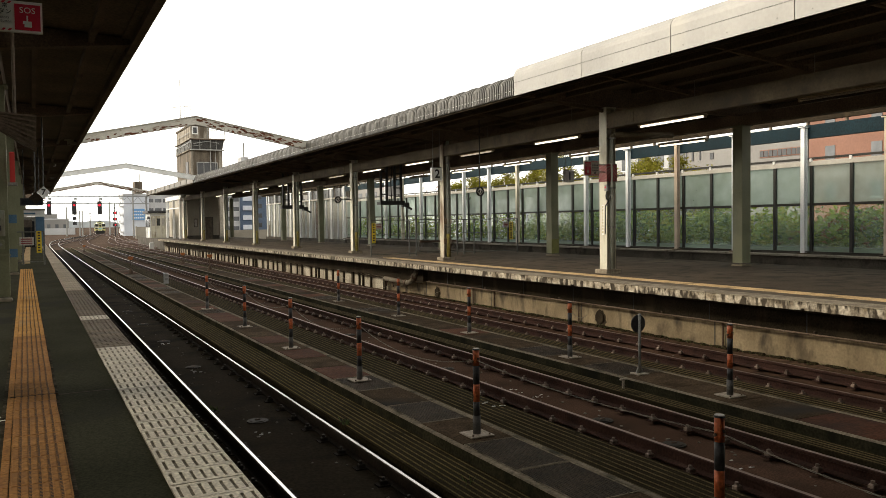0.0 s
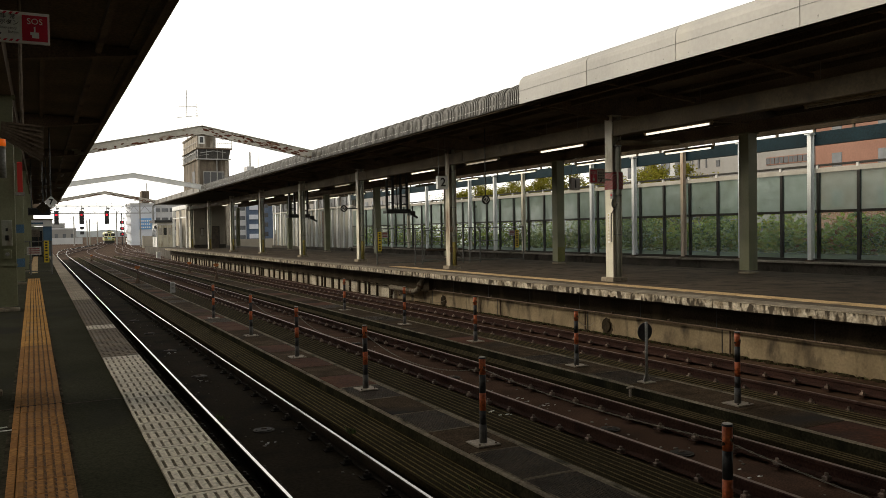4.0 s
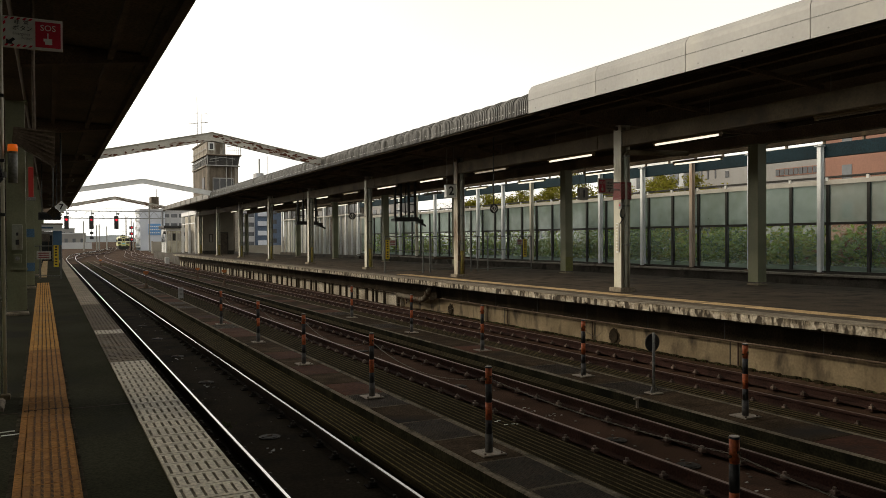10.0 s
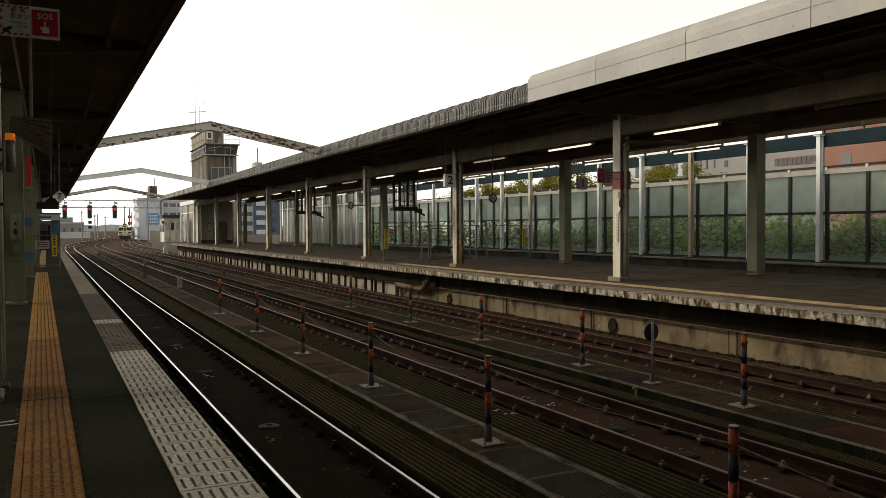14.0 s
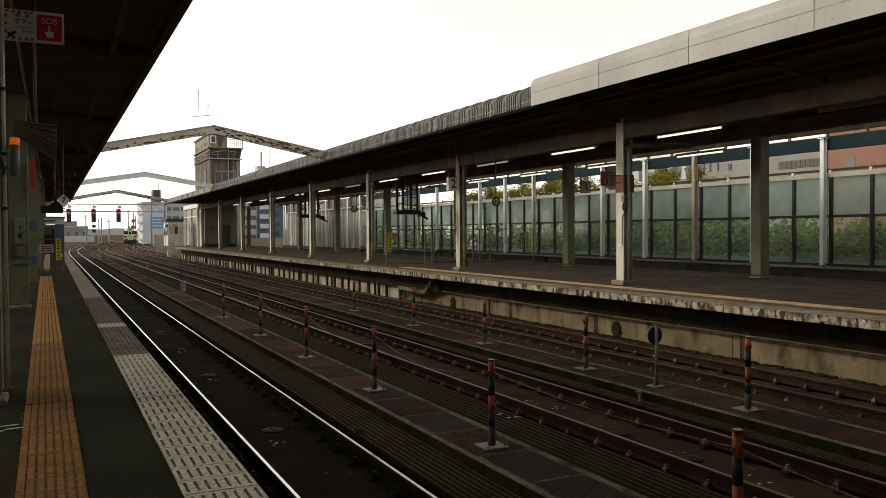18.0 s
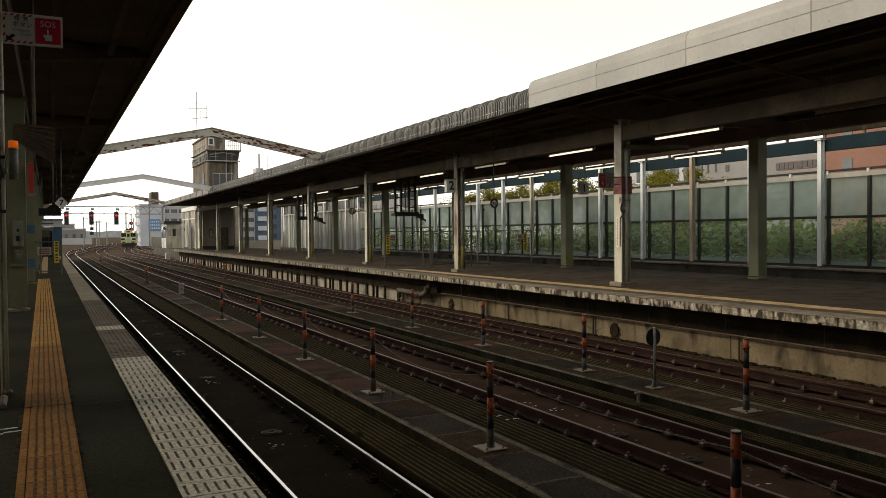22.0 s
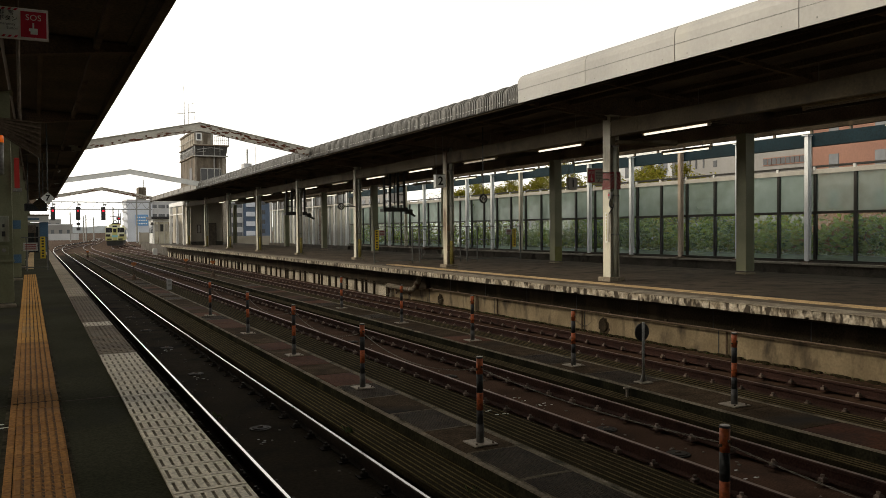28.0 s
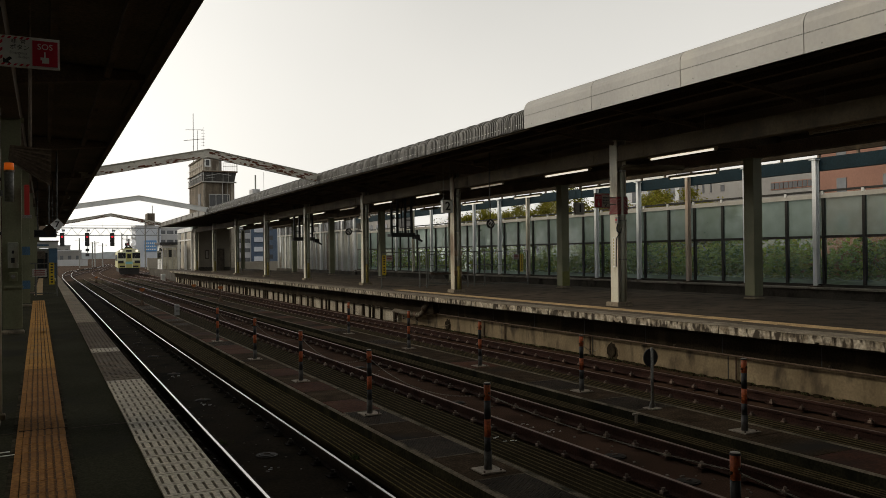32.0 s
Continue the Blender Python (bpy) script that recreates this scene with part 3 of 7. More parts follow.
def track(name, points, y0, y1, top, label, clips=True):
    th = thing(name, label, "railway track", "tracks of the station", "")
    for s in (-1, 1):
        sp = rail_spine(points, s * (GAUGE / 2 + 0.033) + (0.018 if s < 0 and points is LINE_A else 0), y0, y1)
        r = part("rail", Form().sweep(FOOT, sp), rail_dark if points is LINE_A else rust, th)
        part("rail_head", Form().sweep([(u * 0.74, v) for u, v in HEAD] if points is LINE_A else HEAD, sp), top, r)
    if clips:
        far = Form()
        for s in (-1, 1):
            xr = points[0][1] + s * (GAUGE / 2 + 0.033)
            for k in range(-4, 160):
                y = 3.0 + k * 0.6
                for q in (-1, 1):
                    if 0 <= k < 70:
                        o = part("rail_fastener", clip_dark if points is LINE_A else clip_me, None, th)
                        o.matrix_basis = pose(xr + q * 0.115, y + (0.05 if q > 0 else -0.05), -0.158, 0, 0, 0 if q < 0 else 180)
                    else:
                        far.box(xr + q * 0.115 - 0.05, xr + q * 0.115 + 0.05, y - 0.06, y + 0.06, -0.158, -0.08)
        tagged(part("rail_fastener", far, iron_dark if points is LINE_A else iron, th, "distant row of small iron fasteners"), kind="stuff")
    return th


track("railway_track", LINE_A, -30, 330, rail_top, "shiny polished rails on a dark concrete slab")
track("railway_track", LINE_B, -30, 330, rail_worn, "rust-brown rails with dull worn heads")
track("railway_track", LINE_C, -30, 330, rail_worn, "rust-brown rails beside the far platform")
track("railway_track", LINE_D, 94, 330, rail_worn, "rusty siding rails past the platform end", clips=False)

# turnout rails across the throat
sw = thing("turnout", "rusty crossover rails between two tracks in the station throat", "railway track")
for s in (-1, 1):
    sp = []
    for i in range(16):
        y = 116 + i * 4.5
        u = i / 15
        x = (1 - u) * line_x(LINE_A, y) + u * line_x(LINE_B, y)
        sp.append((x + s * 0.56, y, -0.004))
    part("rail_head", Form().sweep(HEAD, sp), rail_worn, part("rail", Form().sweep(FOOT, sp), rust, sw))
sw2 = thing("turnout", "rusty crossover rails between two tracks in the station throat", "railway track")
for s in (-1, 1):
    sp = []
    for i in range(16):
        y = 112 + i * 5
        u = i / 15
        x = (1 - u) * line_x(LINE_D, y) + u * line_x(LINE_C, y)
        sp.append((x + s * 0.56, y, -0.004))
    part("rail_head", Form().sweep(HEAD, sp), rail_worn, part("rail", Form().sweep(FOOT, sp), rust, sw2))

# grooved strips beside the walkways: ridges run along the track, set paler than their grooves
for (a, b, n) in ((3.31, 3.885, 8), (4.66, 5.78, 12), (7.37, 7.66, 4), (8.54, 9.75, 11)):
    top = 0.0 if a < 4 else -0.01 if 7 < a < 8 else -0.10
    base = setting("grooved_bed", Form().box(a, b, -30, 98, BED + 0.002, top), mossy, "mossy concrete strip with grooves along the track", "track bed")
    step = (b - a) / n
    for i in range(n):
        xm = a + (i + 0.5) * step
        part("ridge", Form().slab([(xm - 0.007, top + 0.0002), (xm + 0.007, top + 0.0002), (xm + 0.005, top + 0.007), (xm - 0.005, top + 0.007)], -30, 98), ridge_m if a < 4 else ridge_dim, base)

# walkways between the tracks, made of plates laid on a kerb
WALKS = ((3.91, 4.635), (7.69, 8.52))
for w, (a, b) in enumerate(WALKS):
    wk = setting("walkway", Form().box(a, b, -30, 98, BED + 0.003, 0.078), walk_grey, "low concrete walkway between two tracks", "walkway")
    for x0, x1 in ((a - 0.02, a + 0.05), (b - 0.05, b + 0.02)):
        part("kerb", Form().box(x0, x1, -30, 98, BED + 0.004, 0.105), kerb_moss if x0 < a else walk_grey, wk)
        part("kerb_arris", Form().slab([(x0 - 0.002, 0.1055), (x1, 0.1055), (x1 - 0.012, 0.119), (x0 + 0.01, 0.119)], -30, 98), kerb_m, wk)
    solid = Form().block(a + 0.06, b - 0.06, 0.006, 0.994, 0.078, 0.115, 0.006)
    me_grey, me_red = solid.mesh("cover_plate", walk_grey), solid.mesh("cover_plate", walk_red)
    g = Form()
    for i in range(21):
        x = a + 0.075 + i * (b - a - 0.15) / 20
        g.box(x - 0.003, x + 0.003, 0.02, 0.98, 0.09, 0.112)
    for i in range(37):
        y = 0.03 + i * 0.0261
        g.box(a + 0.07, b - 0.07, y - 0.0025, y + 0.0025, 0.092, 0.11)
    g.k = 1
    g.box(a + 0.06, b - 0.06, 0.005, 0.018, 0.08, 0.117).box(a + 0.06, b - 0.06, 0.982, 0.995, 0.08, 0.117)
    g.box(a + 0.06, a + 0.07, 0.018, 0.982, 0.08, 0.117).box(b - 0.07, b - 0.06, 0.018, 0.982, 0.08, 0.117)
    me_grate = g.mesh("grating", [grate_m, kerb_m])
    rnd = random.Random(5 + w)
    for k in range(-3, 95):
        y = 1.0 * k + 0.17
        u = rnd.random()
        kind = me_grate if (k in (6, 8) and w == 0) or u < 0.12 else me_red if u < 0.36 else me_grey
        o = part("grating" if kind is me_grate else "cover_plate", kind, None, wk)
        o.matrix_basis = pose(0, y, 0.002 * rnd.random())

# ---- left platform ----
pl = setting("platform_near", Form().box(-14, EDGE_L - 0.02, -30, 92, BED, DECK), asphalt, "dark worn asphalt platform floor", "platform")
part("platform_wall", Form().box(EDGE_L - 0.02, EDGE_L - 0.005, -30, 92, BED, DECK - 0.16), concrete, pl)
# ---- right platform: slab on a set-back wall ----
pr = setting("platform_far", Form().slab([(EDGE_R + 0.36, 0.7), (FAR_EDGE, 0.7), (FAR_EDGE, DECK_R), (14.4, DECK_R), (EDGE_R + 0.36, LIP_R - 0.008)], -30, 90), asphalt_far, "dark asphalt island platform floor", "platform")
part("platform_wall", Form().box(12.95, 13.25, -30, 29.598, GROUND - 0.02, 0.70), wall_beige, pr)
part("platform_wall", Form().box(12.80, 13.2, 29.6, 90, GROUND - 0.02, 0.70), dirty_white, pr, "whitewashed wall behind stub posts")
part("platform_wall", Form().box(FAR_EDGE - 0.4, FAR_EDGE - 0.1, -30, 90, GROUND - 0.02, 0.70), concrete, pr)
part("platform_beam", Form().box(12.66, 12.9, 26.002, 90, 0.26, 0.70), soot_shade, pr)
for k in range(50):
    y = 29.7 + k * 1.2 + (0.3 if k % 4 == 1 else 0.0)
    part("stub_post", Form().box(12.73, 12.82, y, y + (0.13 if k % 3 else 0.2), GROUND, 0.262), soot_shade, pr)
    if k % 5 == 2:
        part("stub_post", Form().box(12.73, 12.82, y + 0.45, y + 0.55, GROUND, 0.262), soot_shade, pr)
# the deep shade under the coping is put into this beam's colour
part("edge_beam", Form().box(12.84, 12.949, -30, 26, 0.27, 0.699), soot_shade, pr, "edge beam under the coping, shade put into its colour")
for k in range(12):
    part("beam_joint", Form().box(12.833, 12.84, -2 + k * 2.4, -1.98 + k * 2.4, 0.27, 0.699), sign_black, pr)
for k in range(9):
    part("conduit", Form().rod((12.69, 26.2 + k * 7, 0.2 + 0.03 * (k % 2)), (12.69, 33.0 + k * 7, 0.2 + 0.03 * (k % 2)), 0.022, 8), soot_shade, pr, "dark conduit clipped to the stub posts")
part("edge_slab", Form().box(EDGE_R + 0.09, EDGE_R + 0.3598, -30, 90, 0.775, LIP_R - 0.1005), soot_shade, pr, "dark slab behind the coping")
# coping stones along the edge
rnd = random.Random(11)
stones = []
for v in range(5):
    f, n = Form(), 26
    for i in range(n):
        y0, y1 = 0.006 + 1.988 * i / n, 0.006 + 1.988 * (i + 1) / n
        low = 0.785 - 0.014 * rnd.random() ** 2 + (0.04 if rnd.random() < 0.03 else 0.0)
        out = rnd.uniform(0.0, 0.008)
        f.slab([(out, low), (0.11, low + 0.01), (0.11, LIP_R - 0.012), (out, LIP_R - 0.012)], y0, y1)
    stones.append(f.mesh("coping_stone", coping_m))
lip_me = Form().block(-0.012, 0.56, 0.006, 1.994, LIP_R - 0.011, LIP_R + 0.006, 0.007).mesh("arris", coping_top)
for k in range(-4, 45):
    o = part("coping_stone", stones[k % 5], None, pr)
    o.matrix_basis = pose(EDGE_R + rnd.uniform(-0.012, 0.012), k * 2.0 - 0.2, rnd.uniform(-0.004, 0.004))
    part("arris", lip_me, None, o)

# joints in the long retaining wall
for k in range(-3, 4):
    part("wall_joint", Form().box(12.944, 12.95, 12.35 + 4.65 * k, 12.375 + 4.65 * k, GROUND, 0.28), sign_black, pr)
pale_grey = surface("pale_grey_roof_edge", (0.3, 0.3, 0.29), (0.38, 0.38, 0.36), 0.6, scale=0.8, fine=20, bump=0.05, stain=(0.2, 0.19, 0.17), fine_mix=0.1)

end_grey = surface("weathered_grey_sheet", (0.14, 0.135, 0.12), (0.21, 0.2, 0.18), 0.65, scale=0.8, fine=20, bump=0.08, stain=(0.12, 0.105, 0.085), stain_at=(0.5, 0.68), stain_scale=1.6, streak=3, fine_mix=0.1)
# ---- roofs ----
# near roof: sheet with a deep beam along its eave
rl = setting("roof_near", Form().slab([(-8, 6.35), (EAVE_L - 0.1, 5.92), (EAVE_L - 0.1, 5.98), (-8, 6.45)], -30, 92), roof_dark, "dark corrugated platform roof seen from below", "roof")
part("eave_beam", Form().box(EAVE_L - 0.16, EAVE_L - 0.02, -30, 92, 5.74, 5.99), roof_brown, rl)
ridge = Form()
for k in range(259):
    y = 19.4 + k * 0.28
    ridge.rod((EAVE_L - 0.2, y, 5.97), (EAVE_L + 0.05, y, 5.955), 0.055, 6)
tagged(part("sheet_rib", ridge, roof_dark, rl, "ends of corrugated roof sheets"), kind="stuff")
ridge = Form().box(EAVE_L - 0.3, EAVE_L + 0.04, -30, 19.4, 5.88, 5.99)
part("eave_sheet", ridge, roof_dark, rl)
for k in range(14):
    y = -12 + k * 10.0 - 0.0
    part("rafter", Form().slab([(-6, 5.9), (-0.3, 5.55), (EAVE_L - 0.16, 5.78), (EAVE_L - 0.16, 5.9), (-6, 6.2)], y + 8 - 0.12, y + 8 + 0.12), roof_brown, rl)
for x, z in ((1.1, 5.9), (0.2, 5.98), (-0.9, 6.05), (-2.2, 6.14), (-3.6, 6.22)):
    part("purlin", Form().box(x - 0.05, x + 0.05, -30, 92, z - 0.14, z - 0.01), roof_brown, rl)
part("long_beam", Form().box(-0.68, -0.36, -30, 92, 5.2, 5.62), roof_brown, rl)

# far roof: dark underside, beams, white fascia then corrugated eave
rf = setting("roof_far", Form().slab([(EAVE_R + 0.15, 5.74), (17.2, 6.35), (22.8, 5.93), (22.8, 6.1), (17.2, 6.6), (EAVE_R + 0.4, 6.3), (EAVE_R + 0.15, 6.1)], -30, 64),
             roof_dim, "dark platform roof with white and grey eaves", "roof")
# colour stands in for the shade below the roof end
part("roof_end", Form().slab([(EAVE_R + 0.05, 5.62), (EAVE_R + 0.05, 5.9), (16.0, 6.05), (22.6, 6.1), (22.6, 5.9), (16.0, 5.86), (EAVE_R + 0.4, 5.7)], 64, 91.5), soot_shade, rf, "thin flat roof end with shade put into its colour")
part("end_fascia", Form().slab([(EAVE_R, 5.66), (EAVE_R + 0.04, 5.66), (EAVE_R + 0.1, 6.1), (EAVE_R + 0.55, 6.26), (EAVE_R + 0.5, 6.3), (EAVE_R + 0.05, 6.14)], 64.1, 91.5), end_grey, rf, "weathered grey sheet over the roof end")
for k in range(9):
    part("seam", Form().box(EAVE_R - 0.012, EAVE_R + 0.03, 66.8 + k * 3.0, 66.84 + k * 3.0, 5.67, 6.1), pipe_m, rf)
part("end_gutter", Form().box(EAVE_R - 0.06, EAVE_R - 0.002, 64.1, 91.5, 5.6, 5.7), soot_shade, rf, "dark gutter along the roof end")
part("end_fascia", Form().box(EAVE_R + 0.1, 22.6, 91.502, 91.55, 5.70, 6.12), end_grey, rf, "weathered grey fascia across the roof end")


def eave_profile(x, z, rise, steps=6):
    """The outer skin: an upright fascia of that rise, then a bend back over the roof."""
    pts = [(x, z), (x, z + rise)]
    for i in range(1, steps + 1):
        a = math.pi / 2 * i / steps
        pts.append((x + 0.30 * (1 - math.cos(a)), z + rise + 0.26 * math.sin(a)))
    pts.append((x + 0.9, z + rise + 0.34))
    inner = [(px + 0.03, pz - 0.035) for px, pz in reversed(pts[1:])]
    return pts + inner + [(x + 0.03, z)]


# white panels: each with its own joints
joints = [17.64 - 2.86 * i for i in range(15)]
for y1, y0 in zip(joints[:-1], joints[1:]):
    panel = part("fascia_panel", Form().slab(eave_profile(EAVE_R, EAVE_Z, 0.50), y0 + 0.008, y1 - 0.008), white_panel, rf)
    part("seam", Form().slab([(EAVE_R - 0.006, EAVE_Z + 0.335), (EAVE_R, EAVE_Z + 0.325), (EAVE_R, EAVE_Z + 0.345)], y0 + 0.008, y1 - 0.008), pipe_m, panel)
    for u in (0.12, 0.5, 0.88):
        part("rivet", Form().rod((EAVE_R - 0.006, y0 + (y1 - y0) * u, EAVE_Z + 0.1), (EAVE_R + 0.01, y0 + (y1 - y0) * u, EAVE_Z + 0.1), 0.016, 6), pipe_m, panel)
# the corrugated stretch: short bent sheets, each lapped over the next, with ribs across and a row of pale bolts
prof = eave_profile(EAVE_R + 0.05, EAVE_Z + 0.03, 0.30, 5)
rib_me = Form().slab(prof, 0, 0.05).mesh("rib", corrugated)
sheet = part("eave_sheet", Form().slab(eave_profile(EAVE_R + 0.085, EAVE_Z + 0.03, 0.28), 17.65, 64), corrugated, rf, "grey corrugated sheet bent over the eave")
bolt_me = Form().rod((EAVE_R + 0.032, 0, EAVE_Z + 0.15), (EAVE_R + 0.052, 0, EAVE_Z + 0.15), 0.014, 6).mesh("bolt", white_paint)
far, far_bolts, rnd = Form(), Form(), random.Random(9)
SHEET = 0.74
for k in range(500):
    y = 17.66 + k * 0.0925
    u = ((y - 17.66) / SHEET) % 1.0
    dz, dx = 0.03 * math.sin(math.pi * (0.15 + 0.85 * u)) - 0.012, -0.02 * math.sin(math.pi * u)
    if k < 290:
        o = part("rib", rib_me, None, sheet)
        o.matrix_basis = pose(dx, y, dz)
    else:
        far.slab([(px + dx, pz + dz) for px, pz in prof], y, y + 0.05)
    if k % 2 == 0 and rnd.random() < 0.8:
        if k < 290:
            o = part("bolt", bolt_me, None, sheet)
            o.matrix_basis = pose(dx, y + 0.025, 0)
        else:
            far_bolts.box(EAVE_R + 0.03, EAVE_R + 0.052, y + 0.012, y + 0.04, EAVE_Z + 0.136, EAVE_Z + 0.164)
tagged(part("rib", far, corrugated, sheet, "distant corrugation ribs"), kind="stuff")
tagged(part("bolt", far_bolts, white_paint, sheet, "distant row of pale bolts"), kind="stuff")
part("gutter", Form().box(EAVE_R + 0.12, EAVE_R + 0.26, -30, 64, 5.66, 5.75), soot_shade, rf)
part("long_beam", Form().box(14.52, 14.74, -30, 90, 5.02, 5.4).box(14.5, 14.76, -30, 90, 5.4, 5.42).box(14.5, 14.76, -30, 90, 5.0, 5.02), beam_m, rf)
part("long_beam", Form().box(20.05, 20.35, -30, 90, 5.35, 5.7), roof_brown, rf)
for k in range(-3, 7):
    for dy in (-1.1, 1.1):
        sp = part("splice_plate", Form().box(14.508, 14.52, 18.0 + 10 * k + dy - 0.17, 18.0 + 10 * k + dy + 0.17, 5.04, 5.38), beam_m, rf)
        for u in (-0.12, 0.12):
            for z in (5.09, 5.21, 5.33):
                part("rivet", Form().rod((14.498, 18.0 + 10 * k + dy + u, z), (14.508, 18.0 + 10 * k + dy + u, z), 0.016, 6), beam_m, sp)
for k in range(-3, 5):
    y = 18.0 + 10 * k
    part("rafter", Form().slab([(EAVE_R + 0.2, 5.76), (14.6, 5.60), (20.2, 5.62), (22.6, 5.85), (22.6, 5.95), (17.2, 6.36), (EAVE_R + 0.2, 5.86)], y - 0.1, y + 0.1), roof_brown, rf)
for k in range(-8, 14):
    y = 18.0 + 10 / 3 * k
    part("bracket", Form().slab([(EAVE_R + 0.25, 5.76), (14.5, 5.46), (14.5, 5.56), (EAVE_R + 0.25, 5.84)], y - 0.04, y + 0.04), roof_dim, rf)
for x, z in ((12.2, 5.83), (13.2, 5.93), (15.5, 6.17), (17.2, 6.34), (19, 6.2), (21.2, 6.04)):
    part("purlin", Form().box(x - 0.05, x + 0.05, -30, 64, z - 0.14, z - 0.01), roof_dim, rf)

ledge_m = surface("dusty_grey_ledge", (0.17, 0.155, 0.13), (0.24, 0.22, 0.185), 0.9, scale=0.8, fine=20, bump=0.2, stain=(0.09, 0.075, 0.055), stain_scale=1.5)
# ---- glazed wall beyond track one ----
setting("track_bed_far", Form().box(FAR_EDGE - 0.1, 27.2, -30, 98, GROUND - 0.05, BED), bed_brown, "brown track bed below the far platform edge", "track bed")
track("railway_track", [(400, 23.3)], -30, 96, rail_worn, "rusty rails in the shade of the glazed wall", clips=False)
rail_white = surface("grimy_white_rail", (0.38, 0.365, 0.325), (0.47, 0.455, 0.41), 0.6, scale=0.8, fine=12, bump=0.05, stain=(0.31, 0.29, 0.25), stain_scale=0.7, fine_mix=0.06)
gw = setting("wall_far", Form().box(WALL_X - 0.1, WALL_X + 0.2, -30, 72.0, GROUND - 0.02, 1.06), dark_concrete, "low concrete wall carrying tall glazed screens", "wall")
part("sill", Form().box(WALL_X - 0.16, WALL_X - 0.02, -30, 72.0, 1.062, 1.11), mullion_m, gw)
part("top_rail", Form().box(WALL_X - 0.1, WALL_X + 0.06, -30, 72.0, 4.66, 4.74), mullion_m, gw)
part("white_rail", Form().box(WALL_X - 0.12, WALL_X - 0.0, -30, 72.0, 4.42, 4.60), rail_white, gw, "grimy white-painted horizontal rail")
part("ledge", Form().block(WALL_X - 0.5, WALL_X - 0.1, -30, 72.0, 0.91, 1.0, 0.02), ledge_m, gw, "dusty grey ledge at the foot of the screens")
part("middle_rail", Form().box(WALL_X - 0.08, WALL_X + 0.04, -30, 72.0, 2.88, 2.98), mullion_m, gw)
part("teal_beam", Form().box(WALL_X - 0.12, WALL_X + 0.12, -30, 72.2, 5.48, 5.99), teal, gw, "teal-painted steel beam")
part("upper_beam", Form().box(WALL_X - 0.1, WALL_X + 0.1, -30, 104, 6.13, 6.67), soot_shade, gw)
part("top_beam", Form().box(WALL_X - 0.1, WALL_X + 0.1, -30, 104, 6.80, 7.1), soot_shade, gw)
# strip added out of view; it dims the teal beam below
setting("roof_track", Form().slab([(26.3, 7.102), (27.7, 7.102), (27.7, 7.22), (26.3, 7.24)], -30, 104), roof_dark, "unseen roof strip added over the far track to cut light", "roof")
POST, BAY = 3.42, 1.703
for k in range(-7, 18):
    y = 21.08 + POST * k
    if k < 15:
        tone = rust_steel if k in (-4, -1, 2) else cream if k in (6, 11) else pale_steel
        ob = part("post", Form().box(WALL_X - 0.32, WALL_X - 0.305, y - 0.085, y + 0.085, 1.0, 5.9).box(WALL_X - 0.305, WALL_X - 0.135, y - 0.02, y + 0.02, 1.0, 5.88).box(WALL_X - 0.135, WALL_X - 0.12, y - 0.085, y + 0.085, 1.0, 5.9), tone, gw)
        part("base_plate", Form().block(WALL_X - 0.42, WALL_X - 0.11, y - 0.16, y + 0.16, 1.0, 1.05, 0.01), iron, ob)
        part("cap_plate", Form().box(WALL_X - 0.4, WALL_X - 0.105, y - 0.15, y + 0.15, 5.9, 5.93), tone, ob)
    for z0, z1 in ((5.98, 6.13), (6.67, 6.80)):
        for j in range(2):
            part("strut", Form().box(WALL_X - 0.05, WALL_X + 0.05, y + j * 1.75 - 0.04, y + j * 1.75 + 0.04, z0, z1), roof_dark, gw)
for k in range(-26, 31):
    yy = 19.17 + BAY * k
    part("mullion", Form().box(WALL_X - 0.09, WALL_X + 0.03, yy - 0.06, yy + 0.06, 1.10, 4.44), mullion_m, gw)
    a, b = yy + 0.06, yy + BAY - 0.06
    lo = part("pane", Form().box(WALL_X - 0.01, WALL_X + 0.005, a, b, 1.10, 2.88), pane_low, gw)
    hi = part("pane", Form().box(WALL_X - 0.01, WALL_X + 0.005, a, b, 2.98, 4.44), pane_high, gw)
    for g in (lo, hi):
        g.visible_shadow = False
        part("gasket", Form().box(WALL_X - 0.016, WALL_X - 0.0105, a, a + 0.02, 1.10 if g is lo else 2.98, 2.88 if g is lo else 4.44), sign_black, g)
    part("bracket", Form().box(WALL_X - 0.14, WALL_X - 0.04, yy - 0.05, yy + 0.05, 4.56, 4.70), white_paint, gw)

# ---- columns ----
guard_m = surface("faded_yellow_olive_paint", (0.26, 0.21, 0.05), (0.36, 0.29, 0.08), 0.6, scale=4, fine=25, bump=0.1, stain=(0.14, 0.11, 0.05), stain_scale=4)

pale_pipe = surface("pale_green_grey_pipe", (0.3, 0.31, 0.25), (0.4, 0.41, 0.34), 0.5, scale=3, fine_mix=0.1, stain=(0.17, 0.14, 0.09), stain_at=(0.55, 0.7), stain_scale=3, streak=4)
footing_m = surface("dusty_concrete_footing", (0.2, 0.165, 0.12), (0.3, 0.25, 0.185), 0.9, scale=3, fine=25, bump=0.3, stain=(0.12, 0.095, 0.065), stain_scale=3)


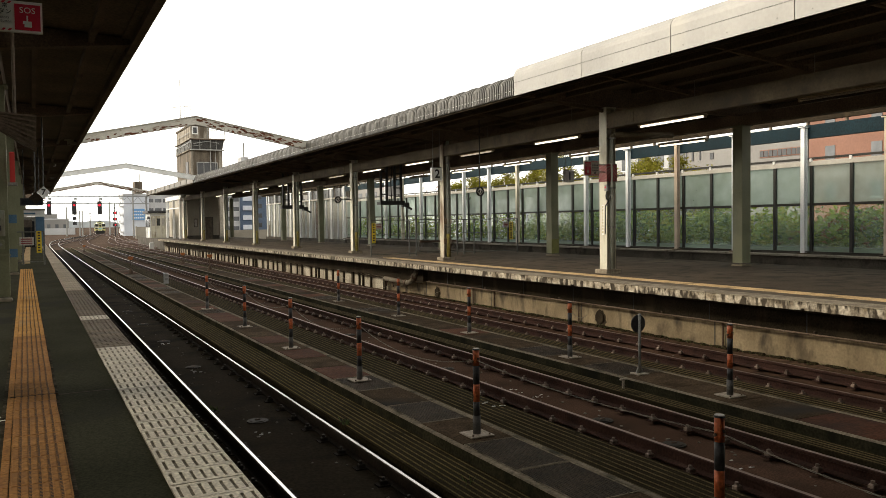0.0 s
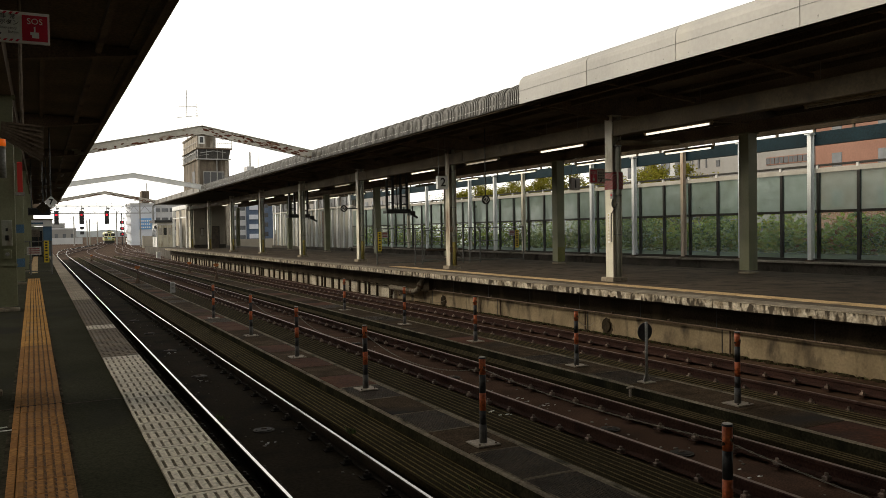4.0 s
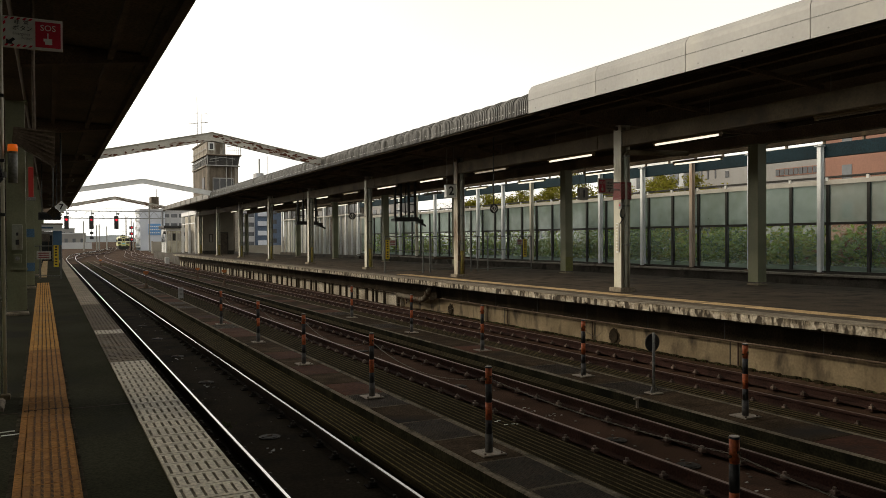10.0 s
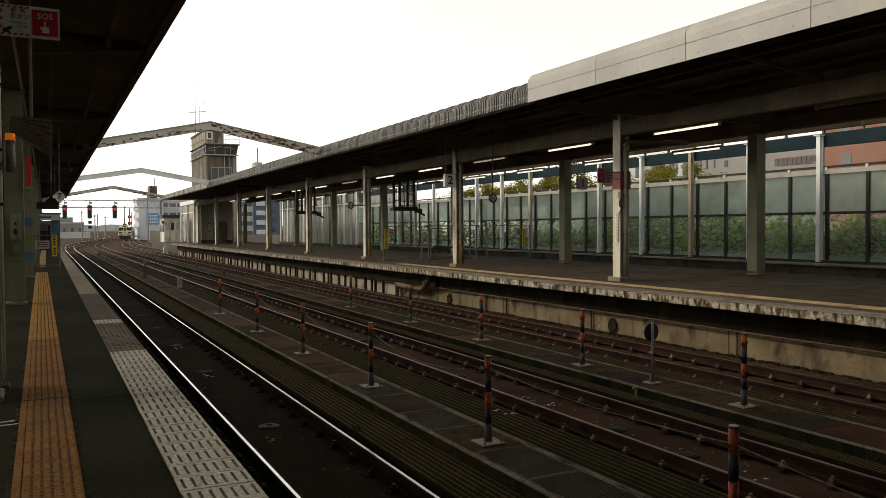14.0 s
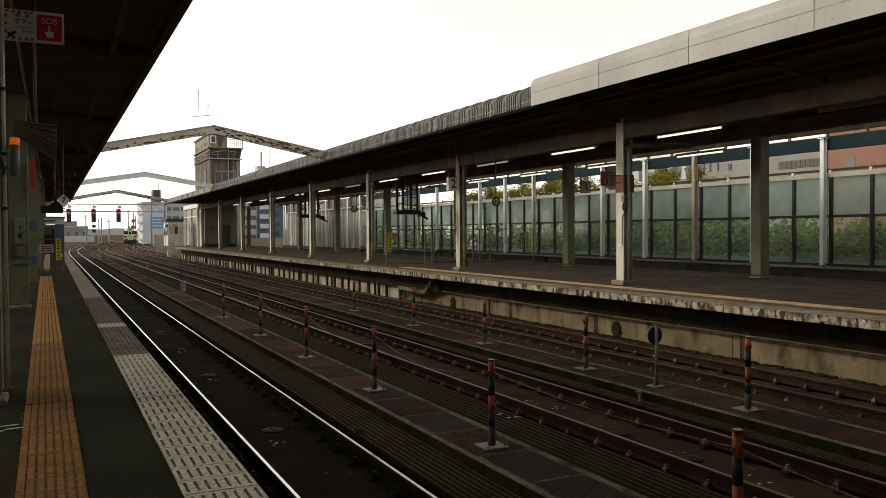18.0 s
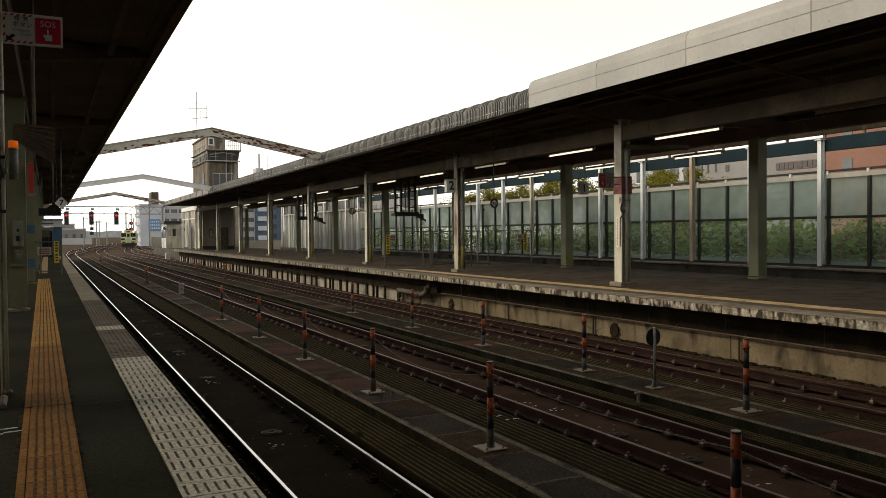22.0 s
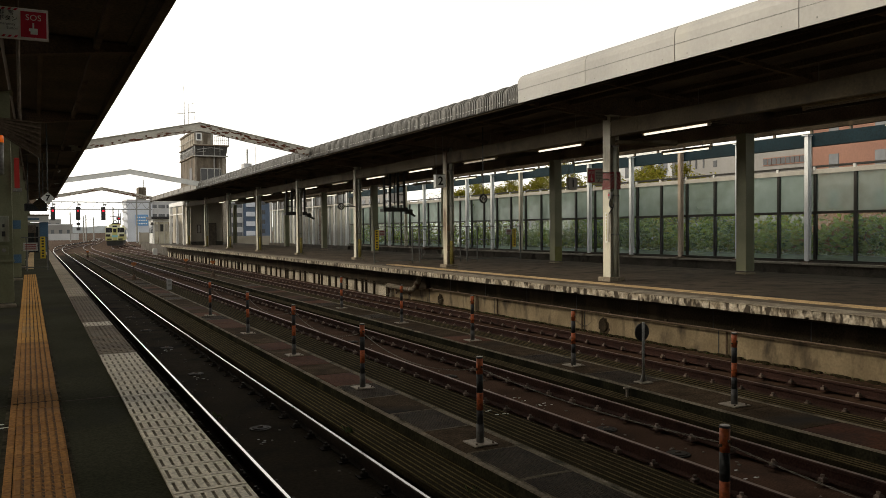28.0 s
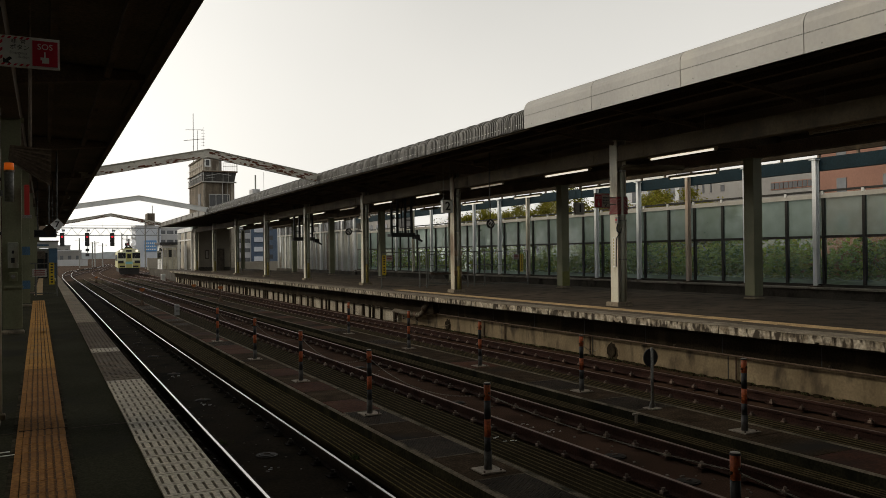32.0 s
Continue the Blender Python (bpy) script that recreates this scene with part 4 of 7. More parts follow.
def column(x, y, top, body, group, label, pipe=True, w=0.32, deck=DECK, guard=True, elbow=False):
    """Rolled steel section: flanges face the tracks, the web lies between them."""
    c = thing("platform_column", label, "column", group, at=(x, y, deck))
    h = top - deck
    if pipe:
        part("flange", Form().box(-w / 2, -w / 2 + 0.025, -w / 2, w / 2, 0.1, h), body, c)
        part("flange", Form().box(w / 2 - 0.025, w / 2, -w / 2, w / 2, 0.1, h), body, c)
        part("web", Form().box(-w / 2 + 0.025, w / 2 - 0.025, -0.012, 0.012, 0.1, h), body, c)
        for z in (1.3, 2.7):
            part("stiffener", Form().box(-w / 2 + 0.025, w / 2 - 0.025, -w / 2 + 0.01, -0.012, z, z + 0.012), body, c)
    else:
        part("shaft", Form().box(-w / 2, w / 2, -w / 2 - 0.01, -w / 2 + 0.012, 0.1, h).box(-w / 2, w / 2, w / 2 - 0.012, w / 2 + 0.01, 0.1, h).box(-w / 2 + 0.004, w / 2 - 0.004, -w / 2 + 0.012, w / 2 - 0.012, 0.1, h), body, c)
    e, f = (0.1, 0.12) if pipe else (0.035, 0.05)
    part("footing", Form().block(-w / 2 - e, w / 2 + e, -w / 2 - e, w / 2 + e, 0, f, 0.02), footing_m, c)
    e = 0.012 if pipe else 0.05
    part("head", Form().box(-w / 2 - e, w / 2 + e, -w / 2 - e, w / 2 + e, h - 0.04, h), body, c)
    if pipe:
        e = 4.83 - deck
        p = part("drainpipe", Form().rod((0.03, -w / 2, 0.1), (0.03, -w / 2, e - 0.08 if elbow else h), 0.065, 12), pale_pipe, c, "", True)
        if elbow:
            part("cross_pipe", Form().rod((0.03, -w / 2, e - 0.082), (0.1, -w / 2, e), 0.07, 12).rod((0.09, -w / 2, e), (2.3, -w / 2, e + 0.07), 0.078, 12), beam_m, p, "dusty brown cross pipe", True)
        if guard:
            part("pipe_guard", Form().rod((0.03, -w / 2, 0.11), (0.03, -w / 2, 1.05), 0.071, 10), guard_m, p, "faded yellow paint on the foot of the pipe", True)
        for z in (1.3, 2.4, 3.8):
            part("clip", Form().box(-0.05, 0.11, -w / 2 - 0.075, -0.012, z, z + 0.04), pipe_m, p)
    return c


for k in range(-3, 8):
    column(14.65, 18.0 + 10.0 * k, 5.6, cream_rusty if k == 1 else cream, "columns along the far platform edge", "cream column with rust streaking down from the roof" if k == 1 else "cream-painted steel column with a pale drainpipe", deck=DECK_R, guard=k != 0, elbow=k == 0)
    column(20.2, 18.2 + 10.38 * k, 5.36, green_grey, "inner columns of the far platform", "grey-green painted steel column on the far platform", pipe=False, w=0.37, deck=DECK_R)
for k in range(-3, 8):
    if k != -2:
        column(-0.52, 18.0 + 10.0 * (k if k > -2 else k + 0), 5.22, green_grey, "columns of the near platform", "grey-green painted steel column on the near platform", pipe=False, w=0.34)

# ---- roof-tie portals over the tracks ----
rust_scab = surface("dark_flaking_rust", (0.07, 0.024, 0.015), (0.14, 0.05, 0.028), 0.95, spec=0.1, scale=9, fine=40, bump=0.6)


def rust_patches(x0, x1, z_at, depth, n, reach, seed):
    """Ragged scabs of rust on the face of a beam; reach: how far up from its lower edge they climb."""
    r, f = random.Random(seed), Form()
    for i in range(n):
        cx = x0 + (x1 - x0) * (i + r.uniform(0.1, 0.9)) / n
        cz = z_at(cx) - depth * (1 - reach * r.random() ** 1.3) + 0.03
        w, h = r.uniform(0.05, 0.2), r.uniform(0.02, 0.06)
        slope = (z_at(cx + 0.05) - z_at(cx - 0.05)) / 0.1
        m = 13
        ring = []
        for j in range(m):
            a, q = 2 * math.pi * j / m, r.uniform(0.55, 1.15)
            u = math.cos(a) * w * q
            ring.append((cx + u, max(cz + math.sin(a) * h * q, z_at(cx) - depth + 0.004) + slope * u))
        f.add([(x, -0.104, z) for x, z in ring] + [(x, -0.0995, z) for x, z in ring], [tuple(range(m))] + [(j, (j + 1) % m, m + (j + 1) % m, m + j) for j in range(m)])
    return f


def portal(y, apex_x, apex_z, end_l, end_z, depth, mat, label):
    p = thing("roof_tie_portal", label, "steel beam", "cranked beams spanning the tracks", at=(0, y, 0))
    xl, xr = EAVE_L - 0.5, EAVE_R + 0.15
    for x0, x1, z0, z1 in ((xl, apex_x, end_l, apex_z), (apex_x, xr, apex_z, end_z)):
        part("beam", Form().slab([(x0, z0 - depth), (x1, z1 - depth), (x1, z1), (x0, z0)], -0.1, 0.1), mat, p)
        part("flange", Form().slab([(x0, z0), (x1, z1), (x1, z1 + 0.03), (x0, z0 + 0.03)], -0.15, 0.15), mat, p)
    if mat is white_rusty:
        right = lambda x: apex_z + (end_z - apex_z) * (x - apex_x) / (xr - apex_x)
        left = lambda x: end_l + (apex_z - end_l) * (x - xl) / (apex_x - xl)
        tagged(part("rust_scab", rust_patches(apex_x + 0.1, xr - 0.15, right, depth, 46, 0.75, int(y)), rust_scab, p, "dark flaking rust along the lower edge"), kind="stuff")
        tagged(part("rust_scab", rust_patches(xl + 0.3, apex_x - 0.3, left, depth, 17, 0.35, int(y) + 1), rust_scab, p, "dark flaking rust along the lower edge"), kind="stuff")
    part("foot", Form().box(xr - 0.12, xr + 0.1, -0.14, 0.14, EAVE_Z + 0.3, end_z), mat, p)
    part("foot", Form().box(xl - 0.1, xl + 0.12, -0.14, 0.14, 5.9, end_l), mat, p)
    return p


portal(35.6, 6.47, 7.1, 6.02, 6.17, 0.34, white_rusty, "white cranked steel beam with peeling paint and rust")
portal(63.6, 6.45, 7.05, 6.22, 6.22, 0.34, white_paint, "weathered white cranked steel beam")
portal(91.0, 6.40, 7.1, 6.15, 6.15, 0.32, white_rusty, "rusty white cranked steel beam at the platform ends")

# ---- signal gantry ----
GY = 125.0
gan = thing("signal_gantry", "grey steel lattice gantry across the tracks", "signal gantry")
for z in (5.68, 6.72):
    for dy in (-0.3, 0.3):
        part("chord", Form().bar((-2.4, GY + dy, z), (15.6, GY + dy, z), 0.09, 0.12), galv, gan)
for k in range(24):
    x = -2.4 + k * 0.75
    a, b = (5.7, 6.7) if k % 2 else (6.7, 5.7)
    part("lacing", Form().bar((x, GY - 0.3, a), (x + 0.75, GY - 0.3, b), 0.045, 0.06), galv, gan)
for x in (-2.3, 15.3):
    part("leg", Form().box(x - 0.13, x + 0.13, GY - 0.16, GY + 0.16, GROUND, 6.8), galv, gan)
for z in (7.1, 7.45):
    part("handrail", Form().bar((-2.4, GY - 0.3, z), (15.6, GY - 0.3, z), 0.035, 0.035), galv, gan)
for k in range(10):
    part("handrail_post", Form().bar((-2.4 + 2 * k, GY - 0.3, 6.7), (-2.4 + 2 * k, GY - 0.3, 7.45), 0.035, 0.035), galv, gan)
red_on = glow("red_signal_lamp", (1.0, 0.012, 0.04), 1.3)
dim = surface("dark_signal_lens", (0.02, 0.02, 0.02), (0.03, 0.03, 0.03), 0.3, bump=0)
hood = surface("matt_black_hood", (0.02, 0.02, 0.022), (0.03, 0.03, 0.032), 0.6, bump=0.02)


red_dim = glow("faint_red_signal_lamp", (0.7, 0.01, 0.03), 0.8)


def signal(x, lit, lamp_m=None):
    s = thing("railway_signal", "black colour-light signal showing red" if lit else "black unlit colour-light signal", "railway signal", "signals on the gantry", at=(x, GY - 0.45, 0))
    part("housing", Form().block(-0.3, 0.3, -0.1, 0.12, 4.1, 6.02, 0.06), hood, s)
    part("bracket", Form().box(-0.04, 0.04, 0.0, 0.2, 6.02, 6.72), galv, s)
    part("top_lamp_box", Form().box(-0.05, 0.38, -0.08, 0.1, 6.2, 6.5), galv, s)
    for i, z in enumerate((5.8, 5.45, 4.85, 4.4)):
        on = lit and i == 1
        part("lens", Form().rod((0, -0.1, z), (0, -0.13, z), 0.115 if not on else 0.15, 12), (lamp_m or red_on) if on else dim, s)
        part("visor", Form().box(-0.13, 0.13, -0.34, -0.1, z + 0.13, z + 0.15), hood, s)
    return s


signal(2.35, True)
signal(5.58, True, red_dim)
signal(8.9, True)
for z in (3.35, 2.65):
    s = thing("route_indicator", "small black route indicator box below a signal", "railway signal", at=(5.6, GY - 0.4, z))
    part("box", Form().block(-0.25, 0.25, -0.12, 0.12, 0, 0.42, 0.03), hood, s)
    part("stem", Form().box(-0.04, 0.04, 0.0, 0.08, 0.42, 0.8), galv, s)

# ---- the local train ----
train_yellow = surface("pale_yellow_green_train_paint", (0.46, 0.44, 0.16), (0.52, 0.5, 0.2), 0.35, fine_mix=0.05, bump=0.02)
train_white = surface("cream_train_paint", (0.64, 0.64, 0.46), (0.70, 0.70, 0.52), 0.35, fine_mix=0.05, bump=0.02)
train_glass = surface("dark_train_glass", (0.02, 0.022, 0.024), (0.03, 0.032, 0.035), 0.1, bump=0)
under = surface("black_underframe", (0.02, 0.02, 0.02), (0.035, 0.033, 0.03), 0.8)
aqua = surface("aqua_headboard", (0.2, 0.5, 0.55), (0.24, 0.56, 0.6), 0.4, fine_mix=0.05)
front_lamp = glow("lit_headlamp", (1.0, 0.93, 0.8), 1.9)
train = thing("local_train", "pale yellow-green local train with lit headlamps", "train")
W = 1.45
sec = [(-W, 1.0), (W, 1.0), (W, 3.0), (W - 0.12, 3.35), (W - 0.5, 3.62), (0, 3.72), (-W + 0.5, 3.62), (-W + 0.12, 3.35), (-W, 3.0)]
part("body", Form().slab(sec, 0.06, 20.5), train_yellow, train, "pale yellow-green painted body")
part("front_panel", Form().slab([(-W + 0.02, 1.0), (W - 0.02, 1.0), (W - 0.02, 2.95), (W - 0.16, 3.3), (W - 0.55, 3.55), (-W + 0.55, 3.55), (-W + 0.16, 3.3), (-W + 0.02, 2.95)], 0.0, 0.06), train_white, train, "cream front panel")
for s in (-1, 1):
    part("yellow_panel", Form().block(min(s * 0.5, s * 1.43), max(s * 0.5, s * 1.43), -0.014, 0.0, 1.0, 1.75, 0.004), train_yellow, train)
    part("cab_window", Form().box(min(s * 0.43, s * 1.38), max(s * 0.43, s * 1.42), -0.02, 0.0, 2.3, 3.06), train_glass, train)
    part("tail_lamp_panel", Form().box(min(s * 0.7, s * 1.4), max(s * 0.7, s * 1.4), -0.03, 0.0, 1.62, 2.0), under, train)
    lb = part("headlamp", Form().rod((s * 1.0, -0.06, 3.34), (s * 1.0, 0.0, 3.34), 0.19, 14), under, train)
    part("lens", Form().rod((s * 1.0, -0.075, 3.34), (s * 1.0, -0.06, 3.34), 0.17, 14), front_lamp, lb)
    part("step", Form().box(s * 1.1 - 0.18, s * 1.1 + 0.18, -0.12, 0.0, 0.45, 0.52), under, train)
part("gangway_door", Form().block(-0.38, 0.38, -0.03, 0.0, 1.0, 3.1, 0.01), train_yellow, train)
part("door_window", Form().box(-0.24, 0.24, -0.045, -0.03, 2.3, 2.9), train_glass, train)
part("destination_box", Form().box(-0.35, 0.35, -0.04, 0.0, 3.2, 3.45), train_glass, train)
part("headboard", Form().block(-0.45, 0.45, -0.06, -0.031, 1.5, 1.85, 0.01), aqua, train, "aqua headboard")
part("skirt", Form().box(-1.3, 1.3, 0.1, 20.4, 0.35, 1.0), under, train)
part("snowplough", Form().slab([(-1.2, 0.12), (1.2, 0.12), (1.25, 0.6), (-1.25, 0.6)], -0.15, 0.1), under, train)
for s in (-1, 1):
    part("grille", Form().box(min(s * 0.5, s * 1.2), max(s * 0.5, s * 1.2), -0.03, -0.0145, 1.08, 1.3), under, train)
    part("wiper", Form().bar((s * 0.6, -0.03, 2.25), (s * 0.9, -0.03, 2.8), 0.02, 0.03), pipe_m, train)
part("coupler", Form().box(-0.16, 0.16, -0.55, 0.05, 0.72, 1.0), under, train)
part("pantograph", Form().bar((-0.5, 2.2, 3.7), (0.0, 2.8, 4.4), 0.09, 0.09).bar((0, 2.8, 4.4), (0, 1.6, 5.0), 0.09, 0.09).bar((0.5, 2.2, 3.7), (0.0, 2.8, 4.4), 0.09, 0.09).bar((-0.8, 1.6, 5.0), (0.8, 1.6, 5.0), 0.1, 0.1).box(-0.4, 0.4, 1.6, 3.2, 3.7, 3.95), under, train)
for y in (2.4, 4.5, 15.4, 17.5):
    wh = part("wheel_set", Form().rod((-0.62, y, 0.43), (-0.5, y, 0.43), 0.43, 20).rod((0.5, y, 0.43), (0.62, y, 0.43), 0.43, 20).rod((-0.5, y, 0.43), (0.5, y, 0.43), 0.08, 8), under, train)
for k in range(9):
    for s in (-1, 1):
        part("side_window", Form().box(min(s * W, s * (W + 0.012)), max(s * W, s * (W + 0.012)), 2.2 + k * 1.9, 3.5 + k * 1.9, 1.95, 2.8), train_glass, train)
plate_pale = surface("dusty_pale_board", (0.36, 0.34, 0.31), (0.44, 0.42, 0.38), 0.6, scale=4)


def lettering(text, size, mat, parent, m, name="lettering", thick=0.002, bold=0.0):
    """Built-in font turned into a thin mesh; it lies in its own x-y plane before m."""
    cu = bpy.data.curves.new(name, "FONT")
    cu.body, cu.size, cu.extrude, cu.align_x, cu.align_y = text, size, thick, "CENTER", "CENTER"
    cu.resolution_u, cu.offset = 3, bold * size
    tmp = new("tmp", cu)
    bpy.context.view_layer.update()
    me = bpy.data.meshes.new_from_object(tmp.evaluated_get(bpy.context.evaluated_depsgraph_get()))
    bpy.data.objects.remove(tmp)
    me.materials.clear()
    me.materials.append(mat)
    ob = new(name, me)
    ob.parent = parent
    ob.matrix_basis = m
    return ob


FACE = pose(0, 0, 0, 90, 0, 0)      # upright, facing -y


# ---- near platform: tactile line and edge panels ----
def tactile_mesh(mat, full=True):
    """A flat block with raised bars; rows of small dark dots lie between them."""
    f = Form().box(-0.148, 0.148, 0.002, 0.298, 0, 0.016)
    if full:
        for i in range(5):
            x = -0.148 + (i + 1) * 0.296 / 6
            f.k = 1
            for j in range(11):
                y = 0.012 + j * 0.0265
                f.box(x - 0.0065, x + 0.0065, y, y + 0.014, 0.0155, 0.0168)
            f.k = 0
        for i in range(6):
            x = -0.148 + (i + 0.5) * 0.296 / 6
            f.add([(x - 0.017, 0.006, 0.016), (x + 0.017, 0.006, 0.016), (x + 0.017, 0.294, 0.016), (x - 0.017, 0.294, 0.016),
                   (x - 0.013, 0.01, 0.0195), (x + 0.013, 0.01, 0.0195), (x + 0.013, 0.29, 0.0195), (x - 0.013, 0.29, 0.0195)],
                  [(4, 5, 6, 7), (0, 1, 5, 4), (1, 2, 6, 5), (2, 3, 7, 6), (3, 0, 4, 7)])
    else:
        for i in range(6):
            x = -0.148 + (i + 0.5) * 0.296 / 6
            f.box(x - 0.016, x + 0.016, 0.01, 0.29, 0.016, 0.020)
    return f.mesh("tactile_block", [mat, ochre_dark])


mortar_m = surface("crumbled_grey_mortar", (0.02, 0.018, 0.012), (0.06, 0.053, 0.038), 0.95, spec=0.02, scale=9, fine=40, bump=0.4, stain=(0.016, 0.015, 0.011), stain_scale=4)
tac = thing("tactile_line", "worn ochre tactile paving along the near platform", "tactile paving", at=(0, 0, 0))
old_me, new_me, tan_me = tactile_mesh(ochre), tactile_mesh(ochre_new), tactile_mesh(faded_yellow, False)
border_form = Form().block(-0.023, 0.023, 0.003, 0.297, 0, 0.017, 0.003)
border_me, border_new = border_form.mesh("border_block", ochre), border_form.mesh("border_block", ochre_new)
rnd = random.Random(3)
for k in range(-8, 97):
    y = 2.0 + 0.3 * k
    drift = -0.0062 * (y - 4.9)        # shifts sideways with distance to fit the camera's view
    o = part("tactile_block", old_me if y < 11.7 else new_me, None, tac)
    o.matrix_basis = pose(0.053 + drift + rnd.uniform(-0.002, 0.002), y, DECK - 0.004, 0, 0, 0.36 + rnd.uniform(-0.25, 0.25)) @ Matrix.Diagonal((1.06, 1, 1, 1))
    o = part("border_block", border_me if y < 11.7 else border_new, None, tac)
    o.matrix_basis = pose(-0.131 + drift, y + rnd.uniform(-0.004, 0.004), DECK - 0.004, 0, 0, 0.36)
for k in range(-50, -8):
    y = 2.0 + 0.3 * k
    part("tactile_block", old_me, None, tac).matrix_basis = pose(0.053 - 0.0062 * (y - 4.9), y, DECK - 0.004, 0, 0, 0.36) @ Matrix.Diagonal((1.06, 1, 1, 1))
    part("border_block", border_me, None, tac).matrix_basis = pose(-0.131 - 0.0062 * (y - 4.9), y, DECK - 0.004, 0, 0, 0.36)
for k in range(98):
    y = 36.0 + 0.3 * k
    o = part("tactile_block", tan_me, None, tac)
    o.matrix_basis = pose(-0.17, y, DECK - 0.004)
for x in (-0.17, 0.222):
    part("edge_mortar", Form().bar((x + 0.111, -13, DECK), (x - 0.156, 30, DECK), 0.028, 0.006), mortar_m, tac)

PANEL = 0.405


def edge_mesh(mat, n, holes):
    f = Form()
    w = PANEL
    if holes == 1:
        for i in range(n + 1):
            x0 = 0.0 if i == 0 else (i - 0.5) * w / n + 0.0105
            x1 = w if i == n else (i + 0.5) * w / n - 0.0105
            f.box(x0, x1, 0.04, 0.226, 0.004, 0.022)
        f.box(0, w, 0.004, 0.04, 0.004, 0.022).box(0, w, 0.226, 0.2615, 0.004, 0.022)
    else:
        for r in range(holes):
            y0 = 0.004 + r * 0.26 / holes
            d = 0.26 / holes
            f.box(0, w, y0, y0 + d * 0.4, 0.004, 0.02)
            for i in range(n + 1):
                x0 = 0.0 if i == 0 else (i - 0.5) * w / n + 0.013
                x1 = w if i == n else (i + 0.5) * w / n - 0.013
                f.box(x0, x1, y0 + d * 0.4, y0 + d, 0.004, 0.02)
    return f.mesh("edge_panel", mat)


edge = thing("platform_edge_strip", "slotted white edge panels with older brown ones beyond", "edge paving", at=(0, 0, 0))
part("bedding", Form().box(0.692, EDGE_L - 0.002, -13.2, 92, DECK, DECK + 0.0145), slot_m, edge)
w_me, o_me, t_me = edge_mesh(edge_white, 7, 1), edge_mesh(edge_old, 7, 2), edge_mesh(edge_tan, 7, 2)
for k in range(-20, 111):
    y = 4.565 + 0.2683 * k
    o = part("edge_panel", w_me if y < 10.1 or 13.35 < y < 13.7 else o_me if y < 19.8 else t_me, None, edge)
    o.matrix_basis = pose(0.692, y, DECK + rnd.uniform(-0.001, 0.001), 0, 0, rnd.uniform(-0.12, 0.12))
for k in range(-65, -20):
    part("edge_panel", w_me, None, edge).matrix_basis = pose(0.692, 4.565 + 0.2683 * k, DECK)
slabs = Form().block(0, 0.40, 0.01, 0.99, 0.0, 0.02, 0.004).mesh("edge_slab", edge_tan)
for k in range(58):
    o = part("edge_slab", slabs, None, edge)
    o.matrix_basis = pose(0.70, 34.4 + k, DECK)
setting("platform_joint", Form().box(-14, 0.69, 7.652, 7.675, DECK - 0.002, DECK + 0.002).box(-0.157, 0.212, 7.655, 7.671, DECK + 0.001, DECK + 0.0165), ochre_dark, "dark expansion joint across the platform", "joint")
for i, (x, y, a) in enumerate(((-0.27, 6.95, 10), (-0.36, 6.80, -15), (-0.22, 6.83, 5))):
    m = tagged(part("paint_mark", Form().block(-0.07, 0.07, -0.012, 0.012, 0, 0.004, 0.001), sign_white), "scrap of worn white paint on the asphalt", "paint mark", "", "")
    m.matrix_basis = pose(x, y, DECK, 0, 0, a)

# near-platform column nearest the camera: slim post with the alarm gear
red_dull = surface("dull_red_paint", (0.2, 0.02, 0.02), (0.26, 0.03, 0.03), 0.6, scale=3)
post = thing("alarm_post", "pale steel post with red and white bands carrying alarm gear", "column", at=(-0.445, 8.45, DECK))
part("shaft", Form().box(-0.2, -0.06, -0.07, 0.07, 0.05, 4.4), green_grey, post)
part("pipe", Form().rod((0.118, -0.05, 0), (0.118, -0.05, 4.3), 0.017, 10), cream, post, "", True)
part("footing", Form().block(-0.29, 0.0, -0.16, 0.16, 0, 0.07, 0.015).block(0.08, 0.16, -0.1, 0.0, 0, 0.05, 0.01), concrete, post)
for i in range(6):
    part("hazard_band", Form().slab([(-0.205, 2.55 + i * 0.16), (-0.055, 2.62 + i * 0.16), (-0.055, 2.70 + i * 0.16), (-0.205, 2.63 + i * 0.16)], -0.078, -0.071), red_dull if i % 2 else beam_m, post)
for z in (1.7, 2.2, 2.8):
    part("cable_clip", Form().box(-0.06, 0.138, -0.075, -0.035, z, z + 0.03), sign_black, post)
part("cable", Form().rod((0.02, -0.1, 2.45), (0.12, -0.14, 2.05), 0.018, 8).rod((0.12, -0.14, 2.05), (0.04, -0.12, 1.95), 0.018, 8), sign_black, post)

beacon_glow = glow("lit_orange_beacon_lens", (0.85, 0.15, 0.015), 0.42)
beacon = thing("warning_beacon", "lit orange warning beacon on a grey housing beside the post", "beacon", at=(-0.24, 8.36, 2.97))
part("housing", Form().rod((0, 0, 0.0), (0, 0, 0.275), 0.04, 12), pipe_m, beacon, "", True)
part("lens", Form().rod((0, 0, 0.29), (0, 0, 0.355), 0.043, 12, 0.04), beacon_glow, beacon, "orange plastic lens", True)
part("collar", Form().rod((0, 0, 0.27), (0, 0, 0.29), 0.045, 12), plate_m, beacon)
part("bracket", Form().box(-0.14, -0.05, -0.02, 0.02, 0.05, 0.1), pipe_m, beacon)

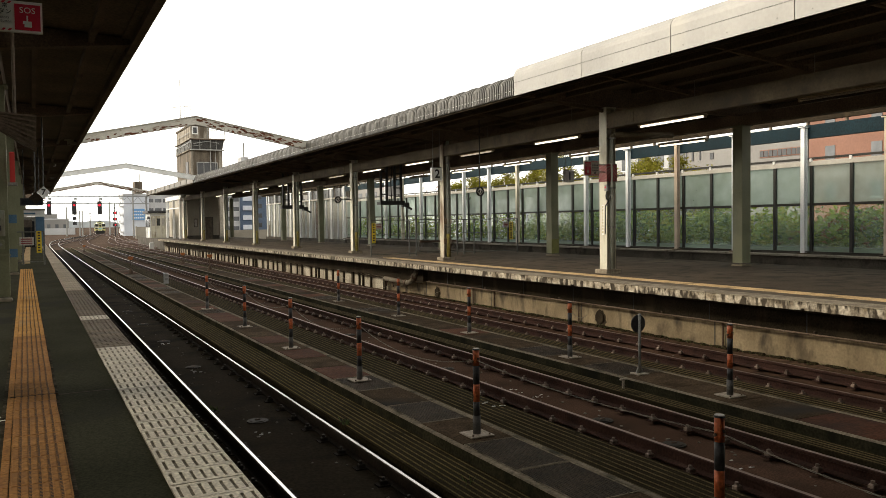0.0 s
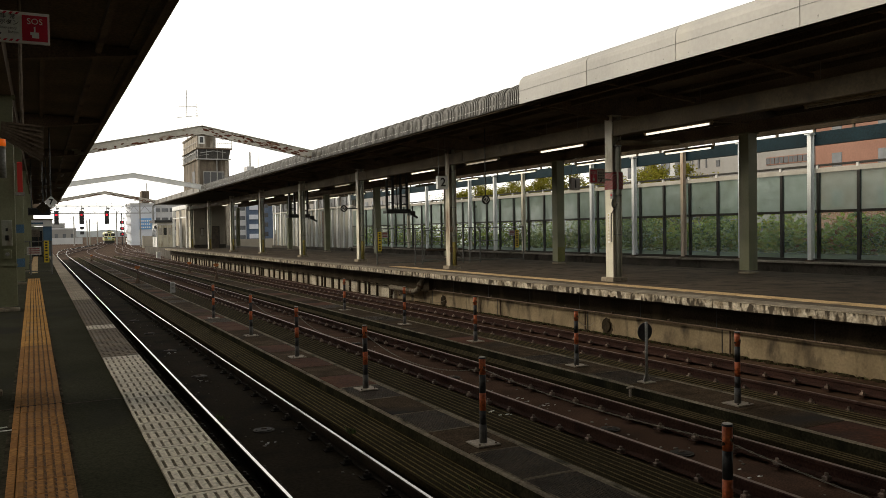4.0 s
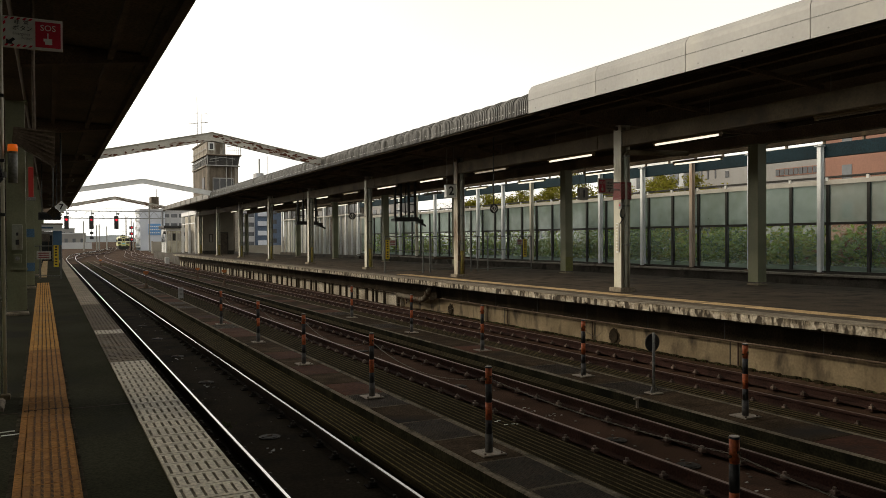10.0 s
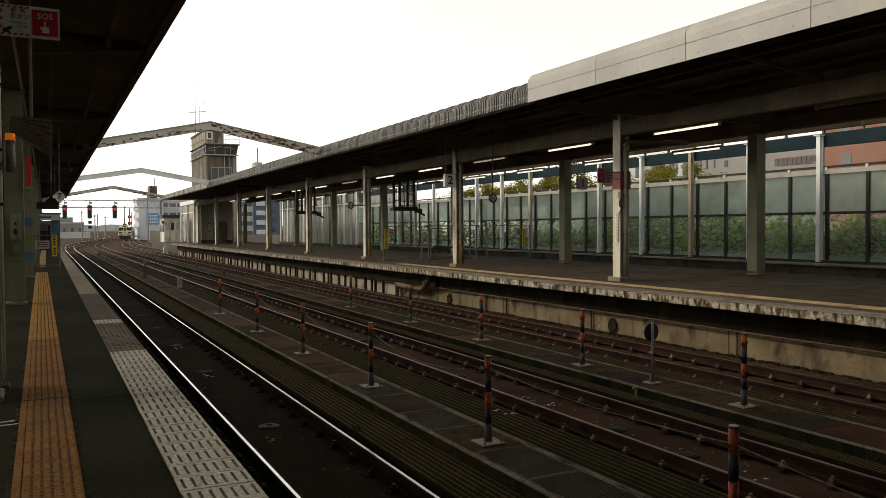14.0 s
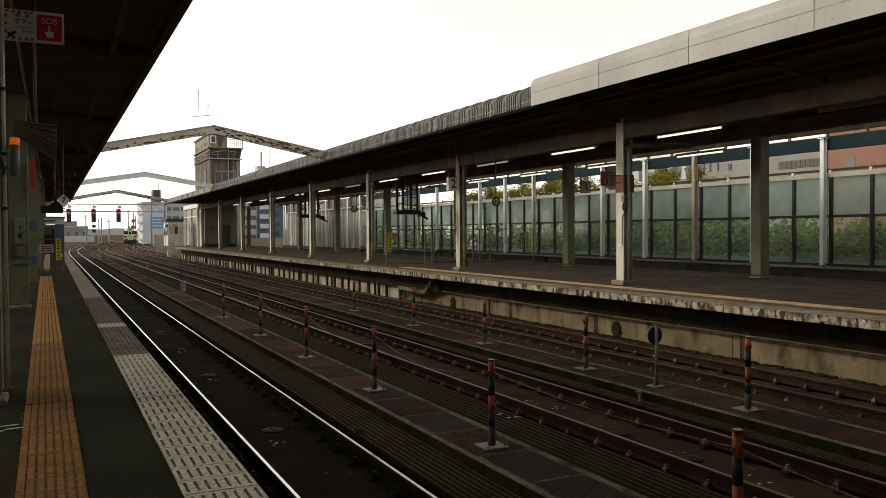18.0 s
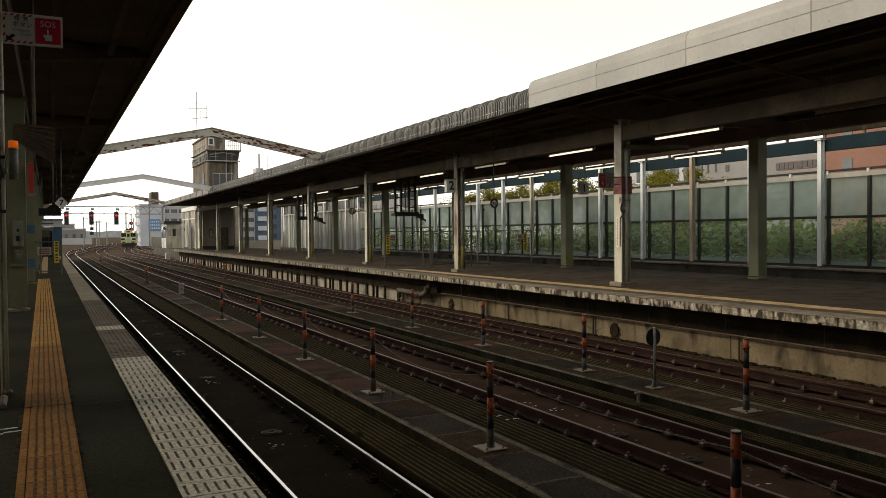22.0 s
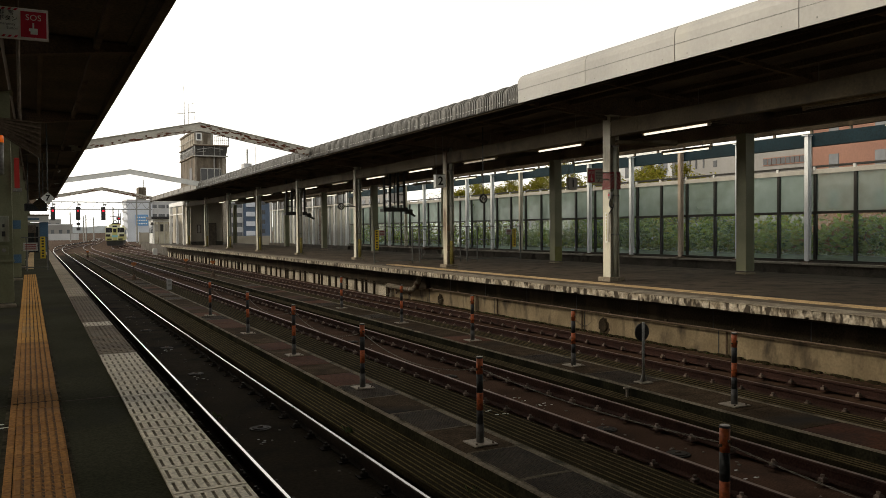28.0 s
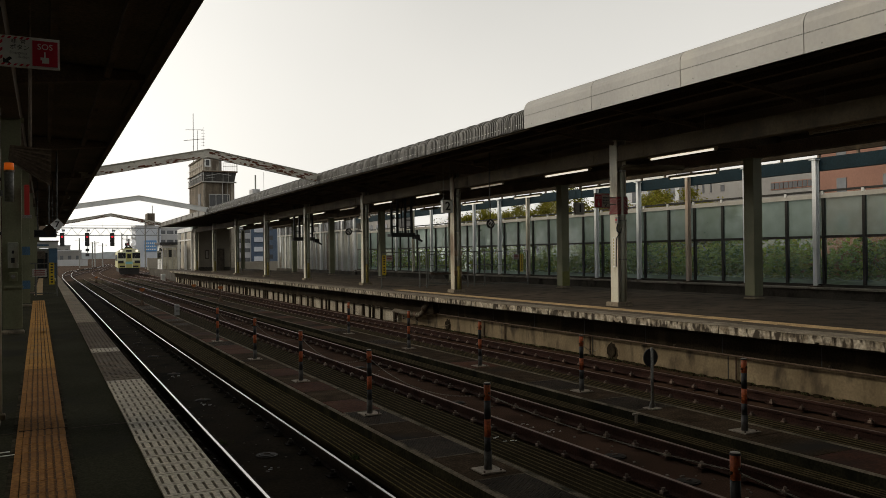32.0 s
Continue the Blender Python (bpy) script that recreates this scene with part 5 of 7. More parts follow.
horn = thing("ribbed_horn", "dusty brown ribbed horn loudspeaker under the roof", "loudspeaker", at=(-0.12, 11.2, 3.66))
part("bell", Form().slab([(-0.22, 0.0), (0.24, -0.30), (0.26, 0.14), (-0.20, 0.17)], -0.12, 0.12), roof_dim, horn)
for i in range(7):
    u = i / 6
    part("rib", Form().bar((-0.2, -0.14, 0.02 + 0.14 * u), (0.25, -0.14, -0.28 + 0.41 * u), 0.018, 0.022), roof_brown, horn)
part("stem", Form().rod((0.02, 0, 0.15), (0.02, 0, 2.4), 0.02, 8), roof_brown, horn)


# darker copies of the sign colours; shade on the far sign is painted in
shade_white = surface("shaded_white_sign", (0.24, 0.225, 0.19), (0.32, 0.3, 0.255), 0.6, scale=4, fine=30, bump=0.02)
shade_red = surface("shaded_red_sign", (0.3, 0.018, 0.03), (0.36, 0.025, 0.04), 0.6, scale=4, fine=30, bump=0.02)


def sos_sign(at, w, h, lettered, name_label, red=0.54, white=sign_white, paint=red_m):
    s = thing("emergency_sign", name_label, "sign", "emergency button signs", at=at)
    part("panel", Form().block(0, w, -0.02, 0.02, 0, h, 0.004), white, s)
    part("red_face", Form().box(w * red, w * (red + 0.425), -0.026, -0.0215, h * 0.07, h * 0.9), paint, s)
    for i in range(5):
        x = w * (0.02 + 0.1 * i + (0.0 if red > 0.5 else 0.46))
        for z in (h * 0.03, h * 0.9):
            part("hazard_stripe", Form().slab([(x, z), (x + w * 0.045, z), (x + w * 0.08, z + h * 0.07), (x + w * 0.035, z + h * 0.07)], -0.026, -0.0215), paint, s)
    for z in (0.2, 0.45, 0.7) if red > 0.5 else ():
        part("hazard_stripe", Form().slab([(w * 0.012, h * z), (w * 0.05, h * (z + 0.06)), (w * 0.05, h * (z + 0.16)), (w * 0.012, h * (z + 0.1))], -0.026, -0.0215), paint, s)
    lettering("SOS", h * 0.27, white, s, Matrix.Translation((w * (red + 0.212), -0.028, h * 0.7)) @ FACE)
    hx = w * (red - 0.54)
    press = Form().box(hx + w * 0.70, hx + w * 0.82, -0.031, -0.027, h * 0.17, h * 0.36).box(hx + w * 0.735, hx + w * 0.762, -0.031, -0.027, h * 0.36, h * 0.54)
    press.box(hx + w * 0.675, hx + w * 0.70, -0.031, -0.027, h * 0.27, h * 0.36)
    part("pictogram", press, white, s)
    if lettered:
        lettering("\u975e  \u5e38", h * 0.17, sign_black, s, Matrix.Translation((w * 0.31, -0.024, h * 0.81)) @ FACE)
        lettering("\u30dc\u30bf\u30f3", h * 0.19, sign_black, s, Matrix.Translation((w * 0.33, -0.024, h * 0.62)) @ FACE)
        lettering("Emergency", h * 0.115, pipe_m, s, Matrix.Translation((w * 0.31, -0.024, h * 0.45)) @ FACE)
        lettering("Button", h * 0.115, pipe_m, s, Matrix.Translation((w * 0.40, -0.024, h * 0.32)) @ FACE)
    arrow = Form().slab([(w * 0.06, h * 0.10), (w * 0.18, h * 0.10), (w * 0.145, h * 0.155), (w * 0.21, h * 0.26), (w * 0.165, h * 0.31), (w * 0.10, h * 0.215), (w * 0.06, h * 0.26)], -0.026, -0.0215)
    ar = part("arrow", arrow, sign_black, s)
    if red < 0.5:
        ar.location.x = w * 0.6
    return s


sos_sign((-0.31, 8.365, 4.22), 0.50, 0.285, True, "white and red emergency button sign hung under the roof")

# gear on the second near column
box1 = thing("telephone_box", "grey-green steel box on the platform column", "equipment box", at=(-0.5, 17.80, 2.26))
part("case", Form().block(-0.09, 0.09, -0.12, 0.02, 0, 0.5, 0.01), pale_pipe, box1)
part("handle", Form().box(-0.03, 0.03, -0.14, -0.12, 0.1, 0.2), sign_black, box1)
part("badge", Form().box(-0.02, 0.02, -0.126, -0.12, 0.28, 0.34), sign_black, box1)
box2 = thing("switch_box", "small round-fronted switch box on the platform column", "equipment box", at=(-0.5, 17.80, 2.0))
part("case", Form().block(-0.07, 0.07, -0.09, 0.02, 0, 0.18, 0.01), green_grey, box2)
part("knob", Form().rod((0, -0.11, 0.09), (0, -0.09, 0.09), 0.04, 12), pipe_m, box2)
part("plate", Form().box(-0.175, 0.175, -0.03, -0.006, -0.14, -0.1), green_grey, box2)
red_box = thing("fire_alarm_lamp", "red lamp box with an added glow on the second near column", "alarm lamp", at=(-0.25, 17.75, 3.3))
# faint glow added to lift the red case out of the dark
part("case", Form().block(-0.045, 0.045, -0.045, 0.045, 0, 0.6, 0.02), glow("glowing_red_case", (0.33, 0.024, 0.02), 0.12), red_box)
part("base", Form().box(-0.08, 0.08, -0.08, 0.08, -0.06, 0), pipe_m, red_box)
for z0 in (1.5, 2.55):
    b = tagged(part("blue_band", Form().box(-0.70, -0.34, 27.80, 27.824, z0, z0 + 0.26), blue_m), "blue band painted round a platform column", "painted band")


# stop marks
def stop_mark(at, d, disc, arm=None, rod=0.0, group_label="round black and white stop mark with the number seven"):
    s = thing("stop_mark", group_label, "sign", "train stop marks", at=at)
    if disc:
        part("disc", Form().rod((0, 0.0, 0), (0, 0.02, 0), d * 0.62, 24), sign_black, s)
    h = d / 2 * (1.0 if not disc else 0.95)
    part("diamond", Form().slab([(0, -h), (h, 0), (0, h), (-h, 0)], -0.012, -0.002), sign_white, s)
    if disc:
        part("inner_diamond", Form().slab([(0, -h * 0.76), (h * 0.76, 0), (0, h * 0.76), (-h * 0.76, 0)], -0.016, -0.0125), sign_black, s)
    lettering("7", d * (0.8 if disc else 0.62), sign_white if disc else sign_black, s, Matrix.Translation((0, -0.019, 0)) @ FACE, bold=0.03)
    if rod:
        part("rod", Form().rod((0, 0.03, 0), (0, 0.03, rod), 0.02, 8), sign_black, s)
    if arm:
        part("arm", Form().bar((d * 0.3, 0.03, 0), (arm, 0.03, 0), 0.03, 0.04), sign_black, s)
    return s


stop_mark((0.41, 27.0, 3.47), 0.38, False, rod=2.65, group_label="white diamond stop mark with the number seven on a rod")
stop_mark((14.4, 24.8, 3.5), 0.27, True, rod=2.6)
stop_mark((13.75, 37.9, 3.6), 0.28, True, arm=0.75)
tag = thing("stop_board", "second dark diamond mark hung beside the first", "sign", at=(0.2, 28.6, 3.35))
part("diamond", Form().slab([(0, -0.2), (0.2, 0), (0, 0.2), (-0.2, 0)], -0.01, 0.01), soot_shade, tag)
part("rod", Form().rod((0, 0.03, 0), (0, 0.03, 2.75), 0.02, 8), sign_black, tag)

# hanging hook at the eave
hook = thing("eave_hook", "small pale insulator hook under the eave", "fitting", at=(1.25, 47.6, 5.66))
part("rod", Form().rod((0, 0, 0.1), (0, 0, 0.3), 0.015, 8), pipe_m, hook)
part("ring", Form().rod((-0.05, 0, 0), (0.05, 0, 0.02), 0.03, 8).rod((0.05, 0, 0.02), (0.06, 0, 0.12), 0.025, 8), white_paint, hook)

# things at the near platform's far end
hung = thing("departure_display", "dark departure display hung under the near roof", "display board", at=(0.1, 40.0, 3.38))
part("case", Form().block(-0.45, 0.46, -0.15, 0.15, 0, 0.34, 0.02), sign_black, hung)
part("screen", Form().box(-0.4, 0.41, -0.156, -0.151, 0.05, 0.29), train_glass, hung)
for x in (-0.3, 0.3):
    part("rod", Form().rod((x, 0, 0.34), (x, 0, 2.75), 0.02, 8), sign_black, hung)
kiosk = thing("platform_shelter", "blue-walled waiting shelter with a pale fascia board", "shelter", at=(0.08, 66.0, DECK))
part("side_wall", Form().box(0.28, 0.86, 0, 4, 0, 2.7), blue_m, kiosk)
part("fascia", Form().block(-1.6, 0.9, -0.1, 0.0, 2.22, 2.7, 0.02), sign_white, kiosk, "pale fascia board")
part("fascia_bar", Form().box(-1.5, 0.28, -0.11, -0.1, 2.4, 2.52), blue_m, kiosk)
part("front_wall", Form().box(-1.6, 0.28, 0.05, 0.2, 0, 2.2), pipe_m, kiosk)
part("roof", Form().box(-1.7, 0.95, -0.2, 4.1, 2.702, 2.8), roof_brown, kiosk)
part("door", Form().box(-0.5, 0.2, 0.02, 0.048, 0, 1.9), train_glass, kiosk)
crate = thing("luggage_box", "brown wooden box on a stand beyond the barrier", "box", at=(-0.2, 63.0, DECK))
part("box", Form().block(-0.38, 0.33, -0.3, 0.3, 1.45, 1.98, 0.02), bark, crate)
for x in (-0.3, 0.25):
    part("leg", Form().box(x - 0.03, x + 0.03, -0.2, 0.2, 0, 1.45), iron, crate)


# ---- barriers across both platforms ----
def barrier(x0, x1, y, label, gates, height=1.28, deck=DECK):
    b = thing("platform_barrier", label, "barrier", "barriers across the platforms", at=(0, y, deck))
    part("top_rail", Form().rod((x0, 0, height), (x1, 0, height), 0.022, 8), barrier_m, b)
    part("middle_rail", Form().rod((x0, 0, height * 0.62), (x1, 0, height * 0.62), 0.012, 8), barrier_m, b)
    part("low_rail", Form().rod((x0, 0, 0.12), (x1, 0, 0.12), 0.018, 8), barrier_m, b)
    for x in gates:
        part("post", Form().rod((x, 0, 0), (x, 0, height + 0.02), 0.032, 10), barrier_m, b)
    return b


barrier(13.3, 20.9, 32.5, "grey pipe barrier with a gate across the far platform", (13.3, 15.15, 15.5, 17.6, 17.95, 18.5, 20.9), 1.63, DECK_R)
gate = thing("barrier_gate", "grey pipe gate with crossed wires in the barrier", "gate", at=(15.55, 32.42, DECK_R))
part("frame", Form().rod((0, 0, 0.2), (2.0, 0, 0.2), 0.02, 8).rod((0, 0, 1.52), (2.0, 0, 1.52), 0.02, 8).rod((0, 0, 0.2), (0, 0, 1.52), 0.02, 8).rod((2.0, 0, 0.2), (2.0, 0, 1.52), 0.02, 8), barrier_m, gate)
part("latch_bar", Form().box(0.1, 1.95, -0.03, 0.0, 0.6, 0.68), iron, gate)
for a, b2 in (((0, 0, 0.2), (1, 0, 1.52)), ((1, 0, 0.2), (0, 0, 1.52)), ((1, 0, 0.2), (2, 0, 1.52)), ((2, 0, 0.2), (1, 0, 1.52))):
    part("brace", Form().rod(a, b2, 0.009, 6), barrier_m, gate)
barrier(-0.75, 0.50, 34.6, "grey pipe barrier at the end of the near platform", (-0.7, -0.25, 0.48))


def notice(at, label):
    n = thing("warning_notice", label, "sign", "yellow warning notices", at=at)
    part("board", Form().block(-0.09, 0.09, -0.02, 0.0, 0, 0.85, 0.01), yellow_m, n)
    for i in range(7):
        z = 0.78 - i * 0.105 - (0.05 if i > 3 else 0)
        part("print_bar", Form().box(-0.045, 0.04, -0.024, -0.021, z - 0.033, z + 0.028), sign_black, n)
    return n


notice((0.31, 34.59, 1.42), "yellow notice with black vertical print on the barrier")
notice((13.42, 32.49, 1.55), "yellow notice with black vertical print on the barrier")
notice((20.53, 32.49, 1.55), "yellow notice with black vertical print on the barrier")


def plate_notice(at, w=0.5, h=0.32):
    n = thing("no_entry_notice", "white notice with red print on the barrier", "sign", "white and red notices", at=at)
    part("board", Form().block(-w / 2, w / 2, -0.02, 0.0, 0, h, 0.006), plate_pale, n)
    for z in (0.19, 0.44, 0.69):
        part("print_bar", Form().box(-0.38 * w, 0.38 * w, -0.024, -0.021, z * h, (z + 0.12) * h), red_dull, n)
    return n


plate_notice((-0.12, 34.59, 1.72))
plate_notice((13.665, 32.49, 2.13), 0.3, 0.27)
plate_notice((20.24, 32.49, 2.13), 0.3, 0.27)

# ---- delineator posts with chains on the walkways ----
POST_Y = [0.5, 4.0, 7.42, 10.88, 14.35, 17.93, 22.25]


foot_grey = surface("scuffed_dark_grey_foot", (0.07, 0.068, 0.066), (0.12, 0.117, 0.113), 0.6, scale=6, fine=40, bump=0.05)


def delineator(x, y):
    d = thing("delineator_post", "orange and black banded post on a pale base plate", "post", "banded posts between the tracks", at=(x, y, 0.12))
    part("base_plate", Form().block(-0.14, 0.14, -0.14, 0.14, 0, 0.014, 0.004), plate_m, d)
    part("foot", Form().rod((0, 0, 0.014), (0, 0, 0.21), 0.042, 14), foot_grey, d, "dark grey foot", True)
    zz = [0.21, 0.36, 0.55, 0.75, 0.92]
    for i in range(4):
        part("band", Form().rod((0, 0, zz[i]), (0, 0, zz[i + 1]), 0.036, 14), black_band if i % 2 == 0 else orange, d, "", True)
    part("cap", Form().rod((0, 0, 0.92), (0, 0, 0.934), 0.04, 14, 0.038), black_band, d)
    part("cap_disc", Form().rod((0, 0, 0.934), (0, 0, 0.938), 0.034, 14), plate_pale, d)
    part("chain_ring", Form().rod((-0.05, 0, 0.80), (0.05, 0, 0.80), 0.012, 8).rod((0, -0.05, 0.83), (0, 0.05, 0.83), 0.012, 8), iron, d)
    for s in (-1, 1):
        part("bolt", Form().rod((s * 0.1, -0.1, 0.014), (s * 0.1, -0.1, 0.03), 0.012, 6), iron, d)
    return d


chain_m = surface("dull_plastic_chain", (0.14, 0.122, 0.095), (0.21, 0.187, 0.148), 0.6, scale=20, fine=60)


def chain(p, q, sag, label="thin sagging chain between two banded posts"):
    c = thing("barrier_chain", label, "chain", "chains between the posts")
    f = Form()
    p, q = Vector(p), Vector(q)
    n = max(20, int((q - p).length / 0.045))
    for i in range(n):
        u, v = i / n, (i + 1) / n
        a, b2 = (p.lerp(q, w) - Vector((0, 0, sag * 4 * w * (1 - w))) for w in (u, v))
        off = Vector((0.004, 0, 0)) if i % 2 else Vector((0, 0, 0.004))
        f.bar(a + off, b2 + off, 0.0038, 0.0038).bar(a - off, b2 - off, 0.0038, 0.0038)
    part("chain_strand", f, chain_m, c)


for x in (4.27, 8.06):
    for y in POST_Y:
        delineator(x, y)
for y0, y1, s in ((0.5, 4.0, 0.1), (4.0, 7.42, 0.06), (7.42, 10.88, 0.19), (10.88, 14.35, 0.21), (14.35, 17.93, 0.18), (17.93, 22.25, 0.2)):
    chain((4.27, y0, 0.93), (4.27, y1, 0.93), s)
for y0, y1, s in ((17.93, 22.25, 0.25),):
    chain((8.06, y0, 0.93), (8.06, y1, 0.93), s)
chain((8.06, 10.88, 0.93), (12.83, 16.6, -0.02), 0.12, "thin chain from a banded post to the platform wall")
chain((8.06, 17.93, 0.93), (12.83, 25.0, -0.02), 0.2, "thin chain from a banded post to the platform wall")

dm = thing("disc_marker", "black disc marker on a grey post, seen from behind", "sign", at=(8.06, 9.15, 0.12))
part("post", Form().rod((0, 0, 0), (0, 0, 0.9), 0.022, 10), pipe_m, dm, "", True)
part("disc", Form().rod((0, 0.026, 0.75), (0, 0.038, 0.75), 0.135, 28), black_band, dm)
part("base_plate", Form().block(-0.1, 0.1, -0.1, 0.1, 0, 0.015, 0.004), plate_m, dm)
part("gusset", Form().slab([(-0.07, 0.015), (0.07, 0.015), (0.03, 0.11), (-0.03, 0.11)], -0.008, 0.008), pipe_m, dm)


rust_orange = surface("dull_orange_reflector", (0.3, 0.09, 0.02), (0.38, 0.12, 0.03), 0.6, scale=5)


def reflector(x, y, h):
    r = thing("track_reflector", "orange diamond reflector on a dark cone foot", "marker", "reflectors on the walkways", at=(x, y, 0.12))
    part("foot", Form().rod((0, 0, 0), (0, 0, 0.24), 0.14, 10, 0.05), iron, r)
    part("stem", Form().rod((0, 0, 0.2), (0, 0, h - 0.15), 0.025, 8), iron, r)
    part("plate", Form().slab([(0, h - 0.2), (0.14, h - 0.07), (0.11, h), (-0.11, h), (-0.14, h - 0.07)], -0.01, 0.01), rust_orange, r)


reflector(4.27, 41.0, 0.82)
reflector(8.06, 41.3, 0.8)
reflector(8.06, 49.4, 0.66)
reflector(4.27, 79.0, 0.6)
mk = thing("white_marker", "small white marker block beside the track", "marker", at=(5.2, 36.2, BED + 0.1))
part("block", Form().block(-0.1, 0.1, -0.06, 0.06, 0, 0.46, 0.02), pale_grey, mk)
for i in range(2):
    part("print_bar", Form().box(-0.06, 0.06, -0.066, -0.061, 0.15 + 0.16 * i, 0.24 + 0.16 * i), pipe_m, mk)
tb = thing("terminal_bracket", "small grey bracket on the walkway kerb", "fitting", at=(7.60, 8.95, 0.0))
part("arm", Form().block(-0.07, 0.05, -0.015, 0.025, 0.11, 0.135, 0.006), plate_m, tb)
part("stem", Form().block(-0.03, 0.0, -0.012, 0.02, -0.01, 0.11, 0.004), plate_m, tb)

# rail-side litter and drain covers
rnd = random.Random(21)
dust = surface("pale_stone_chip", (0.13, 0.115, 0.095), (0.21, 0.19, 0.16), 0.9, vary=0.3)
for i, (cx, cy) in enumerate(((2.61, 10.29), (2.58, 14.8), (2.585, 18.42), (2.57, 21.95), (2.55, 25.5), (6.6, 8.2), (6.55, 12.5), (6.6, 6.9), (6.6, 17.5))):
    dcov = thing("drain_cover", "small round iron drain cover in the track slab", "drain cover", "drain covers in the track", at=(cx, cy, BED + 0.046 if cx < 4 else BED + 0.003))
    part("ring", Form().rod((0, 0, 0), (0, 0, 0.014), 0.14, 16), iron_dark, dcov)
    part("lid", Form().rod((0, 0, 0.014), (0, 0, 0.022), 0.105, 16), iron_dark, dcov)
    part("lifting_eye", Form().rod((-0.035, 0.01, 0.024), (0.035, -0.005, 0.03), 0.012, 6), clip_iron, dcov)
chips = Form()
for i in range(420):
    x = rnd.choice((rnd.uniform(2.2, 3.0), rnd.uniform(6.15, 7.05), rnd.uniform(9.8, 11.0), rnd.uniform(11.5, 12.9)))
    y = 4 + 40 * rnd.random() ** 1.5
    s = rnd.uniform(0.006, 0.016)
    z = -0.063 if 4.7 < x < 5.8 else GROUND if x > 11.45 else BED + (0.046 if x < 3.1 else 0.001)
    chips.block(x - s, x + s, y - s * rnd.uniform(0.5, 1.6), y + s, z, z + s * 0.9, s * 0.3)
tagged(part("stone_chips", chips, dust), "scattered pale stone chips on the track slab", "gravel", kind="stuff")
for (cx, cy, n) in ((2.5, 9.65, 5), (2.54, 14.39, 5), (2.57, 18.05, 4), (6.76, 9.78, 6), (5.65, 9.35, 5), (6.23, 14.62, 5), (6.65, 10.33, 4), (6.67, 6.0, 4)):
    lit = Form()
    for i in range(n):
        x, y = cx + rnd.uniform(-0.1, 0.1), cy + rnd.uniform(-0.16, 0.16)
        w, d = rnd.uniform(0.008, 0.028), rnd.uniform(0.005, 0.012)
        lift = 0.047 if cx < 4 else 0.105 if cx < 5.8 else 0.001
        lit.block(x - w, x + w, y - d, y + d, BED + lift, BED + lift + 0.006, 0.002)
    tagged(part("paper_scrap", lit, sign_white), "torn white paper scraps lying on the track slab", "litter", kind="stuff")

# weeds in the grooves and along the wall foot
weed_m = surface("weed_green", (0.05, 0.085, 0.02), (0.09, 0.13, 0.035), 0.7, island=0.4, bump=0)


def weeds(name, spots, label):
    f = Form()
    for cx, cy, cz, n, spread in spots:
        for i in range(n):
            x, y = cx + rnd.gauss(0, spread), cy + rnd.gauss(0, spread * 2)
            a, h = rnd.uniform(0, 6.28), rnd.uniform(0.02, 0.075)
            dx, dy = math.cos(a) * h * 0.6, math.sin(a) * h * 0.6
            w = 0.006
            f.add([(x - w, y, cz), (x + w, y, cz), (x + dx * 0.6 + w, y + dy * 0.6, cz + h * 0.7), (x + dx, y + dy, cz + h)], [(0, 1, 2), (0, 2, 3)])
    return tagged(part(name, f, weed_m), label, "weeds", kind="stuff")


weeds("weeds", [(3.36, 9.0, 0.0, 22, 0.025), (3.6, 6.4, 0.0, 10, 0.03), (2.2, 11.2, BED + 0.04, 50, 0.05)] +
      [(12.86, 9 + i * 0.45, GROUND, 22, 0.05) for i in range(36)], "small weeds in the grooves and along the wall foot")
moss = Form()
for i in range(500):
    y = 6 + 22 * rnd.random()
    x = 12.93 - abs(rnd.gauss(0, 0.06))
    s = rnd.uniform(0.015, 0.05)
    moss.block(x - s, x + s, y - s * 1.6, y + s * 1.6, GROUND, GROUND + s * 0.8, s * 0.35)
tagged(part("silt", moss, mossy), "dark silt and moss at the foot of the platform wall", "dirt", kind="stuff")

# ---- far platform: paving ----
band = surface("tan_platform_concrete", (0.06, 0.045, 0.029), (0.1, 0.077, 0.052), 0.85, scale=0.8, fine=40, bump=0.3, stain=(0.06, 0.052, 0.045), stain_scale=1.2)
setting("platform_margin", Form().slab([(EDGE_R + 0.112, 0.85), (13.3, 0.85), (13.3, 0.9285), (EDGE_R + 0.112, LIP_R - 0.0125)], -30, 90), band, "tan concrete margin behind the coping", "paving")
tac2 = thing("tactile_line", "faded tan-yellow tactile paving along the far platform edge", "tactile paving")
for k in range(-52, 94):
    o = part("tactile_block", tan_me, None, tac2)
    o.matrix_basis = pose(13.55, 3.0 + 0.3 * k, 0.915, 0, 0.95, 0) @ Matrix.Diagonal((1.7, 1, 1, 1))
setting("platform_tail", Form().box(13.0, 22.0, 90.002, 116, GROUND, DECK_R), dark_concrete, "concrete end of the island platform", "platform")

# pipes and fittings along the platform wall
dust_pipe = surface("dust_caked_pipe", (0.11, 0.092, 0.065), (0.18, 0.152, 0.11), 0.8, scale=3, fine=20, bump=0.2, stain=(0.06, 0.047, 0.032), stain_scale=3)
dp = thing("drain_elbow", "thick dusty drain pipe along the wall with an elbow", "pipe", at=(12.62, 27.25, 0.0))
part("pipe_run", Form().rod((0, 2.2, 0.19), (0, 0.1, 0.14), 0.09, 14), dust_pipe, dp, "", True)
bend = [(0, 0.1, 0.14), (0, -0.2, 0.17), (0, -0.42, 0.27), (0, -0.6, 0.42), (0.02, -0.8, 0.66)]
elb = Form()
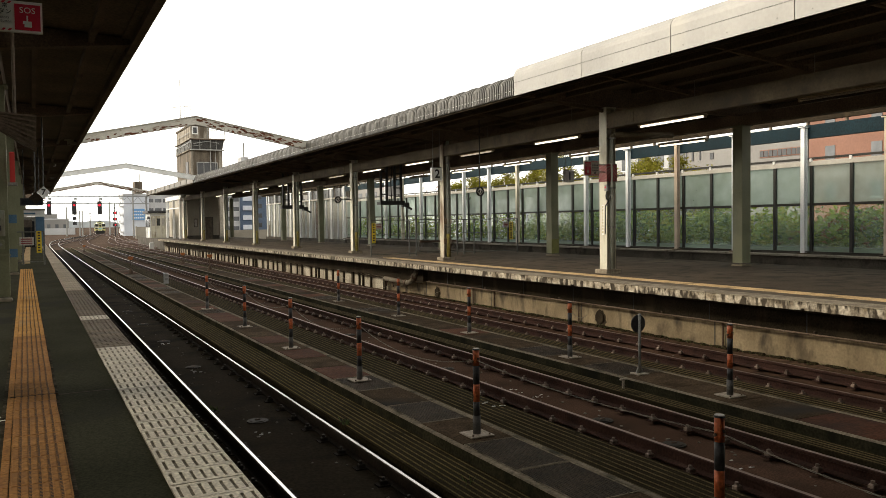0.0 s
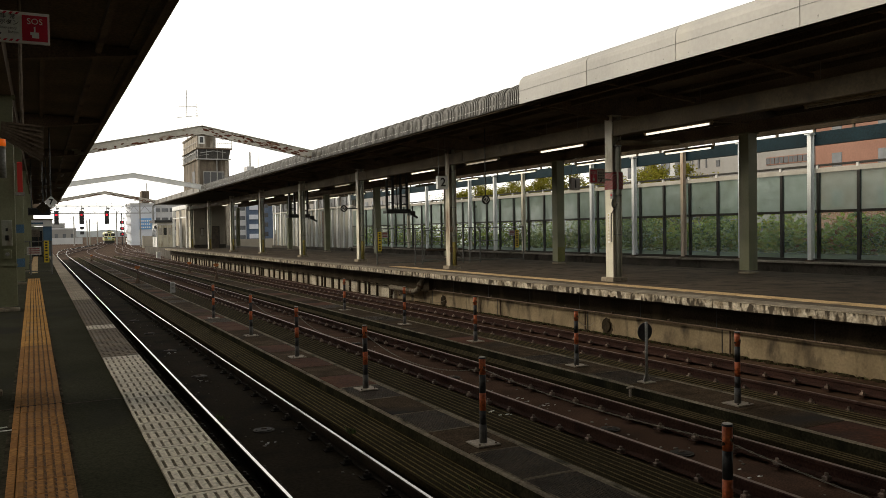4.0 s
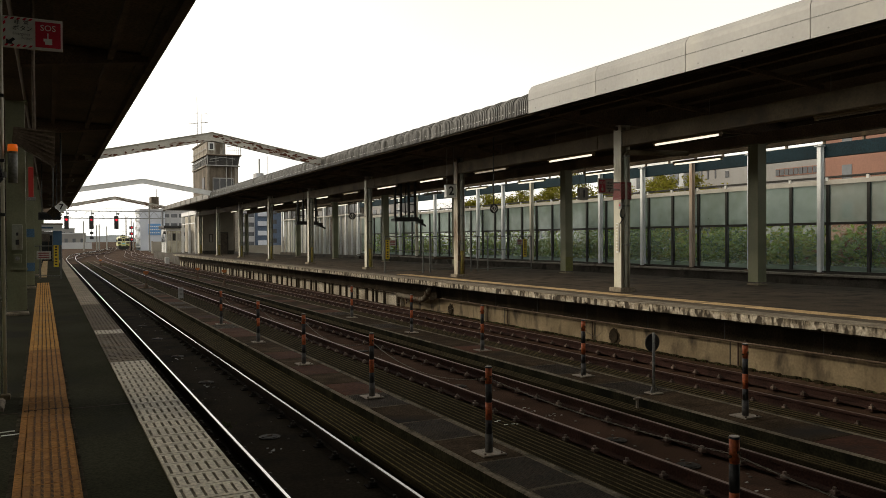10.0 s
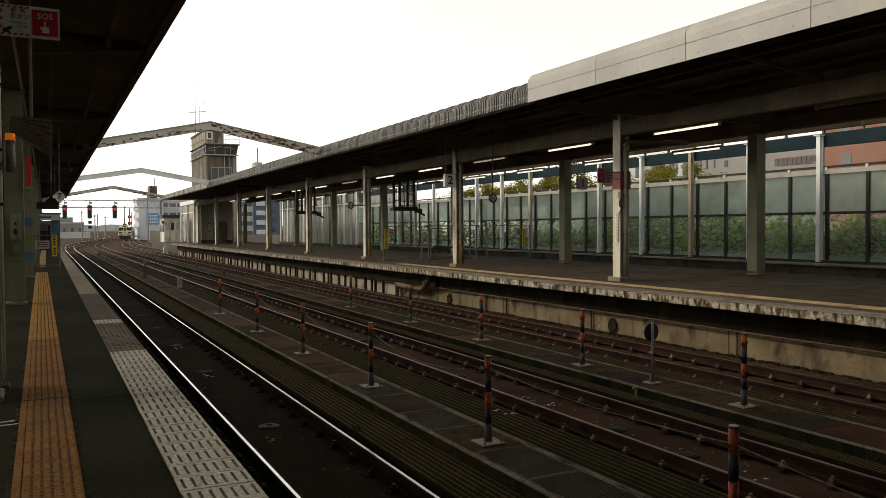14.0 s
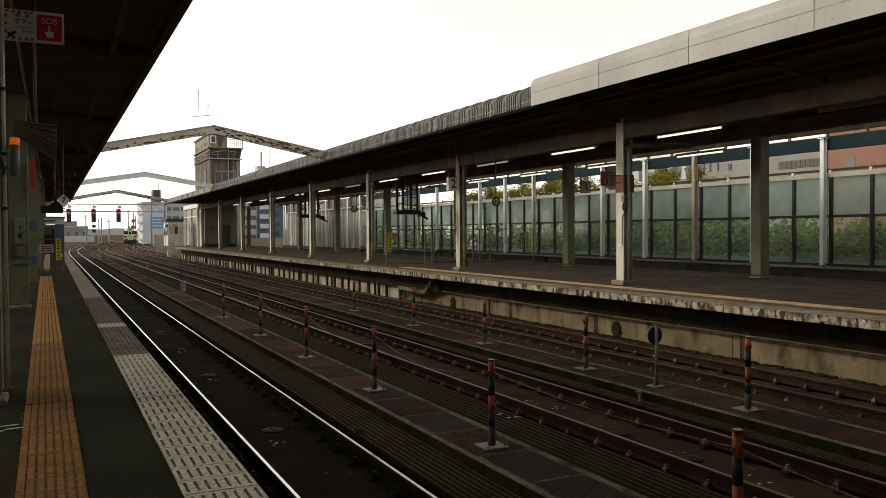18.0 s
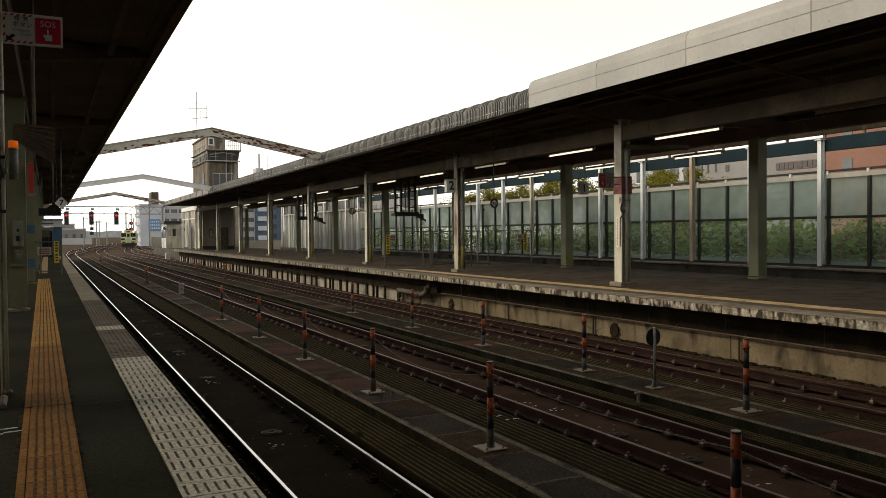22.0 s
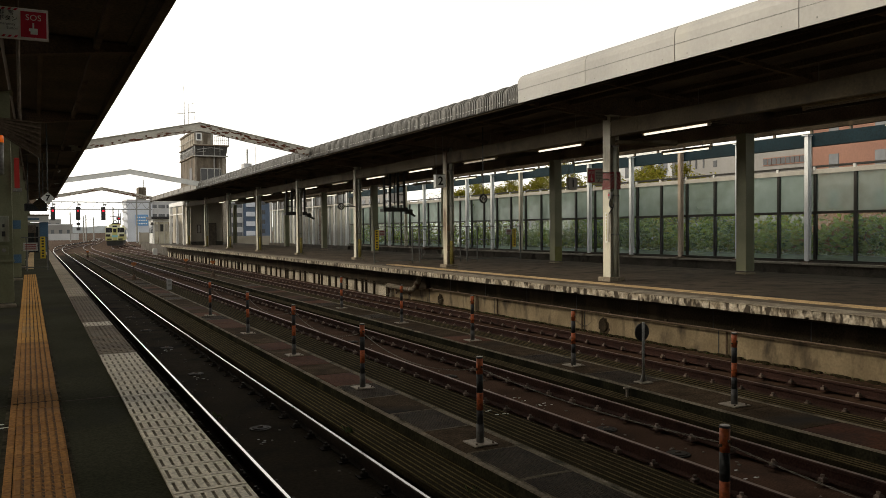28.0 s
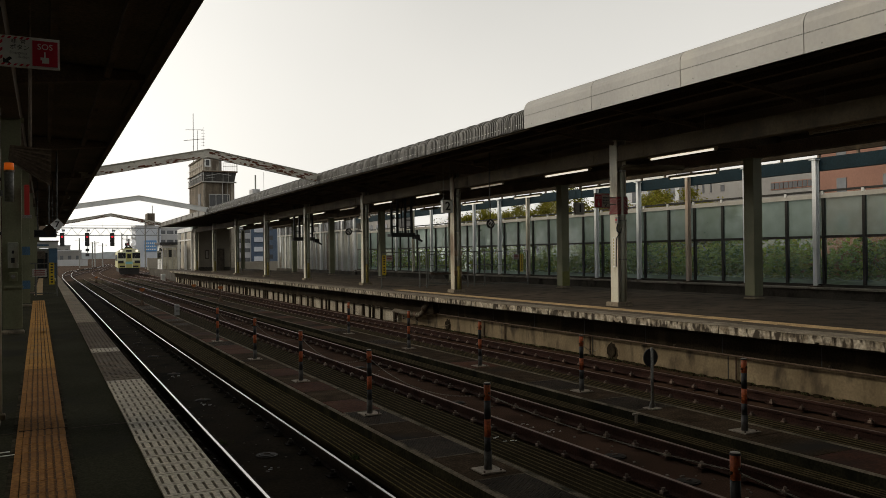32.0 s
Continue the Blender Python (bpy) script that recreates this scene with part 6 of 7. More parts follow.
for a, b in zip(bend, bend[1:]):
    elb.rod(a, b, 0.1, 14)
part("elbow", elb, dust_pipe, dp, "", True)
part("collar", Form().rod((0, 0.2, 0.142), (0, 0.06, 0.14), 0.12, 14), iron, dp)
part("flange", Form().rod((0.0, -0.56, 0.39), (0.0, -0.63, 0.46), 0.13, 14), iron, dp)
for y, z in ((16.2, -0.07), (25.4, -0.1)):
    h = thing("drain_outlet", "sooty round drain outlet in the platform wall", "drain outlet", "outlets in the wall", at=(12.94, y, z))
    part("rim", Form().rod((-0.03, 0, 0), (0.02, 0, 0), 0.15, 18), soot_shade, h)
    part("throat", Form().rod((-0.036, 0, 0), (-0.028, 0, 0), 0.12, 18), soot_shade, h)
    rs = random.Random(int(y))
    rim = [(math.cos(a) * q, math.sin(a) * q - 0.03) for a, q in ((2 * math.pi * i / 22, rs.uniform(0.19, 0.27)) for i in range(22))]
    part("soot_stain", Form().add([(0.005, u, v) for u, v in rim] + [(0.0095, u, v) for u, v in rim], [tuple(range(22))] + [(i, (i + 1) % 22, 22 + (i + 1) % 22, 22 + i) for i in range(22)]), soot_shade, h, "ragged soot stain round the outlet")
for y in (12.1, 17.06, 21.4, 22.7):
    v = thing("wall_downpipe", "thin dark downpipe on the platform wall", "pipe", "downpipes on the wall", at=(12.90, y, GROUND))
    part("pipe", Form().rod((0, 0, 0), (0, 0, 0.9), 0.022, 8), iron, v)
    part("shoe", Form().block(-0.03, 0.03, -0.05, 0.05, 0, 0.05, 0.01), iron, v)
low = thing("service_pipe", "long thin grey pipe along the platform wall", "pipe")
part("pipe", Form().rod((12.80, -20, 0.26), (12.80, 26, 0.26), 0.018, 8), roof_brown, low)
for k in range(15):
    part("hanger", Form().box(12.79, 12.9, -2.2 + k * 2.0, -2.16 + k * 2.0, 0.24, 0.32), iron, low)
hr = thing("loop_hose", "red-brown looped pipe beside the platform wall", "pipe", at=(12.6, 28.9, 0.0))
for i in range(8):
    a, b2 = math.pi * i / 8, math.pi * (i + 1) / 8
    part("bend", Form().rod((0, math.cos(a) * 0.35, math.sin(a) * 0.3 - 0.1), (0, math.cos(b2) * 0.35, math.sin(b2) * 0.3 - 0.1), 0.03, 8), rust, hr)

# ---- lamps under the far roof ----
def lamp(x, y, z, lit, length=2.62, dim=False):
    l = thing("tube_lamp", "fluorescent tube lamp with a weak added glow under the roof" if dim else "lit white fluorescent tube lamp under the roof" if lit else "unlit dusty fluorescent lamp under the roof", "ceiling lamp", "tube lamps of the far platform", at=(x, y, z))
    part("casing", Form().slab([(-0.11, 0.035), (-0.10, 0.06), (-0.05, 0.115), (0.05, 0.115), (0.10, 0.06), (0.11, 0.035)], -length / 2, length / 2), lamp_off, l)
    part("tube", Form().rod((0, -length / 2 + 0.04, 0.005), (0, length / 2 - 0.04, 0.005), 0.028, 10), lamp_dim if dim else lamp_on if lit else plate_pale, l)
    for s in (-1, 1):
        part("holder", Form().box(-0.035, 0.035, s * length / 2 - 0.03, s * length / 2 + 0.03, -0.03, 0.05), lamp_off, l)
        part("hanger", Form().rod((0, s * length * 0.35, 0.09), (0, s * length * 0.35, 1.15), 0.008, 6), pipe_m, l)
    return l


for k in range(-2, 12):
    lamp(16.5, 17.42 + 5.65 * k, 5.22, k not in (-1, 2, 5), dim=k in (2, 5))
    if k < 10:
        lamp(21.6, 22.25 + 5.65 * k, 5.22 if k > -1 else 5.86, k != 4, 2.4)

# ---- signs and fittings on the far columns ----
far_sos = sos_sign((13.71, 17.86, 3.66), 0.52, 0.42, False, "red and white emergency button sign on a column", 0.03, shade_white, shade_red)
for i in range(3):
    for j in range(4):
        part("print_bar", Form().box(0.275 + 0.055 * j, 0.31 + 0.055 * j, -0.026, -0.0215, 0.13 + 0.075 * i, 0.165 + 0.075 * i), sign_black, far_sos)
part("arm", Form().box(0.46, 0.775, 0.021, 0.05, 0.1, 0.13).box(0.46, 0.775, 0.021, 0.05, 0.3, 0.33), pipe_m, far_sos)
# both sleeve colours are set darker than those of the other signs
sleeve_red = surface("dark_red_stripe", (0.2, 0.018, 0.022), (0.27, 0.028, 0.032), 0.5, fine_mix=0.1, bump=0.02)
hz = thing("hazard_sleeve", "red and white diagonal sleeve round the column", "hazard sleeve", at=(14.65, 18.0, 3.5))
sleeve_white = surface("greyed_sleeve_white", (0.17, 0.155, 0.135), (0.24, 0.22, 0.19), 0.6, scale=5, fine=30, bump=0.02)
part("sleeve", Form().box(-0.168, 0.168, -0.178, 0.178, 0, 0.5), sleeve_white, hz)
part("sleeve", Form().box(0.0, 0.14, -0.245, -0.18, 0.0, 0.5), sleeve_white, hz)


def hazard_stripes(width, lean, place):
    """Slanting bands across a sheet 0.5 m high; place(u, v, d): the point at u across, v up, d out of the sheet."""
    for i in range(-3, 6):
        c = i * 0.105
        edge = [(u, min(max(v, 0.01), 0.49)) for u, v in ((0, c), (width, c + lean), (width, c + lean + 0.068), (0, c + 0.068))]
        if max(v for u, v in edge) - min(v for u, v in edge) > 0.03:
            part("stripe", Form().add([place(u, v, 0.0005) for u, v in edge] + [place(u, v, 0.004) for u, v in edge], [(4, 5, 6, 7), (0, 3, 2, 1), (0, 1, 5, 4), (1, 2, 6, 5), (2, 3, 7, 6), (3, 0, 4, 7)]), sleeve_red, hz)


hazard_stripes(0.336, 0.3, lambda u, v, d: (-0.168 + u, -0.178 - d, v))
hazard_stripes(0.356, 0.3, lambda u, v, d: (-0.168 - d, 0.178 - u, v))
hazard_stripes(0.14, -0.13, lambda u, v, d: (u, -0.245 - d, v))
btn = thing("emergency_button", "grey emergency button box with a looped black cable", "alarm button", at=(14.47, 17.85, 3.02))
part("case", Form().block(-0.035, 0.035, -0.1, 0.02, 0.22, 0.4, 0.01), pipe_m, btn)
part("button", Form().rod((-0.06, -0.04, 0.32), (-0.05, -0.04, 0.32), 0.03, 10), red_m, btn)
part("cable", Form().rod((0, -0.05, 0.22), (-0.06, -0.08, 0.1), 0.02, 8).rod((-0.06, -0.08, 0.1), (-0.05, -0.08, 0.0), 0.02, 8).rod((-0.05, -0.08, 0.0), (0.05, -0.08, -0.05), 0.02, 8).rod((0.05, -0.08, -0.05), (0.09, -0.08, 0.08), 0.02, 8).rod((0.05, -0.08, -0.05), (-0.07, -0.07, -0.2), 0.018, 8).rod((-0.07, -0.07, -0.2), (-0.06, -0.05, -1.0), 0.014, 6), sign_black, btn)
straw = surface("faded_straw_print", (0.42, 0.36, 0.17), (0.5, 0.44, 0.23), 0.6, scale=6, bump=0.02)
leaf_paint = surface("yellow_green_band", (0.16, 0.17, 0.05), (0.22, 0.22, 0.07), 0.6, scale=3)
stk = thing("column_sticker", "pale vertical sticker with worn print on a column", "sticker", at=(14.483, 18.0, 2.0))
part("sheet", Form().box(-0.006, -0.002, -0.05, 0.05, 0, 0.85), sign_white, stk)
for i in range(9):
    part("print_bar", Form().box(-0.009, -0.0062, -0.022, 0.022, 0.05 + i * 0.088, 0.115 + i * 0.088), straw, stk)


def platform_number(at, text, lit):
    s = thing("platform_number_sign", "white box sign with a black number" if lit else "dull grey box sign with a black number", "sign", "platform number signs", at=at)
    part("box", Form().block(-0.22, 0.22, -0.09, 0.09, 0, 0.49, 0.01), sign_white if lit else plate_pale, s)
    part("frame", Form().box(-0.23, 0.23, -0.08, 0.08, 0.492, 0.51), pipe_m, s)
    lettering(text, 0.46, sign_black, s, Matrix.Translation((0.0, -0.094, 0.245)) @ FACE, bold=0.022)
    part("hanger", Form().rod((-0.15, 0, 0.51), (-0.15, 0, 2.1), 0.012, 6).rod((0.15, 0, 0.51), (0.15, 0, 2.1), 0.012, 6), pipe_m, s)
    return s


platform_number((14.14, 27.75, 4.04), "2", True)
platform_number((20.5, 27.8, 4.05), "1", False)
for y in (28.0,):
    for z0, m in ((2.35, rust_steel), (1.55, plate_m)):
        tagged(part("column_band", Form().box(14.485, 14.815, y - 0.185, y - 0.173, z0, z0 + 0.22), m), "faded painted band on a column", "painted band")


def monitor_frame(x, y, label):
    f = thing("monitor_frame", label, "equipment frame", "black equipment frames", at=(x, y, 3.4))
    part("shelf", Form().block(-0.62, 0.75, -0.3, 0.3, 0, 0.16, 0.02), sign_black, f)
    part("shelf_lip", Form().box(-0.66, 0.79, -0.34, -0.301, 0.02, 0.22), sign_black, f)
    for dx in (-0.5, -0.15, 0.32, 0.7):
        part("upright", Form().box(dx - 0.055, dx + 0.055, -0.06, 0.06, 0.16, 2.9), sign_black, f)
    for z in (0.55, 1.0, 1.45, 1.8):
        part("crossbar", Form().box(-0.5, -0.15, -0.04, 0.04, z, z + 0.06), sign_black, f)
        part("crossbar", Form().box(0.32, 0.7, -0.04, 0.04, z - 0.1, z - 0.04), sign_black, f)
    part("brace", Form().bar((0.75, 0, 0.05), (1.35, 0, -0.25), 0.1, 0.1), sign_black, f)
    part("camera_case", Form().block(0.8, 1.1, -0.25, 0.2, -0.12, 0.12, 0.02), sign_black, f)
    part("cable", Form().rod((0.1, -0.1, 0.2), (0.05, -0.1, 1.2), 0.03, 8).rod((0.05, -0.1, 1.2), (0.2, -0.06, 2.6), 0.03, 8), iron_dark, f)
    return f


monitor_frame(15.1, 50.6, "black steel equipment frame hung beside the columns")
monitor_frame(17.6, 40.3, "black steel equipment frame hung under the roof")

for yy in (28.58, 38.96, 49.34):
    tagged(part("column_band", Form().box(20.012, 20.388, yy - 0.2, yy - 0.196, 1.0, 1.62), leaf_paint), "yellow-green band at the foot of a column", "painted band")

# ---- white panelled wall at the far end of the glazed screen ----
panel_dull = surface("grey_white_ribbed_panel", (0.26, 0.265, 0.235), (0.36, 0.365, 0.325), 0.65, scale=0.5, fine=14, bump=0.05, stain=(0.17, 0.155, 0.12), stain_at=(0.5, 0.7), stain_scale=1.2, streak=6, fine_mix=0.1)
grey_pane = surface("grimy_grey_clerestory_pane", (0.075, 0.08, 0.085), (0.12, 0.125, 0.13), 0.3, scale=0.6, fine=10, bump=0.02)
PX = WALL_X + 0.25
ww = setting("wall_panels", Form().box(PX, PX + 0.15, 72.1, 101, GROUND, 4.9), panel_dull, "grey-white ribbed panel wall behind the far platform", "wall")
part("clerestory_wall", Form().box(PX, PX + 0.15, 72.1, 84.5, 4.902, 6.1).box(PX, PX + 0.15, 87.0, 101, 4.902, 6.1).box(PX, PX + 0.15, 84.5, 87.0, 5.62, 6.1), dark_concrete, ww, "dark wall above the panels, one bay open to the sky")
# board added to shut off sky that shone through above the panels
part("head_board", Form().box(WALL_X + 0.105, WALL_X + 0.2, 72.1, 104, 5.95, 7.1), soot_shade, ww, "dark board added to close the sky slots")
for k in range(9):
    y = 72.7 + k * 3.5
    part("post", Form().box(WALL_X - 0.14, WALL_X - 0.12, y - 0.13, y + 0.13, 0.85, 6.0).box(WALL_X - 0.12, WALL_X + 0.1, y - 0.02, y + 0.02, 0.85, 6.0), white_paint if k % 3 else pale_steel, ww, "white-painted steel post")
    if k == 8:
        break
    for j in range(2):
        if k == 3 and j == 1 or k == 4 and j == 0:
            continue
        a = y + 0.25 + j * 1.6
        pn = part("pane", Form().box(PX - 0.03, PX - 0.002, a, a + 1.4, 5.06, 5.92), grey_pane, ww)
        part("pane_frame", Form().box(PX - 0.05, PX - 0.031, a - 0.05, a, 5.0, 5.98).box(PX - 0.05, PX - 0.031, a + 1.4, a + 1.45, 5.0, 5.98), mullion_m, pn)
    for j in range(2):
        bx = y + 0.95 + j * 1.4
        part("rib", Form().box(PX - 0.16, PX - 0.002, bx, bx + 0.09, 0.86, 4.86), pale_steel, ww)
    for j in range(13):
        part("panel_seam", Form().box(PX - 0.02, PX - 0.001, y + 0.16, y + 3.3, 1.15 + j * 0.28, 1.165 + j * 0.28), pipe_m, ww)
part("rail", Form().box(WALL_X - 0.1, WALL_X + 0.05, 72.1, 101, 4.86, 4.98), rail_white, ww)
lat = part("lattice", Form().box(PX - 0.035, PX - 0.021, 80.1, 82.6, 0.9, 4.7), bark, ww, "dark brown lattice over a bay of the wall")
for j in range(7):
    part("lattice_bar", Form().bar((PX - 0.06, 80.2, 1.0 + j * 0.5), (PX - 0.06, 82.5, 1.5 + j * 0.5), 0.05, 0.04), roof_brown, lat)
part("plinth", Form().box(WALL_X - 0.25, WALL_X + 0.2, 72.1, 101, GROUND, 0.85), dark_concrete, ww)

# ---- stair house and huts at the platform end ----
st = thing("stair_house", "weathered grey-beige stair house at the platform end", "building", at=(0, 0, 0))
part("wall", Form().box(14.95, 18.25, 88.4, 90.2, DECK_R, 5.5), stair_m, st)
part("rear_wall", Form().box(16.3, 18.2, 90.202, 110, DECK_R, 5.5), stair_m, st)
part("plinth", Form().box(14.9, 18.3, 88.34, 88.398, DECK_R, 1.3), dark_concrete, st)
dr = part("door", Form().block(16.72, 17.55, 88.33, 88.39, DECK_R, 3.2, 0.01), bark, st, "brown wooden door")
part("door_frame", Form().box(16.64, 16.715, 88.3, 88.398, DECK_R, 3.28).box(17.555, 17.63, 88.3, 88.398, DECK_R, 3.28).box(16.715, 17.555, 88.3, 88.398, 3.205, 3.28), dark_concrete, dr)
part("handle", Form().box(16.8, 16.84, 88.28, 88.33, 1.9, 2.05), galv, dr)
fb = part("notice_case", Form().block(15.62, 15.98, 88.3, 88.4, 2.2, 3.1, 0.02), iron, st, "dark notice case on the wall")
part("sheet", Form().box(15.67, 15.93, 88.29, 88.299, 2.26, 3.02), plate_pale, fb)
part("conduit", Form().rod((16.2, 88.36, 1.3), (16.2, 88.36, 5.4), 0.03, 8), pipe_m, st)
for y, w in ((89.3, 0.22), (91.9, 0.3), (96.5, 0.16), (101.6, 0.26)):
    part("pilaster", Form().box(14.7, 14.94, y - w / 2, y + w / 2, DECK_R, 5.3), white_paint, st)
part("lintel", Form().box(14.68, 14.96, 90.3, 101.8, 5.3, 5.75), white_paint, st)
part("transom", Form().box(14.72, 14.9, 92.2, 101.4, 4.3, 4.42), white_paint, st)
wn = part("window", Form().box(16.22, 16.3, 93.0, 97.0, 2.2, 3.9), white_paint, st)
for i in range(3):
    part("pane", Form().box(16.19, 16.22, 93.15 + i * 1.3, 94.3 + i * 1.3, 2.3, 3.8), train_glass, wn)
part("side_door", Form().box(16.22, 16.3, 98.0, 99.3, DECK_R, 3.3), cream, st)
hut = thing("track_hut", "small pale prefabricated hut with panelled doors at the platform end", "hut", at=(0, 0, 0))
part("wall", Form().box(13.15, 15.0, 104.0, 108.5, DECK_R, 3.95), white_paint, hut)
part("roof", Form().box(12.85, 15.3, 103.5, 108.9, 3.952, 4.25), hood, hut, "dark flat roof")
for i in range(3):
    lf = part("door_leaf", Form().block(13.25 + i * 0.58, 13.78 + i * 0.58, 103.93, 103.998, DECK_R, 3.6, 0.01), cream, hut)
    part("glass", Form().box(13.33 + i * 0.58, 13.70 + i * 0.58, 103.91, 103.929, 2.4, 3.3), train_glass if i == 1 else plate_pale, lf)
for k in range(3):
    part("window", Form().box(13.08, 13.15, 104.6 + k * 1.3, 105.5 + k * 1.3, 2.2, 3.2), train_glass, hut)
for k in range(4):
    part("batten", Form().box(13.11, 13.15, 104.0 + k * 1.3, 104.06 + k * 1.3, DECK_R, 3.9), pipe_m, hut)
blk = thing("end_block", "white concrete buffer block at the platform end", "block", at=(11.8, 92.6, GROUND))
part("block", Form().block(-0.22, 0.22, -0.22, 0.22, 0, 0.85, 0.05), white_paint, blk)
lamp_post = thing("end_lamp", "small dark lamp on a bracket at the hut", "lamp", at=(12.95, 104.0, 3.2))
part("head", Form().rod((0, 0, 0), (0, 0, 0.35), 0.22, 12, 0.1), hood, lamp_post)
part("bracket", Form().bar((0, 0, 0.3), (0.3, 0.2, 0.5), 0.05, 0.05), hood, lamp_post)

# ---- control tower ----
tower_m = surface("stained_tower_concrete", (0.085, 0.069, 0.05), (0.165, 0.136, 0.102), 0.9, scale=0.5, fine=6, bump=0.1, fine_mix=0.2, stain=(0.045, 0.034, 0.024), stain_at=(0.5, 0.68), stain_scale=1.1, streak=6)
tower_pale = surface("flaking_grey_tower_render", (0.24, 0.215, 0.175), (0.33, 0.3, 0.25), 0.9, scale=0.8, fine=6, bump=0.1, fine_mix=0.2, stain=(0.1, 0.08, 0.058), stain_at=(0.48, 0.62), stain_scale=1.3, streak=5)
shaded_glass = surface("shaded_lookout_glass", (0.018, 0.017, 0.015), (0.04, 0.037, 0.032), 0.3, spec=0.2, scale=1.5, fine=6, bump=0.05)
TY = 115.0
tw = thing("control_tower", "stained concrete tower with a glazed lookout and balcony", "tower")
part("shaft", Form().box(20.12, 24.4, TY, TY + 12, GROUND, 14.3), tower_m, tw)
for x in (20.1, 23.9):
    part("corner_pier", Form().box(x, x + 0.52, TY - 0.12, TY - 0.001, GROUND, 12.8), tower_pale, tw)
part("upper_room", Form().box(20.14, 22.7, TY + 0.1, TY + 11.9, 14.302, 16.3), tower_pale, tw, "flaking grey rendered upper room")
part("roof", Form().box(20.0, 22.85, TY - 0.05, TY + 12.0, 16.302, 16.55), tower_m, tw)
wn = part("window", Form().box(20.33, 21.15, TY + 0.02, TY + 0.1, 15.1, 16.2), white_paint, tw, "white-framed window")
part("pane", Form().box(20.5, 20.98, TY - 0.01, TY + 0.02, 15.25, 16.05), train_glass, wn)
part("stain_pipe", Form().rod((22.45, TY + 0.02, 14.4), (22.45, TY + 0.02, 16.3), 0.06, 8), pipe_m, tw)
wn = part("window", Form().box(20.87, 23.76, TY - 0.06, TY, 9.4, 11.25), pale_grey, tw, "grey-framed wide window")
for i in range(3):
    part("pane", Form().box(20.97 + i * 0.94, 21.78 + i * 0.94, TY - 0.1, TY - 0.06, 9.5, 11.13), train_glass, wn)
part("downpipe", Form().rod((22.75, TY - 0.16, 8.0), (22.75, TY - 0.16, 13.0), 0.07, 8), pale_grey, tw)
part("downpipe", Form().rod((23.45, TY - 0.14, 9.0), (23.45, TY - 0.14, 13.0), 0.035, 8), pale_grey, tw)
wn = part("window", Form().box(20.06, 20.12, TY + 2.0, TY + 4.0, 9.4, 11.4), sign_black, tw)
# the lookout: leaning glass between a ledge and a slab
part("ledge", Form().box(19.98, 24.62, TY - 0.62, TY - 0.001, 12.86, 13.0), pale_grey, tw)
lk = part("lookout", Form().slab([(20.15, 13.002), (24.3, 13.002), (24.6, 14.3), (20.05, 14.3)], TY - 0.5, TY - 0.002), shaded_glass, tw, "dark leaning lookout glass")
for i, x in enumerate((20.1, 21.25, 22.75, 23.5, 24.32)):
    part("mullion", Form().bar((x, TY - 0.54, 13.0), (x + (0.25 if i == 4 else 0.0), TY - 0.54, 14.3), 0.07, 0.06), pipe_m, lk)
# pale streaks reflected in the glass are built as bars before it
part("reflected_rail", Form().bar((20.4, TY - 0.56, 13.75), (22.2, TY - 0.56, 14.1), 0.05, 0.09).bar((22.2, TY - 0.56, 14.1), (23.9, TY - 0.56, 13.9), 0.05, 0.07).bar((20.3, TY - 0.56, 13.4), (21.6, TY - 0.56, 13.6), 0.05, 0.06), pale_grey, lk, "pale bars before the glass that stand for its reflections")
balc = part("balcony", Form().box(19.85, 24.75, TY - 0.85, TY - 0.001, 14.32, 14.5), tower_pale, tw)
part("drip_edge", Form().box(19.83, 24.77, TY - 0.88, TY - 0.851, 14.3, 14.42), iron, balc)
part("side_slab", Form().box(19.85, 20.118, TY, TY + 12, 14.32, 14.46).box(19.9, 20.118, TY, TY + 12, 12.86, 13.0), tower_pale, balc)
for i in range(5):
    a = TY + 0.3 + i * 2.3
    w = part("side_opening", Form().box(20.06, 20.118, a, a + 2.0, 13.02, 14.25), sign_black, tw)
    part("frame_bar", Form().bar((20.02, a, 13.1), (20.02, a + 1.9, 14.2 if i % 2 else 13.6), 0.06, 0.09).bar((20.02, a + 1.0, 13.02), (20.02, a + 1.0, 14.25), 0.06, 0.1), pale_grey, w)
for i in range(14):
    part("baluster", Form().rod((19.95, TY + 0.3 + i * 0.85, 13.0), (19.95, TY + 0.3 + i * 0.85, 13.9), 0.045, 6), pale_grey, balc)
part("handrail", Form().bar((19.95, TY, 13.9), (19.95, TY + 12, 13.9), 0.08, 0.08).bar((19.95, TY - 0.8, 15.3), (19.95, TY + 12, 15.3), 0.06, 0.06), pipe_m, balc)
for i in range(8):
    part("roof_rail", Form().rod((22.75 + i * 0.27, TY - 0.75, 14.5), (22.75 + i * 0.27, TY - 0.75, 15.65 + 0.03 * i), 0.028, 6), pale_grey, tw)
part("roof_rail", Form().bar((22.7, TY - 0.75, 15.6), (24.7, TY - 0.75, 15.9), 0.06, 0.06).bar((22.7, TY - 0.75, 15.1), (24.7, TY - 0.75, 15.2), 0.045, 0.045).bar((24.7, TY - 0.75, 14.5), (24.7, TY - 0.75, 15.9), 0.06, 0.06), pale_grey, tw)
ant = thing("roof_antenna", "tall thin aerial mast with crossed rods on the tower", "antenna", at=(20.3, TY + 9, 16.55))
part("mast", Form().rod((0, 0, 0), (0, 0, 7.5), 0.05, 8), pipe_m, ant)
part("aerial", Form().rod((-1.15, 0, 4.95), (1.4, 0, 5.1), 0.035, 6), pipe_m, ant)
